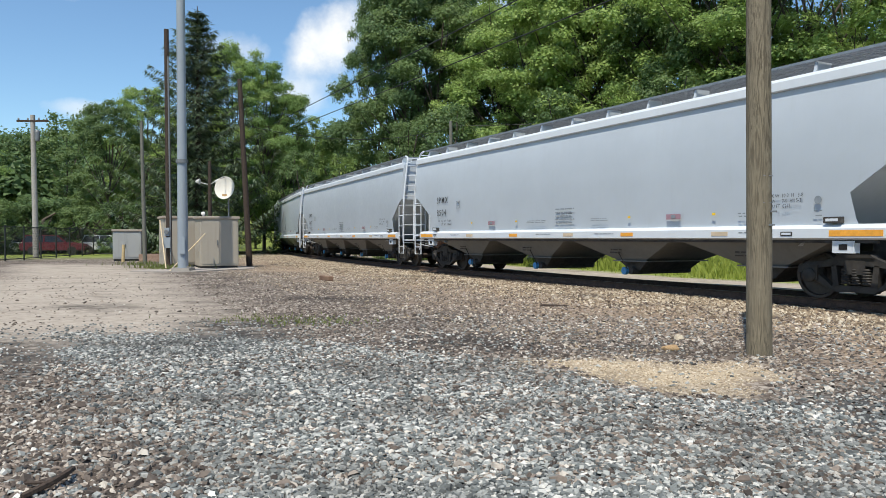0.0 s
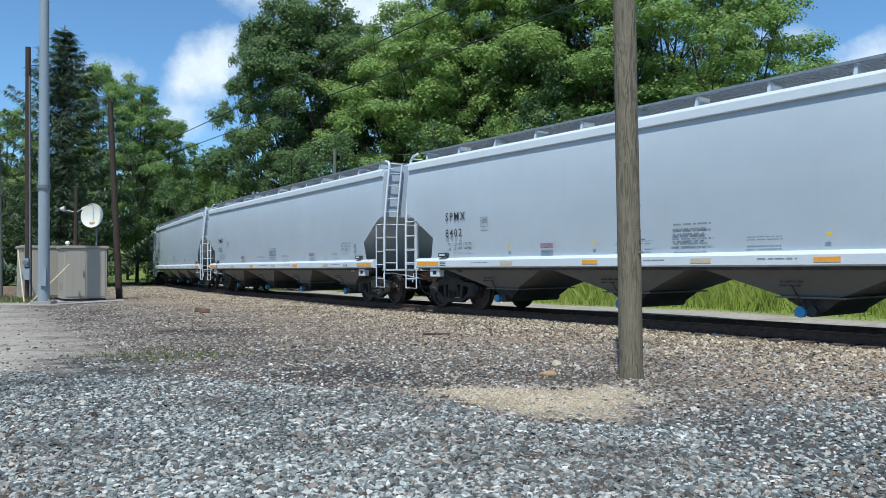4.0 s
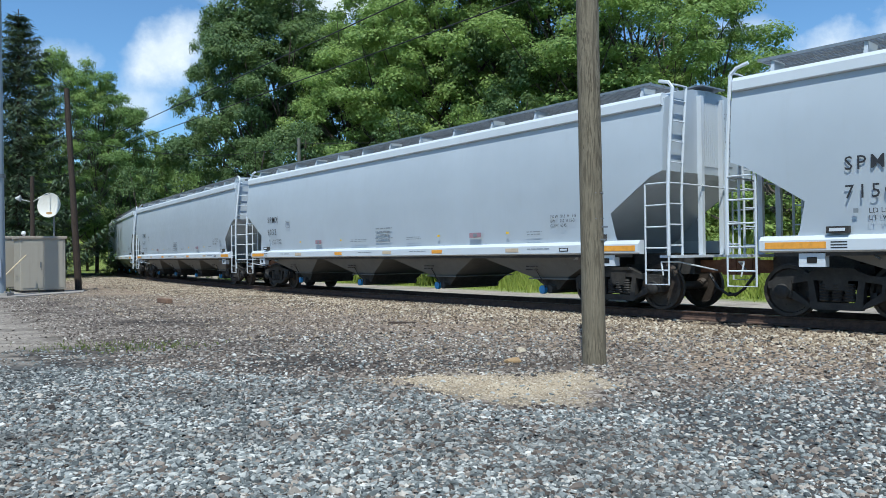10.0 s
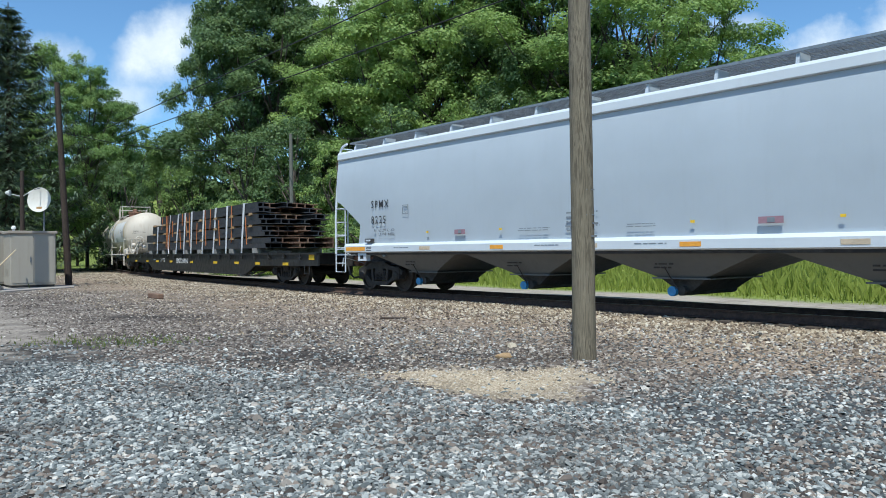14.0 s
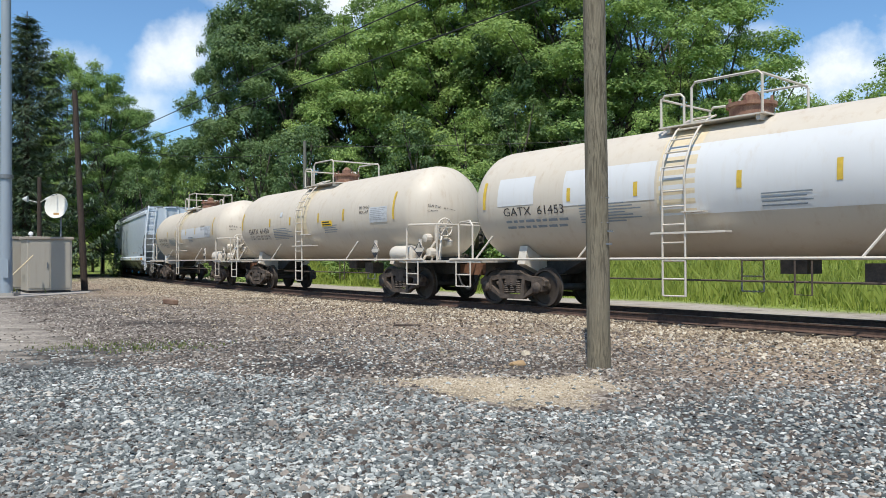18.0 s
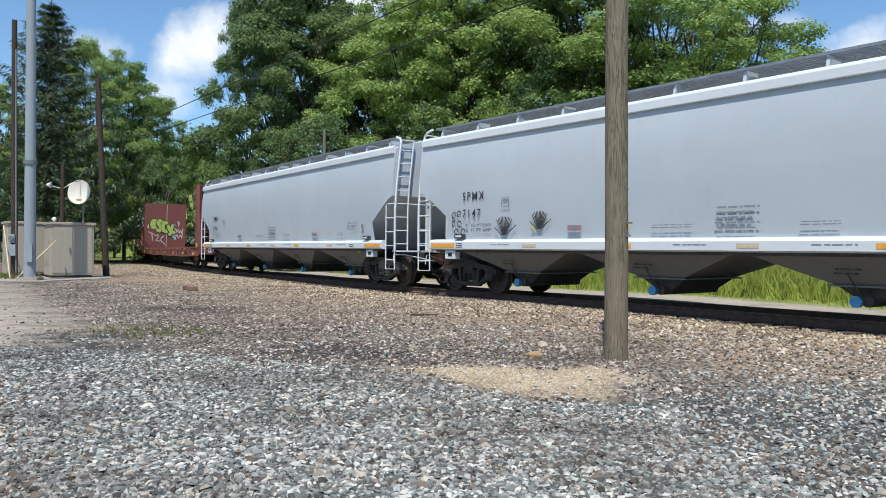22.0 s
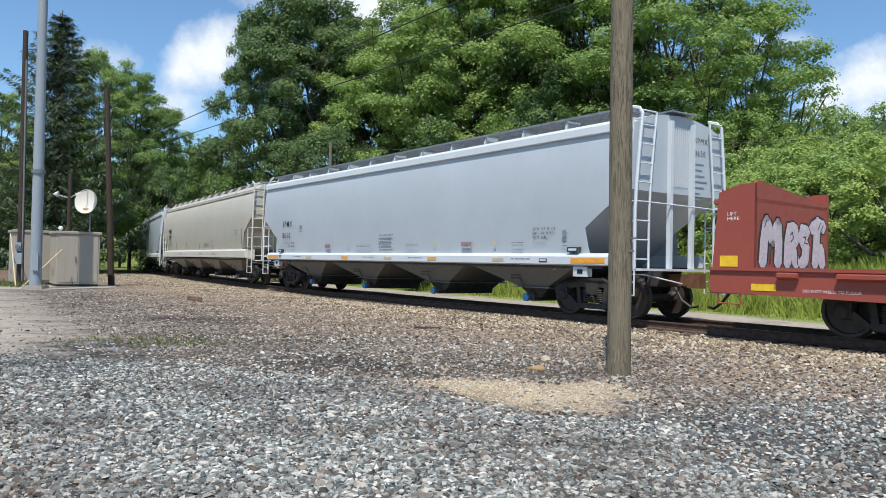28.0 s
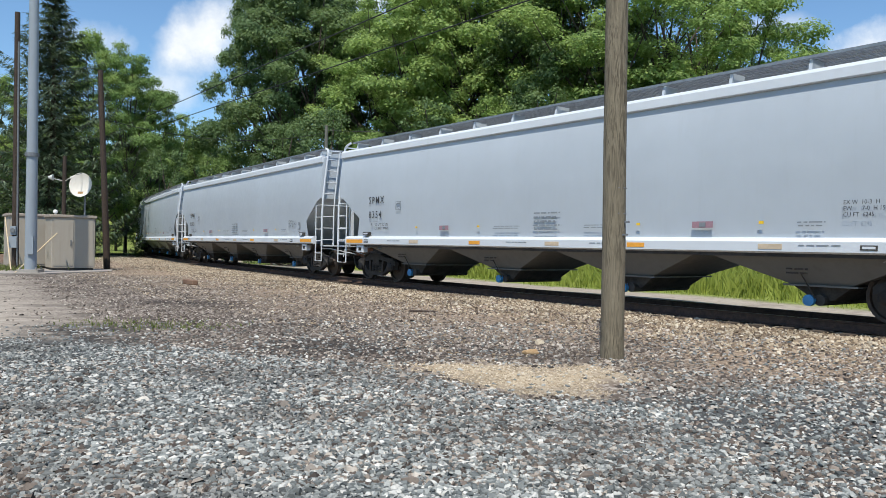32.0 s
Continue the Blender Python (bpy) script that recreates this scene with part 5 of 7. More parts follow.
# -- tank cars --
def build_tank(label):
    car = thing("tank_car", label, "tank car", "tank cars in the train")
    R, zc, hl = 1.40, 2.52, 6.0
    bm = B()
    prof = [(0.02, -hl - 0.92)] + [(R * math.sin(a), -hl - 0.92 * math.cos(a)) for a in (math.pi / 2 * k / 7 for k in range(1, 8))]
    prof = prof + [(R, -hl + (2 * hl) * k / 12) for k in range(1, 12)] + [(r, -x) for r, x in prof[::-1]]
    lathe(bm, prof, (0, 0, zc), 0, 48)
    tank = part("tank", bm, CREAM, car, smooth=True, angle=60)
    for end in (-1, 1):
        bm = B()
        prism(bm, [(end * 3.9, 1.22), (end * 3.6, 1.16), (end * 4.4, 0.78), (end * 7.1, 0.72), (end * 7.1, 1.04), (end * 6.2, 1.25)], 1, -0.32, 0.32)
        part("stub_sill", bm, UNDER, car)
    for x in (-5.0, 5.0):
        bm = B()
        prism(bm, [(-1.1, 1.02), (-1.0, 1.46), (-0.7, 1.3), (0.7, 1.3), (1.0, 1.46), (1.1, 1.02), (0.4, 0.75), (-0.4, 0.75)], 0, x - 0.13, x + 0.13)
        part("saddle", bm, CREAM_TRIM, car)
    for side in (-1, 1):
        bm = B()
        rod(bm, (-7.2, side * 1.5, 1.14), (7.2, side * 1.5, 1.14), 0.028, 8)
        for x in (-6.2, -2.9, 2.9):
            rod(bm, (x, side * 1.5, 1.14), (x + 0.4, side * 1.28, 1.72), 0.025, 6)
        part("side_rail", bm, CREAM_TRIM, car)
        # ladder over the flank
        bm = B()
        for xx in (-0.75, -0.25):
            pts = [(xx, side * 1.5, 0.42), (xx, side * 1.5, 2.35)] + [(xx, side * (R + 0.14) * math.cos(a), zc + (R + 0.14) * math.sin(a)) for a in (math.radians(d) for d in (5, 20, 35, 50, 65, 76))]
            pipe(bm, pts, 0.022)
        for z in (0.42, 0.75, 1.1, 1.45, 1.8, 2.15, 2.45):
            rod(bm, (-0.75, side * 1.5, z), (-0.25, side * 1.5, z), 0.018, 6)
        for d in (15, 27, 39, 51, 63, 75):
            a = math.radians(d)
            rod(bm, (-0.75, side * (R + 0.14) * math.cos(a), zc + (R + 0.14) * math.sin(a)), (-0.25, side * (R + 0.14) * math.cos(a), zc + (R + 0.14) * math.sin(a)), 0.018, 6)
        part("ladder", bm, CREAM_TRIM, car)
        bm = B()
        box(bm, -1.0, 0.6, side * 1.42 - 0.12, side * 1.42 + 0.12, 1.62, 1.66)
        box(bm, -0.3, 0.15, side * 1.46 - 0.1, side * 1.46 + 0.1, 2.02, 2.05)
        part("step", bm, CREAM_TRIM, car)
    # rust stain strip under the ladder
    bm = B()
    rings = []
    for k in range(14):
        a = math.radians(-20 + k * 8.5)
        rings.append([bm.verts.new((x, -(R + 0.006) * math.cos(a), zc + (R + 0.006) * math.sin(a))) for x in (-0.95, -0.1)])
    for a, b in zip(rings, rings[1:]):
        bm.faces.new((a[0], a[1], b[1], b[0]))
    g = part("stained_band", bm, paint("rust_stained_band", (0.62, 0.52, 0.36), (0.40, 0.22, 0.08), 0.8), tank, "rust-stained band")
    # top platform with rails and the manway
    bm = B()
    for y in (-0.66, 0.66):
        box(bm, -1.2, 1.05, y - 0.28, y + 0.28, 3.80, 3.83)
    for x in (-1.0, 0.9):
        box(bm, x - 0.04, x + 0.04, -0.9, 0.9, 3.70, 3.80)
    part("platform", bm, CREAM_TRIM, car)
    for side in (-1, 1):
        bm = B()
        for x0, x1, h in ((-1.15, -0.62, 0.60), (-0.45, 1.0, 0.76)):
            pipe(bm, [(x0, side * 0.92, 3.80), (x0, side * 0.92, 3.76 + h), (x0 + 0.08, side * 0.92, 3.86 + h), (x1 - 0.08, side * 0.92, 3.84 + h), (x1, side * 0.92, 3.76 + h), (x1, side * 0.92, 3.80)], 0.026)
        part("hand_rail", bm, CREAM_TRIM, car)
    for x, z in ((-1.15, 4.40), (0.98, 4.56)):
        bm = B()
        pipe(bm, [(x, -0.92, z), (x, 0.92, z)], 0.026)
        part("hand_rail", bm, CREAM_TRIM, car)
    bm = B()
    lathe(bm, [(0.42, 3.88), (0.42, 4.12), (0.48, 4.13), (0.48, 4.2), (0.2, 4.24)], (0.3, 0, 0), 2, 20)
    lathe(bm, [(0.16, 4.2), (0.16, 4.36), (0.10, 4.42), (0.05, 4.46)], (0.3, 0, 0), 2, 12)
    for k in range(6):
        rod(bm, (0.3 + 0.42 * math.cos(k), 0.42 * math.sin(k), 4.1), (0.3 + 0.42 * math.cos(k), 0.42 * math.sin(k), 4.3), 0.03, 6)
    part("manway", bm, rust("rusty_manway", (0.16, 0.07, 0.05), (0.30, 0.18, 0.12), 6), car, smooth=True)
    # ends: platforms, rails, brake gear, air reservoir, placards
    for end in (-1, 1):
        bm = B()
        box(bm, end * 6.0, end * 7.35, -1.5, 1.5, 1.06, 1.12)
        part("end_platform", bm, CREAM_TRIM, car)
        bm = B()
        pipe(bm, [(end * 6.35, -1.46, 1.1), (end * 6.35, -1.46, 2.0), (end * 6.45, -1.46, 2.12), (end * 7.25, -1.1, 2.12), (end * 7.3, 1.1, 2.1), (end * 7.3, 1.46, 1.1)], 0.028)
        pipe(bm, [(end * 7.3, -1.1, 2.1), (end * 7.3, -1.1, 1.1)], 0.028)
        part("end_rail", bm, CREAM_TRIM, car)
        bm = B()
        for x in (6.4, 6.95):
            rod(bm, (end * x, -1.5, 0.45), (end * x, -1.5, 1.1), 0.02, 6)
        for z in (0.45, 0.75):
            rod(bm, (end * 6.4, -1.5, z), (end * 6.95, -1.5, z), 0.018, 6)
        part("sill_step", bm, CREAM_TRIM, car)
    bm = B()
    lathe(bm, [(0.05, -0.55), (0.2, -0.5), (0.23, -0.4), (0.23, 0.4), (0.2, 0.5), (0.05, 0.55)], (5.75, -1.15, 1.32), 0, 18)
    part("air_reservoir", bm, CREAM_TRIM, car, smooth=True)
    bm = B()
    lathe(bm, [(0.25, -0.02), (0.28, 0.0), (0.25, 0.02), (0.235, 0.0), (0.25, -0.02)], (7.0, -0.6, 2.05), 0, 20, False)
    for k in range(3):
        a = k * math.pi / 3
        rod(bm, (7.0, -0.6 - 0.25 * math.cos(a), 2.05 - 0.25 * math.sin(a)), (7.0, -0.6 + 0.25 * math.cos(a), 2.05 + 0.25 * math.sin(a)), 0.015, 5)
    box(bm, 6.7, 6.95, -0.75, -0.45, 1.7, 2.1)
    pipe(bm, [(6.85, -0.6, 1.9), (6.5, -1.0, 1.15)], 0.04)
    for x, y, z in ((6.6, -0.9, 1.75), (6.75, -0.3, 1.62), (6.5, -0.55, 1.98), (6.85, -0.95, 1.35)):
        lathe(bm, [(0.03, -0.14), (0.12, -0.12), (0.13, 0.05), (0.06, 0.14)], (x, y, z), 1, 9)
    for x in (6.55, 6.95):
        rod(bm, (x, -0.75, 1.1), (x - 0.1, -0.6, 2.0), 0.035, 6)
    pipe(bm, [(6.9, -0.6, 2.0), (7.28, -1.05, 1.15)], 0.03)
    part("brake_wheel", bm, CREAM_TRIM, car)
    for x, y in ((4.75, -1.53), (6.6, -1.2)):
        bm = B()
        prism(bm, [(x, 1.18), (x + 0.24, 1.42), (x, 1.66), (x - 0.24, 1.42)], 1, y - 0.012, y)
        pl = part("placard", bm, CREAM_TRIM, car, "white diamond placard")
        bm = B()
        for q in range(5):
            a = x - 0.12 + q * 0.06
            top = 0.15 - abs(a - x)
            box(bm, a - 0.014, a + 0.014, y - 0.016, y - 0.012, 1.47, 1.47 + max(0.02, top))
        prism(bm, [(x - 0.15, 1.36), (x, 1.21), (x + 0.15, 1.36)], 1, y - 0.016, y - 0.012)
        for sx in (-1, 1):
            for sz in (-1, 1):
                prism(bm, [(x + sx * 0.235, 1.42), (x + sx * 0.215, 1.42), (x, 1.42 + sz * 0.215), (x, 1.42 + sz * 0.235)], 1, y - 0.016, y - 0.012)
        part("placard_print", bm, INK, pl)
        bm = B()
        box(bm, x - 0.06, x + 0.06, y, y + 0.04, 1.1, 1.72)
        part("placard_post", bm, CREAM_TRIM, car)
    bm = B()
    pipe(bm, [(-3.0, -0.9, 0.72), (3.4, -0.9, 0.72)], 0.02)
    pipe(bm, [(1.6, -1.0, 1.1), (1.6, -1.0, 0.5), (1.9, -1.0, 0.5), (1.9, -1.0, 1.1)], 0.018)
    box(bm, 2.6, 3.1, -0.6, -0.2, 0.7, 1.05)
    box(bm, 1.0, 1.5, -0.3, 0.3, 0.85, 1.12)
    part("brake_rigging", bm, TRUCK_TAN, car)
    couplers(car, 7.735)
    for x in (-5.35, 5.35):
        build_truck(car, x, TRUCK_TAN)
    return car


def on_tank(x, deg, size, parent, body, material=None, squeeze=0.9, width=0.0):
    """Lettering bent to the flank of the tank."""
    me = text_mesh(body, size, material or INK, squeeze).copy()
    if width:
        me.transform(Matrix.Diagonal((width / max(v.co.x for v in me.vertices), 1, 1, 1)))
    R, zc = 1.412, 2.52
    for v in me.vertices:
        a = math.radians(deg) + v.co.y / R
        v.co = Vector((x + v.co.x, -R * math.cos(a), zc + R * math.sin(a)))
    return part("lettering", me, None, parent)


def tank_patch(x0, x1, d0, d1, parent, material, name, label="", R=1.408):
    bm = B()
    rings = []
    for k in range(9):
        a = math.radians(d0 + (d1 - d0) * k / 8)
        rings.append([bm.verts.new((x, -R * math.cos(a), 2.52 + R * math.sin(a))) for x in (x0, x1)])
    for a, b in zip(rings, rings[1:]):
        bm.faces.new((a[0], a[1], b[1], b[0]))
    return part(name, bm, material, parent, label, smooth=True)


def tank_marks(car, number, fresh):
    for k in range(len(fresh)):
        x0, x1, d0, d1 = fresh[k]
        tank_patch(x0, x1, d0, d1, car, CREAM_PATCH, "fresh_paint_patch", "fresh white paint patch", 1.405 + 0.0008 * k)
    on_tank(-5.32, -14, 0.29, car, "GATX  " + number, INK, 1.0, 1.93)
    data = {"61456": "LD LMT   205200   LBS   93100  KGS\nLT  WT      57800   LBS   26200  KGS\n                                    NEW  11-97",
            "61450": "LD LMT   205400   LBS   93150  KGS\nLT  WT      57600   LBS   26150  KGS"}.get(number)
    if data:
        on_tank(-5.26, -19.5, 0.105, car, data, INK, 1.0, 1.95)
    else:
        for r in range(2):
            rnd = random.Random(r + int(number))
            at = -5.26
            while at < -3.5:
                w = rnd.uniform(0.1, 0.3)
                tank_patch(at, at + w, -21 - r * 6, -18.5 - r * 6, car, PALE_INK, "small_print", R=1.412)
                at += w + 0.06
    for r in range(7):
        tank_patch(-2.95, -1.75 + 0.2 * (r % 3), -9 - r * 2.6, -7.9 - r * 2.6, car, PALE_INK, "small_print", R=1.412)
        tank_patch(1.2, 2.1 - 0.1 * (r % 2), -10 - r * 3, -8.9 - r * 3, car, PALE_INK, "small_print", R=1.412) if r < 4 else None
    first, second = ("FRA AIP", "SR 13450") if number == "61453" else ("SR 13450", "FRA AIP")
    on_tank(3.55, 8, 0.14, car, first, INK, 0.9, 0.62)
    on_tank(3.58, 2, 0.14, car, second, INK, 0.9, 0.55)
    tank_patch(4.2, 5.2, -10, 9, car, flat("pale_data_panel", (0.55, 0.56, 0.57)), "data_panel", "pale stencilled data panel", 1.411)
    for r in range(7):
        tank_patch(4.25, 5.12 - 0.12 * (r % 3), 7 - r * 2.3, 7.6 - r * 2.3, car, flat("faint_grey_print", (0.36, 0.36, 0.36)), "small_print", R=1.415)
    if number == "61450":
        tank_patch(1.05, 1.77, -10, -2.5, car, YELLOW, "warning_label", "yellow warning label", 1.413)
        for r in range(2):
            tank_patch(1.12, 1.70 - 0.1 * r, -8.6 + r * 3.2, -6.8 + r * 3.2, car, INK, "small_print", R=1.416)
        tank_patch(-2.35, -2.15, 10, 17, car, flat("pale_data_panel", (0.55, 0.56, 0.57)), "plate_frame", "", 1.413)
    for x, d0, d1 in ((-6.02, -6, 22), (-3.28, -4, 8), (-1.5, -4, 8), (0.75, -4, 9), (2.5, -4, 11), (5.5, -8, 26)):
        tank_patch(x, x + 0.10, d0, d1, car, flat("faded_yellow_stripe", (0.62, 0.42, 0.05), 0.5), "reflective_tape", "yellow reflective stripe", 1.413)
    # the number again on the rounded head
    for body, deg, size, wide in (("GATX  " + number, 7, 0.17, 1.0), ("CAPY", -1, 0.09, 0.4)):
        me = text_mesh(body, size, INK, 0.9).copy()
        k = wide / max(v.co.x for v in me.vertices)
        for v in me.vertices:
            a = radians(46) + v.co.x * k / 1.55
            r = 1.408 * math.cos(a)
            d = radians(deg) + v.co.y / 1.2
            v.co = Vector((6.0 + 0.93 * math.sin(a), -r * math.cos(d), 2.52 + r * math.sin(d)))
        part("head_lettering", me, None, car)


# -- the long flat car and its load of steel beams --
def build_beam_flat():
    car = thing("flat_car", "long black flat car with white lettering", "flat car")
    hl = 13.85
    for side in (-1, 1):
        bm = B()
        prism(bm, [(-hl, 1.15), (hl, 1.15), (hl, 0.72), (8.2, 0.66), (7.2, 0.30), (-7.2, 0.30), (-8.2, 0.66), (-hl, 0.72)], 1, side * 1.42 - 0.04, side * 1.42 + 0.04)
        box(bm, -hl, hl, side * 1.42 - 0.1, side * 1.42 + 0.1, 1.09, 1.152)
        box(bm, -7.2, 7.2, side * 1.42 - 0.1, side * 1.42 + 0.1, 0.30, 0.34)
        part("side_sill", bm, BLACK_CAR, car)
    bm = B()
    box(bm, -hl, hl, -1.4, 1.4, 1.10, 1.148)
    part("deck", bm, BLACK_CAR, car)
    bm = B()
    box(bm, -hl, hl, -0.35, 0.35, 0.7, 1.1)
    part("centre_sill", bm, UNDER, car)
    for k in range(19):
        bm = B()
        x = -12.6 + k * 1.4
        box(bm, x - 0.05, x + 0.05, -1.54, -1.50, 0.93, 1.16)
        rod(bm, (x - 0.12, -1.53, 1.0), (x + 0.12, -1.53, 1.0), 0.02, 5)
        part("tie_down", bm, BLACK_CAR, car)
    for x in (-13.6, -11.4, -8.72, -6.49, -3.77, -0.23, 3.3, 6.0, 8.3, 11.0, 13.2):
        big = abs(x) > 13
        plate("reflective_tape", x, x + (0.5 if not big else 0.42), -1.465, 0.715 if not big else 0.92, 0.815 if not big else 1.10, YELLOW, car, "yellow reflective tape")
    letters("SDIX 260016", -2.57, -1.463, 0.70, 0.33, car, WHITE_INK, 0.9, 0.008, "reporting_mark", width=1.96)
    letters("LD LMT   212300\nLT WT     73700", -5.66, -1.463, 0.86, 0.115, car, WHITE_INK, 1.0, 0.0, "load_limit", width=1.0)
    bars(-7.2, -1.462, 0.82, 0.5, 1, 0.1, car, WHITE_INK, 0.03, seed=2)
    bars(-10.3, -1.462, 1.02, 0.3, 2, 0.08, car, WHITE_INK, 0.04, seed=3)
    for end in (-1, 1):
        bm = B()
        prism(bm, [(end * 10.0, 1.15), (end * 10.0, 1.24), (end * 8.4, 1.19), (end * 8.4, 1.15)], 1, -1.25, -0.7)
        part("load_wedge", bm, BLACK_CAR, car)
    for end in (-1, 1):
        bm = B()
        for y in (-1.44, 1.44):
            pipe(bm, [(end * 13.2, y, 1.0), (end * 13.2, y, 0.45), (end * 12.8, y, 0.45), (end * 12.8, y, 1.0)], 0.018)
        part("sill_step", bm, BLACK_CAR, car)
        bm = B()
        box(bm, end * 13.3, end * 13.6, -1.42, 1.42, 0.78, 1.15)
        part("end_sill", bm, BLACK_CAR, car)
    couplers(car, 14.3)
    for x in (-10.3, 10.3):
        build_truck(car, x, TRUCK)
    # the load: layers of wide-flange beams on timbers, strapped down
    load = new("steel_load")
    load.parent = car
    load["label"] = "strapped stack of black steel beams"
    rnd = random.Random(4)
    z, h, w = 1.345, 0.195, 0.225
    for layer, (x0, x1) in enumerate(((-8.78, 9.4), (-8.96, 9.0), (-7.61, 8.8), (-5.9, 8.2))):
        for row in range(2):
            for k in range(6):
                y = -1.15 + k * 0.46
                a, b = x0 + (0.05 * row if k == 0 else rnd.uniform(-0.3, 0.5)), x1 + rnd.uniform(-0.5, 0.4)
                bm = B()
                box(bm, a, b, y - w, y + w, z, z + 0.03)
                box(bm, a, b, y - w, y + w, z + h - 0.03, z + h)
                box(bm, a, b, y - 0.02, y + 0.02, z + 0.03, z + h - 0.03)
                if k == 0:
                    box(bm, a + 0.004, b - 0.004, y - w + 0.004, y - w + 0.03, z + 0.03, z + h - 0.03)
                part("beam", bm, BEAM if rnd.random() < 0.45 or k == 0 else BEAM_RUST, load)
            z += h + 0.004
        if layer == 3:
            continue
        for x in (-7.19, -5.06, -2.97, -0.85, 1.3, 3.4, 5.5, 7.6):
            if x < x0 + 0.3:
                continue
            x += rnd.uniform(-0.08, 0.08)
            bm = B()
            box(bm, x - 0.10, x + 0.10, -1.43, 1.36, z + 0.003, z + 0.062)
            box(bm, x - 0.2, x + 0.2, -1.44, -1.39, z - 0.035, z + 0.002)
            part("timber", bm, TIMBER, load)
        z += 0.066
    bm = B()
    for x in (-8.14, -5.41, -3.28, -1.26, 0.9, 3.1, 5.3, 8.0):
        box(bm, x - 0.24, x + 0.24, -1.38, 1.38, 1.15, 1.342)
    part("bearer", bm, rust("grey_weathered_timber", (0.20, 0.19, 0.17), (0.36, 0.34, 0.31), 6.0), load)
    top_z = z + 0.004
    for x, lean in ((-6.62, 0.21), (-2.94, 0.54), (-1.56, 0.33), (-0.35, 0.20), (1.4, 0.3), (3.0, 0.4), (4.7, 0.2), (6.6, 0.3)):
        bm = B()
        w, up = 0.045, top_z if x > -5.9 else 2.62
        for d in (0.0, 0.12):
            prism(bm, [(x + d * 0.4 - w, 1.10), (x + d * 0.4 + w, 1.10), (x + lean + d + w, up), (x + lean + d - w, up)], 1, -1.405, -1.390)
            prism(bm, [(x + lean + d - w, -1.4), (x + lean + d + w, -1.4), (x + lean + d + w, 1.4), (x + lean + d - w, 1.4)], 2, up - 0.002, up + 0.010)
        part("strap", bm, STRAP_W, load)
    bm = B()
    pipe(bm, [(-3.75, -1.41, top_z), (-4.0, -1.42, 2.3), (-4.25, -1.42, 1.8), (-4.2, -1.43, 1.4), (-4.0, -1.44, 1.08), (-4.15, -1.47, 1.05), (-4.2, -1.46, 1.14)], 0.024, 5)
    part("strap", bm, STRAP_W, load, "loose hanging strap")
    for x, lean, bot, up in ((-5.6, 0.25, 2.45, top_z), (-4.75, 0.12, 1.42, top_z), (-4.55, 0.2, 1.42, top_z), (-4.2, 0.3, 1.42, 2.5), (-3.55, 0.04, 2.02, 2.82), (-2.05, -0.12, 1.40, 2.38), (-1.75, 0.06, 2.55, top_z), (-1.0, 0.02, 2.0, 2.95), (-0.45, -0.12, 1.5, top_z), (0.6, 0.1, 1.6, 2.6), (2.0, -0.1, 1.5, top_z), (2.6, 0.12, 2.2, top_z), (3.9, -0.1, 1.5, 2.6), (5.4, 0.1, 1.6, top_z), (7.2, -0.1, 1.5, 2.6)):
        bm = B()
        prism(bm, [(x - 0.03, bot), (x + 0.03, bot), (x + lean + 0.03, up), (x + lean - 0.03, up)], 1, -1.400, -1.388)
        part("strap", bm, STRAP_O, load)
    return car


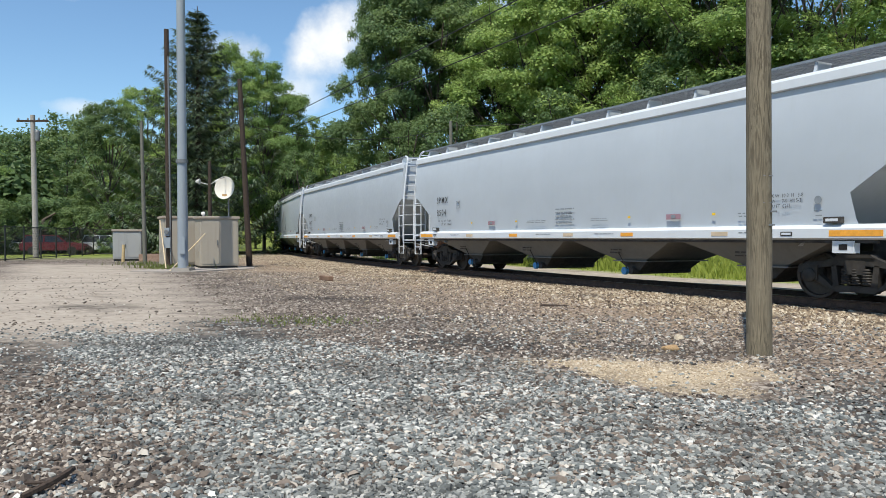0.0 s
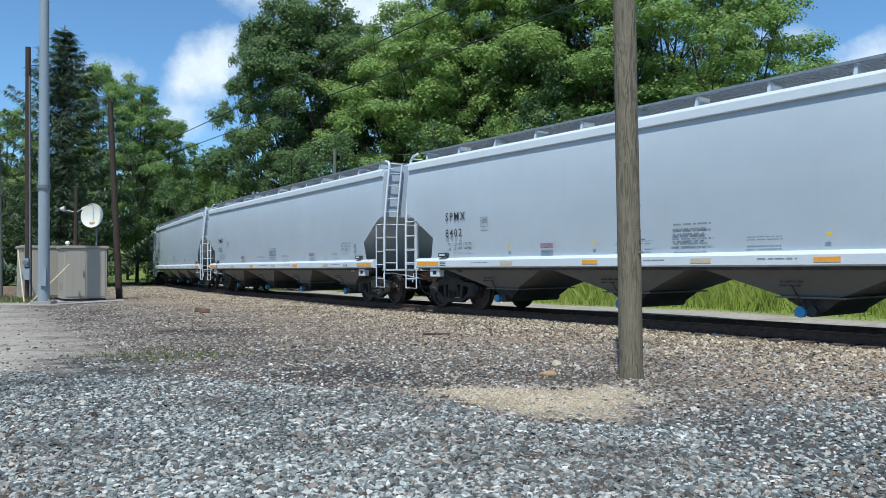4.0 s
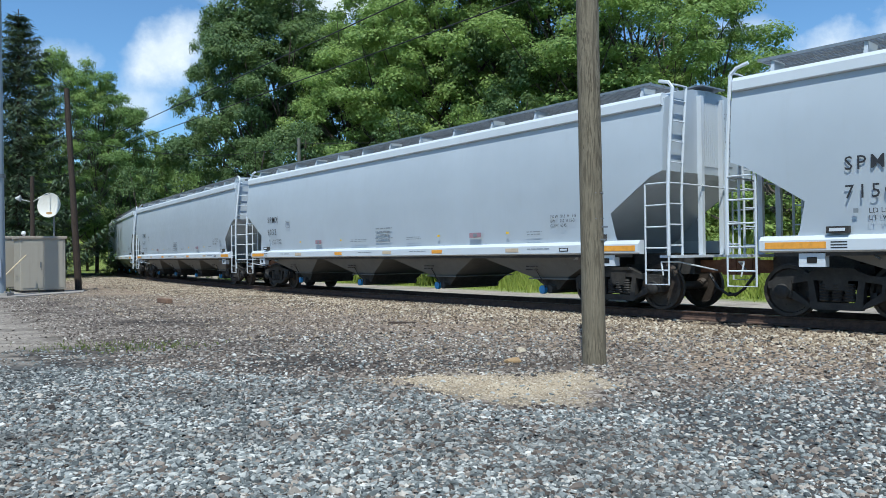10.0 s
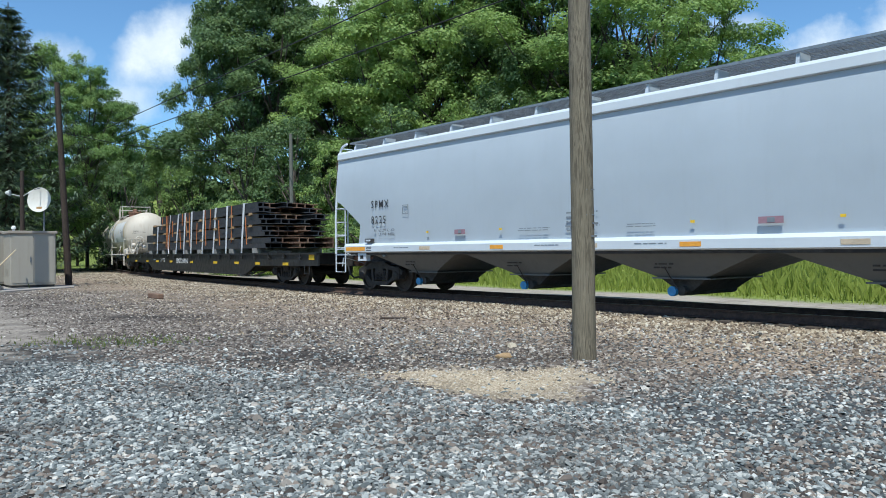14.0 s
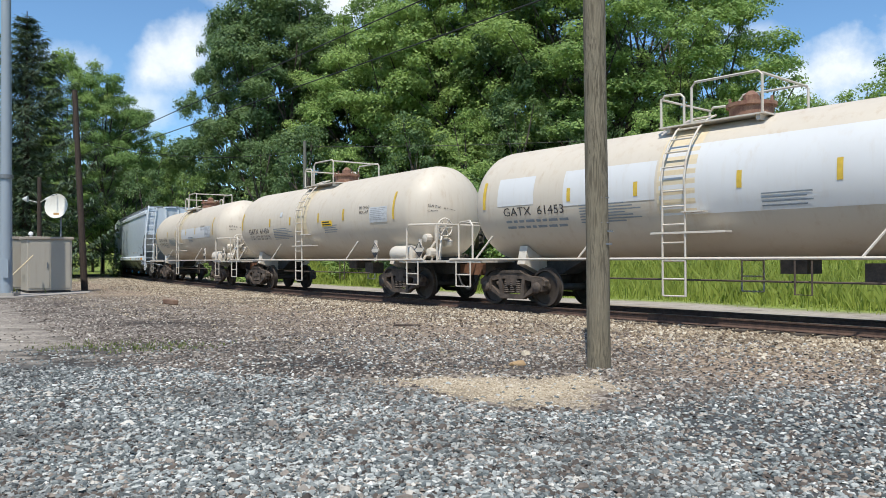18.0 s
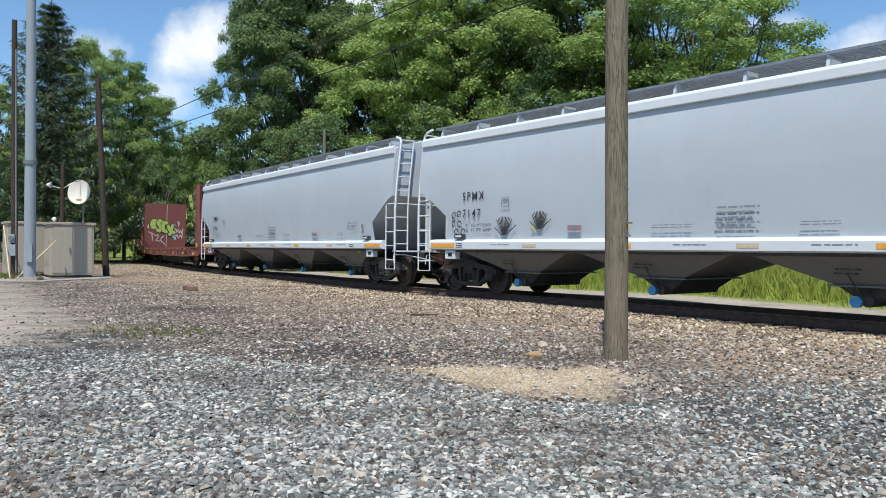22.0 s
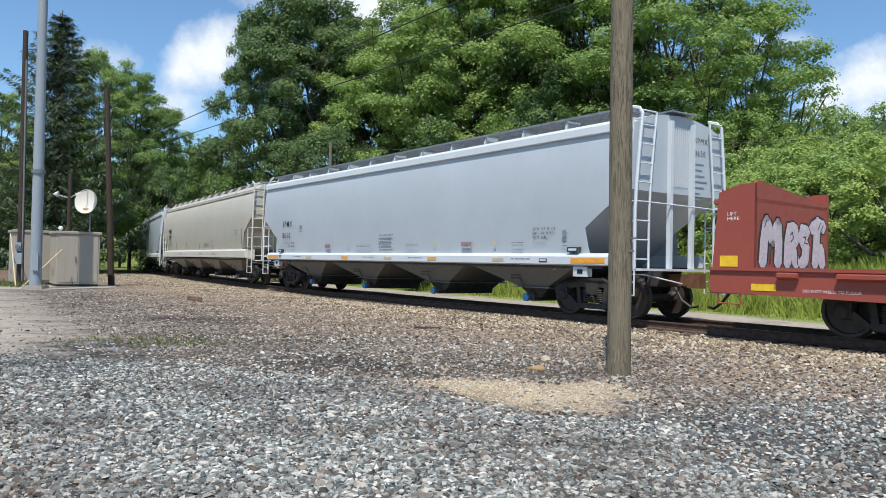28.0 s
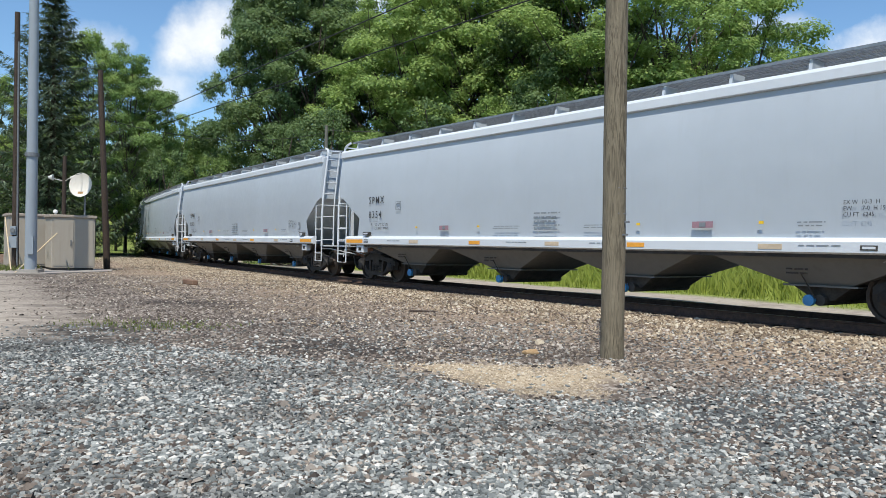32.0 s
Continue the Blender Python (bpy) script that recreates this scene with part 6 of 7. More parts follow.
# -- bulkhead flat cars --
def build_bulkhead_flat(label, tall, paint_mat, half, truck_half, top, depth):
    car = thing("bulkhead_flat_car", label, "flat car", "bulkhead flat cars")
    for side in (-1, 1):
        bm = B()
        prism(bm, [(-half, 1.16), (half, 1.16), (half, 0.70), (half - 2, 0.67), (half - 4.4, 0.62), (-half + 4.4, 0.62), (-half + 2, 0.67), (-half, 0.70)], 1, side * 1.45 - 0.04, side * 1.45 + 0.04)
        box(bm, -half, half, side * 1.45 - 0.08, side * 1.45 + 0.08, 1.11, 1.162)
        part("side_sill", bm, paint_mat, car)
        bm = B()
        prism(bm, [(-half + 4.2, 0.70), (half - 4.2, 0.70), (half - 5.2, 0.24), (-half + 5.2, 0.24)], 1, side * 0.75 - 0.03, side * 0.75 + 0.03)
        part("fish_belly", bm, UNDER, car)
    bm = B()
    box(bm, -half, half, -1.42, 1.42, 1.12, 1.158)
    for k in range(int(half * 2 / 0.3)):
        box(bm, -half + 0.02 + k * 0.3, -half + 0.3 + k * 0.3, -1.36, 1.36, 1.158, 1.175)
    part("deck", bm, rust("worn_deck_planks", (0.10, 0.06, 0.045), (0.2, 0.13, 0.10), 4), car)
    bm = B()
    box(bm, -half, half, -0.3, 0.3, 0.68, 1.1)
    part("centre_sill", bm, UNDER, car)
    for k in range(int(half * 2 / 1.25) - 1):
        x = -half + 1.5 + k * 1.25
        bm = B()
        wide = 0.42 if k % 2 else 0.18
        prism(bm, [(-1.49, 1.10), (-1.59, 1.07), (-1.59, 1.01), (-1.49, 0.96)], 0, x - wide, x + wide)
        part("stake_pocket", bm, paint_mat, car)
    for k in range(7):
        x = -half + 0.82 + k * (2 * half - 2.2) / 6
        plate("reflective_tape", x, x + 0.46, -1.491, 0.76, 0.88, YELLOW, car, "yellow reflective tape")
    bars(-1.0, -1.492, 0.88, 0.6, 3, 0.07, car, flat("faded_white_lettering", (0.45, 0.36, 0.33)), 0.045, seed=int(half * 10))
    bars(4.0, -1.492, 0.84, 0.5, 3, 0.07, car, flat("faded_white_lettering", (0.45, 0.36, 0.33)), 0.045, seed=int(half * 11))
    for end in (-1, 1):
        head = new("bulkhead")
        head.parent = car
        xi, xo = end * (half - depth), end * half
        lean = (0.40 if end < 0 else 0.02) if tall else 0.0
        bm = B()
        if tall:
            # tapering box posts at the sides, sheet between
            prism(bm, [(xi, 1.16), (xi + end * 0.05, 1.16), (xi - end * (lean - 0.05), top), (xi - end * lean, top)], 1, -1.38, 1.38)
        else:
            prism(bm, [(-1.46, 1.16), (-1.46, top - 0.06), (-1.3, top), (1.46, top - 0.30), (1.46, 1.16)], 0, min(xi, xi + end * 0.06), max(xi, xi + end * 0.06))
        part("sheet", bm, paint_mat, head)
        for side in (-1, 1):
            bm = B()
            if tall:
                prism(bm, [(xi, 0.85), (xo, 0.85), (xo - end * 0.05, 1.5), (xo - end * (lean + 0.32), top), (xi - end * (lean - 0.01), top)], 1, side * 1.40 - 0.07, side * 1.40 + 0.07)
                if side < 0:
                    for z in (1.55, 1.9, 2.25):
                        box(bm, min(xi, xo) + 0.15, max(xi, xo) - 0.15, -1.485, -1.465, z, z + 0.03)
            else:
                prism(bm, [(xi, 0.68), (xo, 0.68), (xo - end * 0.16, top - 0.2), (xi + end * 0.25, top - 0.06), (xi, top - 0.06)], 1, side * 1.43 - 0.05, side * 1.43 + 0.05)
            part("side_post", bm, paint_mat, head)
        plate("reflective_tape", min(xi, xo) + 0.2, min(xi, xo) + 0.55, -1.4725 if tall else -1.482, 1.18, 1.38, YELLOW, head, "yellow reflective tape")
        bm = B()
        if tall:
            for y in (-0.32, 0.32):
                prism(bm, [(xi + end * 0.05, 1.1), (xo - end * 0.1, 1.1), (xo - end * (lean + 0.38), top - 0.1), (xi - end * (lean - 0.08), top - 0.1)], 1, y - 0.05, y + 0.05)
            for z in (1.95, 2.75, 3.5):
                f = (z - 1.16) / (top - 1.16)
                a, b = xi - end * (lean * f - 0.06), xo - end * (lean + 0.36) * f
                box(bm, min(a, b), max(a, b), -1.33, 1.33, z - 0.04, z + 0.04)
            box(bm, min(xi - end * (lean - 0.06), xi - end * (lean - 0.3)), max(xi - end * (lean - 0.06), xi - end * (lean - 0.3)), -1.38, 1.38, top - 0.06, top - 0.004)
        else:
            for y in (-0.5, 0.5):
                box(bm, min(xi + end * 0.06, xo), max(xi + end * 0.06, xo), y - 0.04, y + 0.04, 1.16, top - 0.35)
            box(bm, min(xi, xo), max(xi, xo), -1.4, 1.4, top - 0.4, top - 0.33)
        part("ribs", bm, paint_mat, head)
        bm = B()
        lx = xo + end * 0.02
        l2 = (lx - end * (lean + 0.3)) if tall else lx - end * 0.14
        for y in (-1.28, -0.88):
            rod(bm, (lx, y, 1.1), (l2, y, top - 0.12), 0.018, 6)
        n = 8 if tall else 4
        for k in range(n):
            f = (k + 0.5) / n
            xx = lx + (l2 - lx) * f
            rod(bm, (xx, -1.28, 1.1 + (top - 1.22) * f), (xx, -0.88, 1.1 + (top - 1.22) * f), 0.015, 6)
        part("ladder", bm, paint_mat, head)
        bm = B()
        pipe(bm, [(xo - end * 0.15, -1.46, 0.9), (xo - end * 0.15, -1.46, 0.5), (xo - end * 0.6, -1.46, 0.5), (xo - end * 0.6, -1.46, 0.9)], 0.018)
        part("sill_step", bm, paint_mat, head)
        bm = B()
        box(bm, min(xo, xo - end * 0.3), max(xo, xo - end * 0.3), -1.45, 1.45, 0.78, 1.15)
        part("end_sill", bm, paint_mat, car)
    couplers(car, 11.1)
    for x in (-truck_half, truck_half):
        build_truck(car, x, TRUCK)
    return car


def make_train():
    blue_grey = ("pale blue-grey covered hopper car with black stencilled lettering", "covered hoppers in the train")
    numbers = iter(["8504", "9487", "8402", "7329", "7929", "7150", "9032", "6949", "8225", "7147", "8246", "8650", "8354", "8306", "7418", "9215", "6841"])
    first = build_hopper(*blue_grey, GREY, GREY_TRIM, False)
    order = "hhhhhhhhhftttghbBhchhhhh"
    made, k_tank = 0, 0
    bare = None
    cars = []
    for kind in order:
        if kind in "hg":
            car = first if made == 0 else copy_thing(first, Matrix.Identity(4))
            cars.append((kind, car, 20.6, 8.1))
            made += 1
        elif kind == "c":
            cars.append((kind, build_hopper("warm-grey round-sided covered hopper car with bold black lettering", blue_grey[1], BEIGE, BEIGE_TRIM, True), 21.4, 8.4))
        elif kind == "f":
            cars.append((kind, build_beam_flat(), 28.6, 10.3))
        elif kind == "t":
            if k_tank == 0:
                bare = build_tank("weathered white tank car with yellow stripes and rust stains")
                cars.append((kind, bare, 15.47, 5.35))
            else:
                cars.append((kind, copy_thing(bare, Matrix.Identity(4)), 15.47, 5.35))
            k_tank += 1
        elif kind == "b":
            car = build_bulkhead_flat("empty oxide-red flat car with tall painted-over bulkheads", True, OXIDE, 10.5, 7.5, 4.45, 0.75)
            cars.append((kind, car, 21.4, 7.5))
        else:
            car = build_bulkhead_flat("empty bright-red flat car with low painted-over bulkheads", False, OXIDE_BRIGHT, 10.45, 7.35, 2.75, 0.85)
            cars.append((kind, car, 23.0, 7.35))
    tanks = iter((("61453", [(-0.9, 4.95, -22, 37), (-3.4, -1.0, -8, 25), (-5.5, -4.3, -4, 24)]), ("61450", []), ("61456", [(-0.2, 5.0, -12, 9)])))
    limits = iter([("%d" % (221000 + 100 * (i * 7 % 9)), "%d" % (64500 + 100 * (i * 5 % 8))) for i in range(20)])
    for kind, car, length, half in cars:
        if kind in "hg":
            hopper_marks(car, next(numbers), next(limits))
        if kind == "t":
            number, fresh = next(tanks)
            tank_marks(car, number, fresh)
        if kind == "c":
            letters("SPMX", -7.97, -1.634, 2.64, 0.36, car, INK, 0.92, 0.012, "reporting_mark", width=0.88)
            letters("12091", -7.97, -1.634, 2.27, 0.36, car, INK, 0.92, 0.012, "car_number", width=0.86)
            letters("LD LMT  219300\nLT  WT    66700\nCU FT      6241", -7.95, -1.628, 2.04, 0.125, car, INK, 0.9, 0.0, "load_limit", width=0.88)
        if kind == "g":
            g = flat("black_spray_paint", (0.03, 0.03, 0.03))
            side = pose(0, -1.612, 0, 0, 0, -90)
            for x0, z0, k in ((-6.15, 1.72, 1.0), (-4.95, 1.84, 0.9)):
                for q in range(11):                                # a hatched fan shape and its tail
                    a = -0.9 + q * 0.18
                    ribbon("painted_scrawl", car, side, [((x0 + 0.05 * a), z0 - 0.20 * k), ((x0 + 0.30 * k * a), z0 + 0.24 * k * math.cos(a * 0.9))], 0.012, g, 0.004)
                ribbon("painted_scrawl", car, side, [((x0 - 0.34 * k), z0 - 0.02), ((x0 - 0.1), z0 - 0.2 * k), ((x0 + 0.1), z0 - 0.18 * k), ((x0 + 0.42 * k), z0 + 0.03)], 0.012, g, 0.004)
            rnd = random.Random(9)
            for x0, z0 in ((-8.1, 2.05), (-7.9, 2.1), (-8.12, 1.85), (-7.88, 1.82), (-8.0, 1.62), (-7.72, 1.60)):
                ring = [((x0 + 0.09 * math.cos(q) * rnd.uniform(0.6, 1.1)), z0 + 0.10 * math.sin(q) * rnd.uniform(0.6, 1.1)) for q in range(6)]
                ribbon("painted_scrawl", car, side, ring, 0.014, g, 0.004)
        if kind == "b":
            letters("NOKL  725088", -6.7, -1.494, 0.72, 0.2, car, flat("faded_white_lettering", (0.45, 0.36, 0.33)), 0.95, 0.0, "reporting_mark")
            x = -10.5 + 0.75 - 0.0
            wall = pose(x + 0.004, 0, 1.16, 0, 6.93, 0)
            lime, white = flat("lime_spray_paint", (0.42, 0.55, 0.14)), flat("white_spray_paint", (0.55, 0.52, 0.52))
            cyan = flat("cyan_spray_paint", (0.25, 0.52, 0.60))
            fat = ([(-0.72, 2.0), (-0.9, 2.0), (-1.0, 1.75), (-0.92, 1.5), (-0.74, 1.48)], [(-0.95, 1.75), (-0.78, 1.75)], [(-0.28, 1.97), (-0.45, 2.02), (-0.55, 1.85), (-0.38, 1.6), (-0.3, 1.4), (-0.45, 1.22), (-0.6, 1.3)],
                   [(0.08, 1.85), (-0.1, 1.9), (-0.2, 1.6), (-0.14, 1.25), (0.08, 1.18)], [(0.2, 1.6), (0.28, 1.35), (0.42, 1.3)], [(0.5, 1.65), (0.42, 1.3), (0.38, 1.05), (0.3, 0.98)], [(0.42, 1.2), (0.62, 1.12)])
            for k, word in enumerate((fat[:2], fat[2:3], fat[3:4], fat[4:])):
                over = wall @ pose(0.009 * k, 0, 0)
                for path in word:
                    ribbon("painted_outline", car, over, path, 0.178, g, 0.004)
                for path in word:
                    ribbon("painted_letter", car, over, path, 0.138, lime, 0.008)
            for path in ([(0.5, 0.95), (0.75, 0.6)], [(0.56, 1.5), (0.66, 1.7)], [(0.55, 0.95), (0.72, 0.92)]):
                ribbon("painted_stroke", car, wall, path, 0.07, cyan, 0.003)
            for path in ([(-1.2, 1.15), (-0.8, 0.95)], [(-0.98, 1.05), (-0.9, 0.5)], [(-0.72, 0.85), (-0.55, 0.95), (-0.48, 0.8), (-0.68, 0.5), (-0.4, 0.45)], [(-0.12, 0.85), (-0.3, 0.7), (-0.33, 0.5), (-0.2, 0.4), (0.0, 0.2)],
                         [(0.9, 2.0), (0.95, 1.6), (1.0, 1.9)], [(0.65, 1.6), (0.7, 1.2)], [(0.75, 1.45), (0.85, 1.1), (0.95, 1.4), (1.02, 1.05), (1.12, 1.35), (1.2, 1.0), (1.27, 1.45), (1.22, 0.8)], [(0.75, 0.75), (0.85, 1.0), (0.95, 0.7), (1.1, 0.95), (1.2, 0.7)], [(-1.25, 1.7), (-1.2, 1.4), (-1.3, 1.55)]):
                ribbon("painted_stroke", car, wall, path, 0.034, white, 0.005)
            ribbon("white_stripe", car, wall, [(0.08, 0.03), (0.08, 1.6), (0.08, 3.24)], 0.022, white, 0.003)
        if kind == "B":
            letters("ALY  91760", -6.92, -1.494, 0.75, 0.28, car, WHITE_INK, 0.95, 0.01, "reporting_mark", width=1.75)
            letters("DO NOT WELD TO FLOOR", -8.71, -1.494, 0.76, 0.075, car, WHITE_INK, 1.0, width=0.95)
            letters("LIFT\nHERE", -10.12, -1.484, 2.12, 0.09, car, WHITE_INK, 1.0, width=0.24)
            x = -10.45 + 0.85
            wall, pink = pose(x + 0.004, 0, 1.16) @ Matrix.Diagonal((1, 1, 0.86, 1)), flat("pale_pink_spray_paint", (0.58, 0.50, 0.55))
            fat = ([(-1.16, 0.14), (-1.12, 0.6), (-1.04, 0.98)], [(-1.04, 0.98), (-0.92, 0.78), (-0.80, 0.62)], [(-0.80, 0.62), (-0.70, 0.80), (-0.62, 0.94)], [(-0.62, 0.94), (-0.58, 0.55), (-0.60, 0.14)],
                   [(-0.24, 0.14), (-0.22, 0.6), (-0.14, 0.92), (0.02, 0.88), (0.06, 0.66), (-0.08, 0.52)], [(-0.08, 0.5), (0.10, 0.14)],
                   [(0.52, 0.84), (0.38, 0.90), (0.34, 0.68), (0.50, 0.48), (0.46, 0.20), (0.34, 0.14)], [(0.90, 0.14), (0.94, 0.6), (0.98, 1.06)], [(0.78, 0.96), (1.0, 1.06), (1.22, 1.0)], [(1.2, 0.14), (1.14, 0.45)])
            for k, path in enumerate(fat):
                ribbon("painted_outline", car, wall, path, 0.20, g, 0.004)
                ribbon("painted_letter", car, wall, path, 0.165, pink, 0.008)
            for path in ([(-1.12, 0.88), (-1.05, 1.02)], [(-0.16, 0.74), (-0.06, 0.82), (-0.02, 0.68), (-0.12, 0.6)], [(0.36, 0.72), (0.5, 0.74), (0.42, 0.6), (0.56, 0.58)], [(1.0, 0.92), (1.1, 1.08)], [(1.12, 0.9), (1.22, 1.04)], [(-0.9, 0.1), (-0.88, 0.42), (-0.84, 0.5)], [(0.16, 0.1), (0.14, 0.4)]):
                ribbon("painted_stroke", car, wall, path, 0.018, g, 0.012)
        add_car(car, length, half, trucks_of(car))


make_train()

# ---- trees, shrubs and grass ----
def leaf_material(name, dark, light, clear=0.3):
    g = Graph(name)
    a = g.mix(g.island(), dark, light)
    tone = g.random()
    a = g.mix(g.math("MULTIPLY", tone, 0.55), a, tuple(v * k for v, k in zip(light, (1.2, 1.05, 0.9))))
    g.color(a)
    g.rough(0.55, 0, 0.28)
    tr = g.t.nodes.new("ShaderNodeBsdfTranslucent")
    g.link(g.mix(0.5, a, (0.20, 0.30, 0.08)), tr.inputs[0])
    mx = g.t.nodes.new("ShaderNodeMixShader")
    mx.inputs[0].default_value = clear
    out = g.t.nodes["Material Output"]
    g.link(g.b.outputs[0], mx.inputs[1])
    g.link(tr.outputs[0], mx.inputs[2])
    g.link(mx.outputs[0], out.inputs[0])
    return g.m


LEAF = leaf_material("broad_leaves", (0.118, 0.206, 0.074), (0.32, 0.47, 0.160), 0.47)
LEAF_DARK = leaf_material("dark_leaves", (0.055, 0.104, 0.048), (0.155, 0.245, 0.105), 0.36)
LEAF_YELLOW = leaf_material("yellow_green_leaves", (0.170, 0.270, 0.085), (0.42, 0.56, 0.180), 0.45)
NEEDLE = leaf_material("spruce_needles", (0.048, 0.078, 0.052), (0.135, 0.185, 0.115), 0.15)
GRASS = leaf_material("tall_grass_blades", (0.17, 0.24, 0.045), (0.36, 0.45, 0.11), 0.4)
BARK = rust("grey_brown_bark", (0.05, 0.04, 0.032), (0.13, 0.105, 0.085), 3.0)


def leaf_mesh(name, lobes, per, size, seed, flat_up=0.4, deep=0.85):
    """Leaf sprays on the skin of many lobes: uneven, with gaps."""
    rnd = np.random.RandomState(seed)
    cs, rs, ns = [], [], []
    for (cx, cy, cz, r) in lobes:
        n = int(per * r * r)
        d = rnd.normal(0, 1, (n, 3))
        d /= np.linalg.norm(d, axis=1)[:, None]
        d[:, 2] = np.where(d[:, 2] < -0.25, -d[:, 2] * 0.7, d[:, 2])
        rad = r * (0.62 + 0.48 * rnd.rand(n) ** 0.8)
        cs.append(np.array((cx, cy, cz)) + d * rad[:, None] * np.array((1, 1, deep)))
        ns.append(d)
    c, d = np.concatenate(cs), np.concatenate(ns)
    # sprays: four leaves round each point
    k = 4
    c = np.repeat(c, k, 0) + rnd.normal(0, size * 1.3, (len(c) * k, 3))
    d = np.repeat(d, k, 0) + rnd.normal(0, 0.48, (len(d) * k, 3)) + np.array((0, 0, flat_up))
    d /= np.linalg.norm(d, axis=1)[:, None]
    ref = rnd.normal(0, 1, d.shape)
    u = np.cross(d, ref)
    u /= np.linalg.norm(u, axis=1)[:, None]
    w = np.cross(d, u)
    sz = size * rnd.uniform(0.6, 1.3, len(c))[:, None]
    v = np.stack([c - u * sz, c + u * sz * 0.35 - w * sz * 0.75, c + u * sz * 0.55 + w * sz * 0.75], 1).reshape(-1, 3)
    n = len(c)
    me = bpy.data.meshes.new(name)
    me.vertices.add(n * 3)
    me.vertices.foreach_set("co", v.astype(np.float32).ravel())
    me.loops.add(n * 3)
    me.loops.foreach_set("vertex_index", np.arange(n * 3, dtype=np.int32))
    me.polygons.add(n)
    me.polygons.foreach_set("loop_start", np.arange(0, n * 3, 3, dtype=np.int32))
    me.update()
    me.validate()
    return me


def limbs_mesh(lobes, height, seed, spread=1.0):
    rnd = random.Random(seed)
    bm = B()
    top = height * 0.72
    pts = [Vector((rnd.uniform(-0.15, 0.15) * k, rnd.uniform(-0.15, 0.15) * k, top * k / 6)) for k in range(7)]
    for k in range(6):
        rod(bm, pts[k], pts[k + 1], 0.30 * (1 - k / 7.5), 9, 0.30 * (1 - (k + 1) / 7.5))
    for (x, y, z, r) in lobes[::3]:
        k = min(5, max(1, int(6 * (z * 0.62) / top)))
        a = pts[k]
        b = Vector((x, y, z))
        mid = a.lerp(b, 0.5) + Vector((0, 0, -0.4))
        rod(bm, a, mid, 0.11, 5, 0.075)
        rod(bm, mid, b, 0.075, 4, 0.03)
    return mesh_of("trunk", bm, BARK, True)


KINDS = {}


def tree_kind(key, height, width, n, per, size, seed, low=0.25, up=0.5, mat=None, deep=0.78):
    rnd = random.Random(seed)
    lobes = []
    for k in range(n):
        f = low + (1 - low) * (k + rnd.random()) / n
        env = width * (0.35 + 0.9 * math.sin(math.pi * min(1.0, (f - low) / (1 - low) * 0.78 + 0.18)))
        a = k * 2.4 + rnd.uniform(-0.5, 0.5)
        rr = env * rnd.uniform(0.25, 1.0) ** 0.6
        r = width * rnd.uniform(0.11, 0.25)
        lobes.append((rr * math.cos(a), rr * math.sin(a), height * f - r * 0.6, r))
    KINDS[key] = (leaf_mesh("crown", lobes, per, size, seed, up, deep), limbs_mesh(lobes, height, seed))
    KINDS[key][0].materials.append(mat)


tree_kind("broad", 26, 6.9, 105, 90, 0.15, 1, 0.16, mat=LEAF, deep=0.66)
tree_kind("broad2", 26, 6.4, 100, 96, 0.15, 2, 0.2, mat=LEAF, deep=0.66)
tree_kind("dark", 26, 6.7, 120, 92, 0.15, 3, 0.08, mat=LEAF_DARK, deep=0.7)
tree_kind("yellow", 26, 6.4, 105, 96, 0.14, 4, 0.12, 0.6, mat=LEAF_YELLOW, deep=0.62)
tree_kind("locust", 26, 7.5, 74, 60, 0.14, 5, 0.3, 0.7, mat=LEAF, deep=0.45)
tree_kind("far", 26, 7.0, 60, 26, 0.30, 9, 0.1, mat=LEAF_DARK)
for key, mat, seed in (("broad", LEAF, 21), ("broad2", LEAF, 22), ("dark", LEAF_DARK, 23), ("yellow", LEAF_YELLOW, 24)):
    tree_kind("low_" + key, 12, 3.6, 58, 92, 0.125, seed, 0.03, 0.5, mat=mat, deep=0.7)
tree_kind("bush", 4, 2.0, 42, 560, 0.062, 6, 0.02, mat=LEAF_YELLOW)
tree_kind("bush3", 4, 2.2, 42, 480, 0.065, 8, 0.02, mat=LEAF_DARK)
tree_kind("bush2", 4, 2.2, 42, 480, 0.065, 7, 0.02, mat=LEAF)


def plant(kind, x, y, height, wide=1.0, turn=0, label="", name="tree"):
    if name == "tree" and height < 14 and "low_" + kind in KINDS:
        kind = "low_" + kind
    base = 12.0 if kind.startswith("low") else 4.0 if kind.startswith("bush") else 26.0
    t = thing(name, label, "tree" if name == "tree" else "shrub", "trees behind the track" if name == "tree" else "shrubs behind the track")
    s = height / base
    t.matrix_basis = pose(x, y, rise(x, y) - 0.15, 0, 0, turn) @ Matrix.Diagonal((s * wide, s * wide, s, 1))
    crown, trunk = KINDS[kind]
    part("trunk", trunk, None, t)
    tagged(part("crown", crown, None, t), kind="stuff")
    return t


def polar(px, dist):
    """A bearing along the wood's edge: px in thousandths across the view."""
    a = math.radians(px)
    return dist * math.sin(a), dist * math.cos(a)


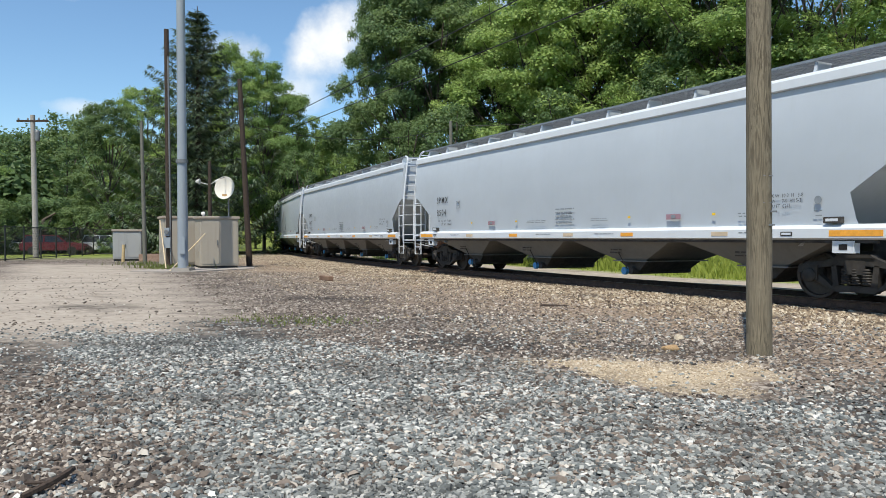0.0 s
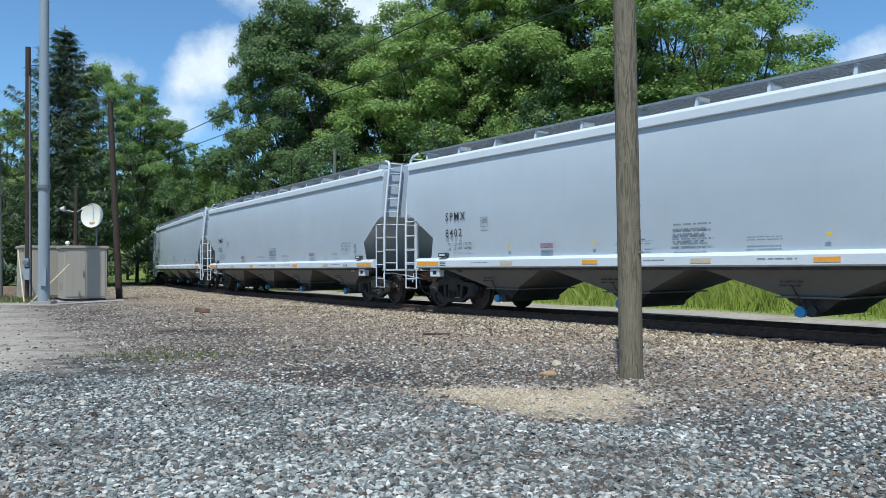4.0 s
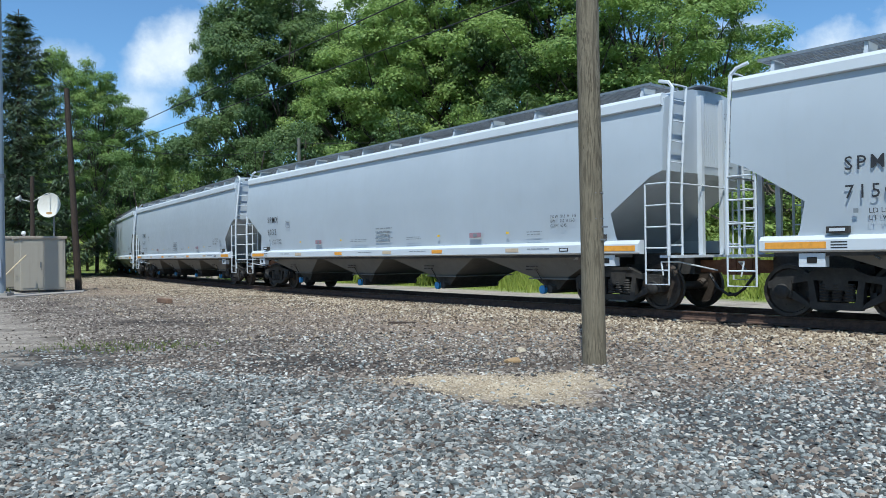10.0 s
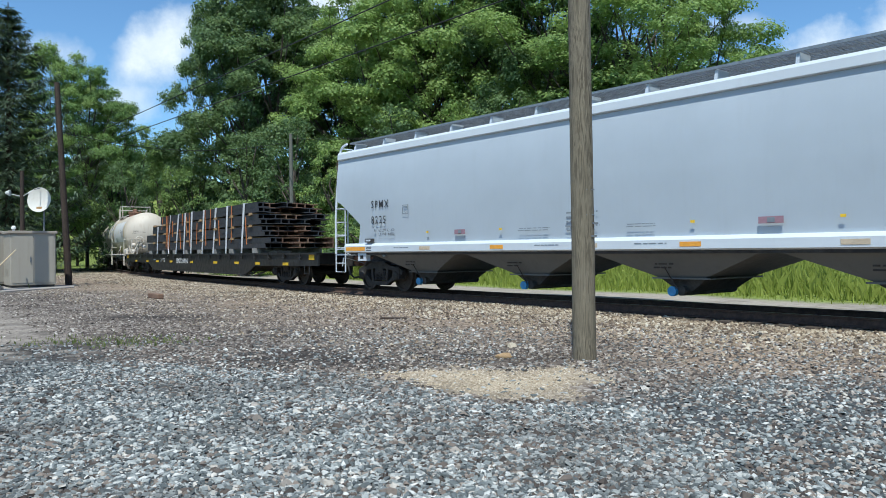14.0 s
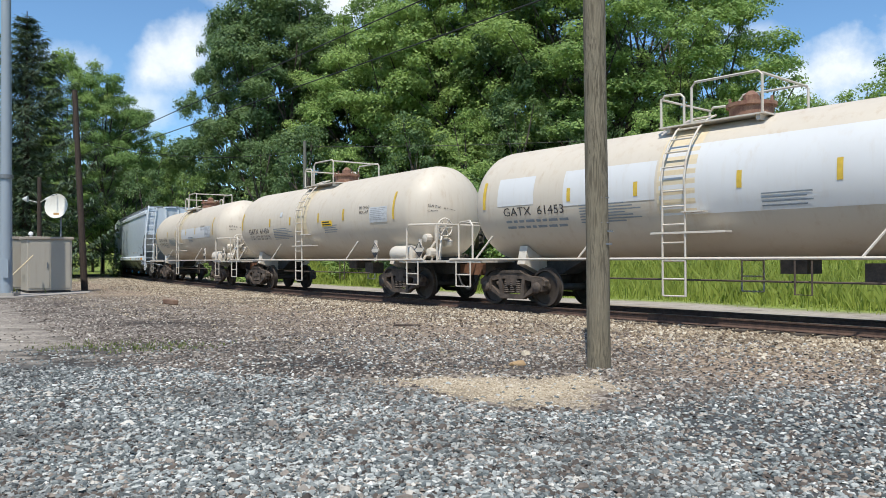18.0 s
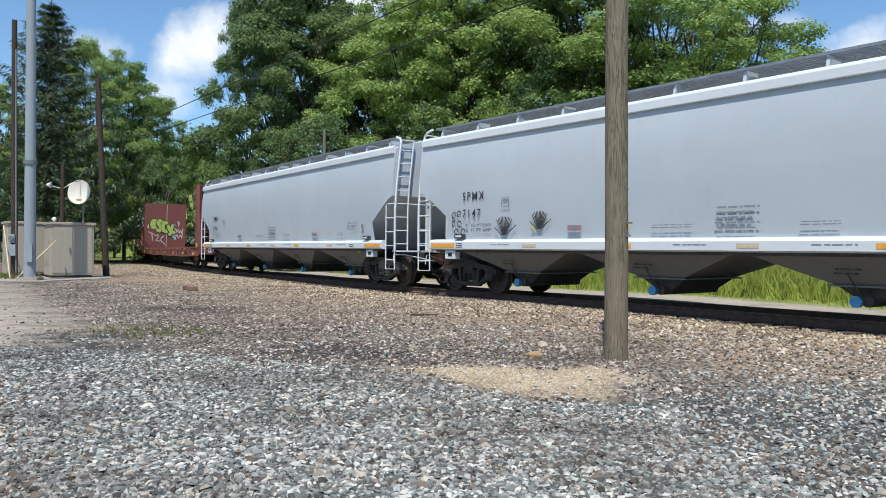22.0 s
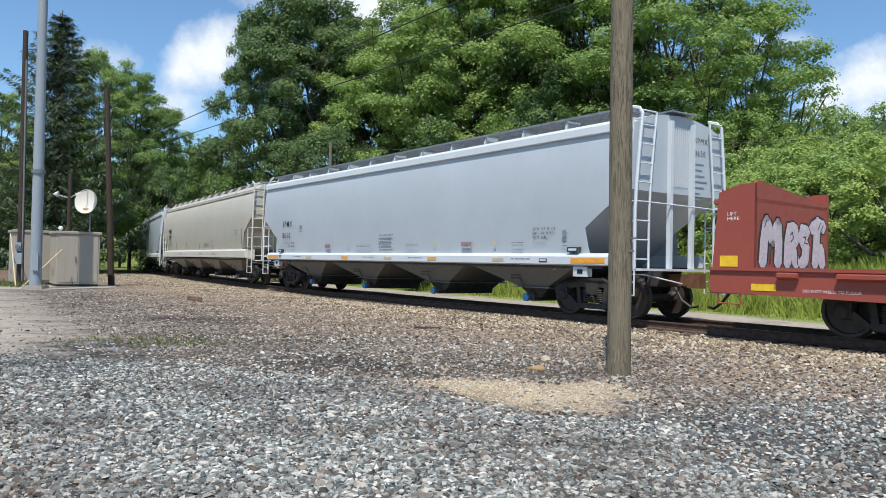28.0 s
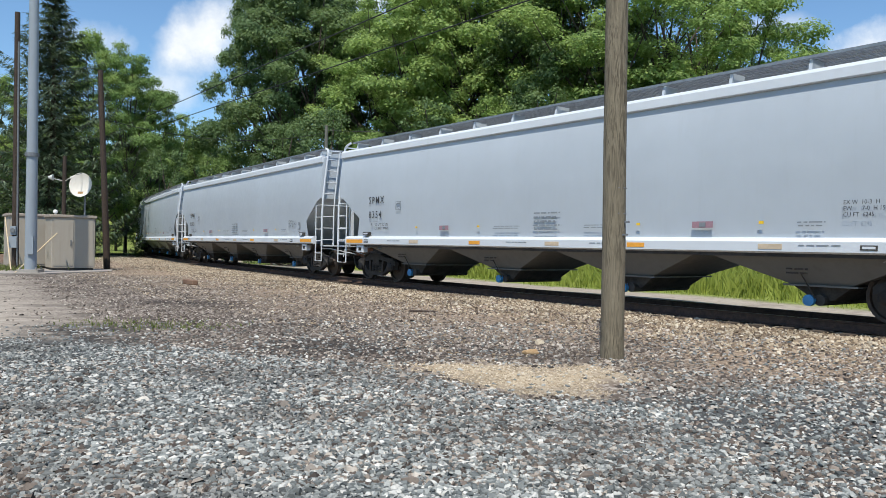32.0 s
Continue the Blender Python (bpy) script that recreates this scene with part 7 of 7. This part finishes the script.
ROWS = (
    # bearing, distance, height, kind, width
    (-15.4, 74, 19.6, "broad", 0.75), (-13.4, 73, 18.0, "broad2", 0.85), (-11.6, 76, 15.6, "broad", 0.8), (-10.1, 79, 13.0, "broad2", 0.8), (-8.6, 84, 13.2, "broad", 0.75),
    (-2.6, 76, 27.9, "dark", 0.9), (-0.6, 74, 27.4, "dark", 1.0), (-4.9, 80, 27.0, "dark", 0.55), (1.8, 78, 26.2, "dark", 0.9),
    (4.6, 70, 23.4, "yellow", 1.0), (7.2, 67, 24.5, "yellow", 1.1), (10.0, 66, 26.8, "broad", 1.0), (12.6, 63, 27.4, "broad2", 1.0),
    (15.6, 62, 27.9, "broad", 1.05), (18.6, 60, 27.4, "dark", 0.85), (21.5, 58, 26.2, "locust", 1.05), (25.0, 57, 25.1, "locust", 1.15),
    (28.4, 56, 22.6, "locust", 1.1), (31.2, 55, 19.5, "yellow", 0.75), (34.0, 56, 15.0, "broad2", 0.9), (37.0, 62, 12.5, "yellow", 0.9), (40.0, 66, 13.5, "broad", 1.0), (43.5, 70, 17.0, "broad2", 1.0),
    (0.6, 60, 12.0, "dark", 0.9), (3.6, 58, 10.0, "yellow", 0.8), (8.6, 56, 12.0, "dark", 0.9), (13.0, 54, 11.5, "broad", 0.85), (17.2, 52, 12.0, "dark", 0.9),
    (22.4, 50, 11.0, "dark", 0.8), (26.6, 48, 10.5, "yellow", 0.85), (30.5, 50, 11.0, "broad2", 0.9), (34.8, 50, 9.5, "yellow", 0.9), (39.0, 54, 9.0, "broad", 0.9),
    (-2.5, 64, 11.5, "dark", 0.9), (-6.4, 72, 9.8, "broad", 0.9), (-11.0, 66, 9.0, "dark", 0.9),
    (6.0, 84, 26.2, "far", 1.1), (11.5, 82, 26.8, "far", 1.1), (16.5, 80, 26.8, "far", 1.1), (22.0, 78, 23.9, "far", 1.1), (27.0, 78, 21.1, "far", 1.1), (33.0, 82, 11.5, "far", 1.1), (38.5, 90, 13.0, "far", 1.1),
    (-19.0, 82, 12.0, "dark", 1.0), (-21.5, 84, 17.0, "broad2", 0.9), (-24.0, 80, 14.6, "dark", 1.0), (-26.5, 92, 15.0, "far", 1.1), (-29.5, 90, 12.5, "far", 1.1), (-32.5, 86, 12.5, "broad2", 1.1), (-36.0, 80, 13.0, "far", 1.1), (-14.0, 95, 14.0, "far", 1.0), (-40.0, 70, 14.0, "dark", 1.1),
)
LABELS = {"broad": "tall leafy mid-green deciduous tree", "broad2": "leafy green deciduous tree with an uneven crown", "dark": "dense dark-green deciduous tree with deep shade", "yellow": "bright yellow-green leafy tree", "far": "distant dark-green deciduous tree", "locust": "open feathery light-green tree with visible limbs"}
for k, (bearing, dist, height, kind, wide) in enumerate(ROWS):
    x, y = polar(bearing, dist)
    lift = rise(x, y)
    plant(kind, x, y, max(5.0, height - 0.75 * lift), wide, k * 67, LABELS[kind])
SHRUBS = ((1.5, 40, 3.2), (4.0, 44, 4.0), (9.5, 40, 4.6), (12.5, 38, 5.2), (15.5, 41, 3.4), (19.0, 36, 2.6), (22.0, 38, 4.4), (25.0, 34, 4.6), (27.5, 37, 3.6), (30.0, 33, 4.2), (32.5, 35, 4.8), (35.0, 31, 4.4), (38.0, 33, 5.0), (41.0, 30, 4.6),
          (6.5, 48, 4.6), (17.5, 46, 4.0), (24.0, 44, 5.0), (29.0, 43, 4.0), (36.0, 42, 5.4), (26.5, 40, 5.4), (31.5, 40, 6.0), (34.0, 38, 5.6), (37.0, 37, 6.2), (39.5, 39, 6.0), (42.0, 36, 5.4), (33.0, 45, 6.5), (40.5, 46, 7.0), (21.0, 47, 5.0), (11.0, 47, 5.6), (14.0, 48, 5.0), (44.0, 33, 5.0),
          (-23.0, 68, 4.5), (-25.5, 70, 4.2), (-20.5, 70, 4.0), (-28.0, 72, 5.0), (-31.0, 70, 4.6), (-17.5, 66, 3.6), (-34.5, 66, 5.0))
for k, (bearing, dist, height) in enumerate(SHRUBS):
    x, y = polar(bearing, dist + 3.5 * smooth(10, 20, bearing))
    off, s = side_of_line(x, y)
    if abs(off) < 9:
        continue
    plant("bush" if bearing > 23 else ("bush3", "bush2")[k % 2] if bearing > 2 else "bush3", x, y, height, 1.15, k * 51, ("bright green leafy shrub on the grassy bank", "leafy green shrub at the wood's edge")[k % 2], "shrub")


for bearing, dist, height, kind in ((-3.6, 50, 5.0, "bush"), (25.6, 43, 6.2, "bush"), (6.2, 46, 5.2, "bush2"), (13.5, 45, 6.0, "bush2"), (33.0, 44, 6.5, "bush")):
    x, y = polar(bearing, dist)
    plant(kind, x, y, height, 1.0, bearing * 40, "bright yellow-green leafy shrub at the wood's edge" if kind == "bush" else "rounded mid-green shrub before the dark wood", "shrub")


def conifer(x, y, height):
    t = thing("conifer", "tall dark spruce with drooping branches", "tree", "trees behind the track")
    t.matrix_basis = pose(x, y, rise(x, y))
    rnd = random.Random(8)
    bm = B()
    rod(bm, (0, 0, 0), (0, 0, height), 0.34, 10, 0.03)
    cards = []
    z = 1.4
    while z < height - 0.15:
        down = height - z
        reach = 0.20 + 0.70 * min(down, 4) + 0.36 * max(0.0, down - 4)
        n = 5 if down < 3 else 7 if down < 9 else 9
        for k in range(n):
            a = (k + rnd.uniform(-0.35, 0.35)) * 2 * math.pi / n + z * 1.7
            L = reach * rnd.uniform(0.62, 1.08)
            droop = 0.05 + 0.018 * down
            prev = Vector((0, 0, z))
            for j in range(1, 7):
                g = j / 6
                p = Vector((L * g * math.cos(a), L * g * math.sin(a), z + L * (0.10 * g - droop * 2.2 * g * (1.15 - g) + 0.14 * g ** 3)))
                rod(bm, prev, p, 0.030 * (1.25 - g), 4)
                side = Vector((-math.sin(a), math.cos(a), 0))
                for q in range(int(9 + 4 * L)):
                    c = prev.lerp(p, rnd.random())
                    out = rnd.choice((-1, 1))
                    yaw = a + out * rnd.uniform(0.5, 1.1)
                    wide = 0.24 * L * (1.25 - g) * rnd.random() + 0.03
                    c = c + side * (out * wide) - Vector((0, 0, rnd.uniform(0.0, 0.16)))
                    cards.append((c, yaw, rnd.uniform(0.25, 0.55), rnd.uniform(-0.75, 0.05)))
                prev = p
        z += 0.50 + 0.012 * down
    part("trunk", mesh_of("trunk", bm, BARK), None, t)
    verts, faces = [], []
    for c, a, L, dip in cards:
        u = Vector((math.cos(a) * math.cos(dip), math.sin(a) * math.cos(dip), math.sin(dip)))
        w = u.cross(Vector((0, 0, 1))).normalized() * 0.055
        i = len(verts)
        verts += [tuple(c - w), tuple(c + w), tuple(c + u * L + w * 0.3), tuple(c + u * L - w * 0.3)]
        faces.append((i, i + 1, i + 2, i + 3))
    me = bpy.data.meshes.new("crown")
    me.from_pydata(verts, [], faces)
    me.materials.append(NEEDLE)
    tagged(part("crown", me, None, t), kind="stuff")


conifer(-19.55, 60.0, 19.7)


def far_wood():
    """The wooded hillside far behind: one uneven mass of crowns."""
    rnd = random.Random(31)
    lobes = []
    while len(lobes) < 900:
        bearing, dist = radians(rnd.uniform(-62, 60)), 88 + 130 * rnd.random() ** 1.3
        x, y = dist * math.sin(bearing), dist * math.cos(bearing)
        off, along = side_of_line(x, y)
        if abs(off) < 16:
            continue
        r = rnd.uniform(2.4, 4.6) * (1 + (dist - 88) / 200)
        lobes.append((x, y, rise(x, y) + rnd.uniform(0.6, 6.5), r))
    me = leaf_mesh("far_wood", lobes, 9, 0.50, 17, 0.5, 0.9)
    me.materials.append(LEAF_DARK)
    tagged(part("far_wood", me, None), "distant dense green woodland on the hillside", "woodland", kind="stuff")


far_wood()


def blades(name, places, material, label, seed):
    rnd = np.random.RandomState(seed)
    n = len(places)
    p = np.array(places)
    a = rnd.uniform(0, 2 * np.pi, n)
    h = p[:, 3] * rnd.uniform(0.55, 1.15, n)
    w = 0.010 + 0.022 * np.minimum(h, 0.8)
    lx, ly = rnd.normal(0, 0.28, n) * h, rnd.normal(0, 0.28, n) * h
    ux, uy = np.cos(a) * w, np.sin(a) * w
    z = np.zeros(n)
    v = np.stack([np.stack([p[:, 0] - ux, p[:, 1] - uy, p[:, 2]], 1), np.stack([p[:, 0] + ux, p[:, 1] + uy, p[:, 2]], 1),
                  np.stack([p[:, 0] + lx * 0.4 + ux * 0.7, p[:, 1] + ly * 0.4 + uy * 0.7, p[:, 2] + h * 0.6], 1), np.stack([p[:, 0] + lx, p[:, 1] + ly, p[:, 2] + h], 1)], 1).reshape(-1, 3)
    f = np.arange(n * 4).reshape(-1, 4)
    me = bpy.data.meshes.new(name)
    me.from_pydata(v.tolist(), [], f.tolist())
    me.materials.append(material)
    tagged(part(name, me, None), label, "grass", kind="stuff")


def grow_grass():
    rnd = random.Random(3)
    tall, low = [], []
    while len(tall) < 52000:
        s, off = rnd.uniform(-75, 26), -rnd.uniform(6.6, 17)
        if rnd.random() > smooth(-95, -10, s) + 0.15:
            continue
        x, y, h = on_line(s, off)
        edge = smooth(6.4, 8.6, -off + 1.2 * noise.noise(Vector((x * 0.4, y * 0.4, 0))))
        if rnd.random() > 0.15 + 0.85 * edge:
            continue
        tall.append((x, y, rise(x, y) - 0.02, (0.25 + 0.75 * edge) * (0.75 + 0.45 * noise.noise(Vector((x * 0.3, y * 0.3, 8))))))
    blades("tall_grass", tall, GRASS, "tall bright green grass behind the track", 5)
    patches = ((-3.0, 12.3, 1.0, 0.6), (-2.0, 11.8, 0.8, 0.5), (-11.6, 31.3, 0.9, 0.6), (-12.5, 33.2, 1.4, 0.5), (-14.5, 36.5, 1.8, 0.6))
    while len(low) < 1100:
        x0, y0, a, b = rnd.choice(patches)
        x, y = x0 + rnd.gauss(0, a * 0.5), y0 + rnd.gauss(0, b * 0.6)
        low.append((x, y, rise(x, y) - 0.01, 0.07 if y < 25 else 0.25))
    blades("yard_grass", low, leaf_material("dull_yard_grass", (0.09, 0.12, 0.03), (0.20, 0.23, 0.08), 0.3), "thin patches of short grass in the dirt", 6)


grow_grass()


# ---- motion ----
def ran(t):
    """Metres that the train has run since the start."""
    return float(np.interp(t, (0, 2, 4, 7, 9, 12, 13, 17, 21, 22.5, 24, 28, 29, 31, 32), (0.00, 24.21, 49.03, 85.57, 109.90, 146.68, 158.85, 207.73, 257.21, 275.60, 293.96, 343.11, 354.99, 380.04, 392.30)))


def motions():
    times = [i * 0.5 for i in range(65)]
    for car, s0, half, trucks in TRAIN:
        rows, turns = [], ([], [])
        for t in times:
            c = s0 + ran(t)
            a, b = on_line(c - half), on_line(c + half)
            h = math.atan2(b[1] - a[1], b[0] - a[0])
            rows.append((t, pose((a[0] + b[0]) / 2, (a[1] + b[1]) / 2, RAIL_Z, 0, 0, math.degrees(h))))
            for turn, end, x in zip(turns, (a, b), (-half, half)):
                turn.append((t, pose(x, 0, 0, 0, 0, math.degrees((end[2] - h + math.pi) % (2 * math.pi) - math.pi))))
        walk(car, rows)
        for truck, turn in zip(trucks, turns):
            walk(truck, turn)
        # wheels turn while the car is near enough to be seen
        seen = [k for k in range(961) if -75 < s0 + ran(k / 30) < 32]
        if not seen:
            continue
        k0, k1 = seen[0], seen[-1]
        spin = [(0.0, 0.0)] * (k0 > 0) + [(k / 30, math.degrees((ran(k / 30) - ran(k0 / 30)) / 0.46)) for k in range(k0, k1 + 1)]
        if k1 < 960:
            spin.append((32.0, spin[-1][1]))
        for truck in trucks:
            for axle in [o for o in truck.children if o.name.startswith("wheelset")]:
                at = axle.location.copy()
                walk(axle, [(t, pose(at.x, at.y, at.z, 0, a, 0)) for t, a in spin])


motions()
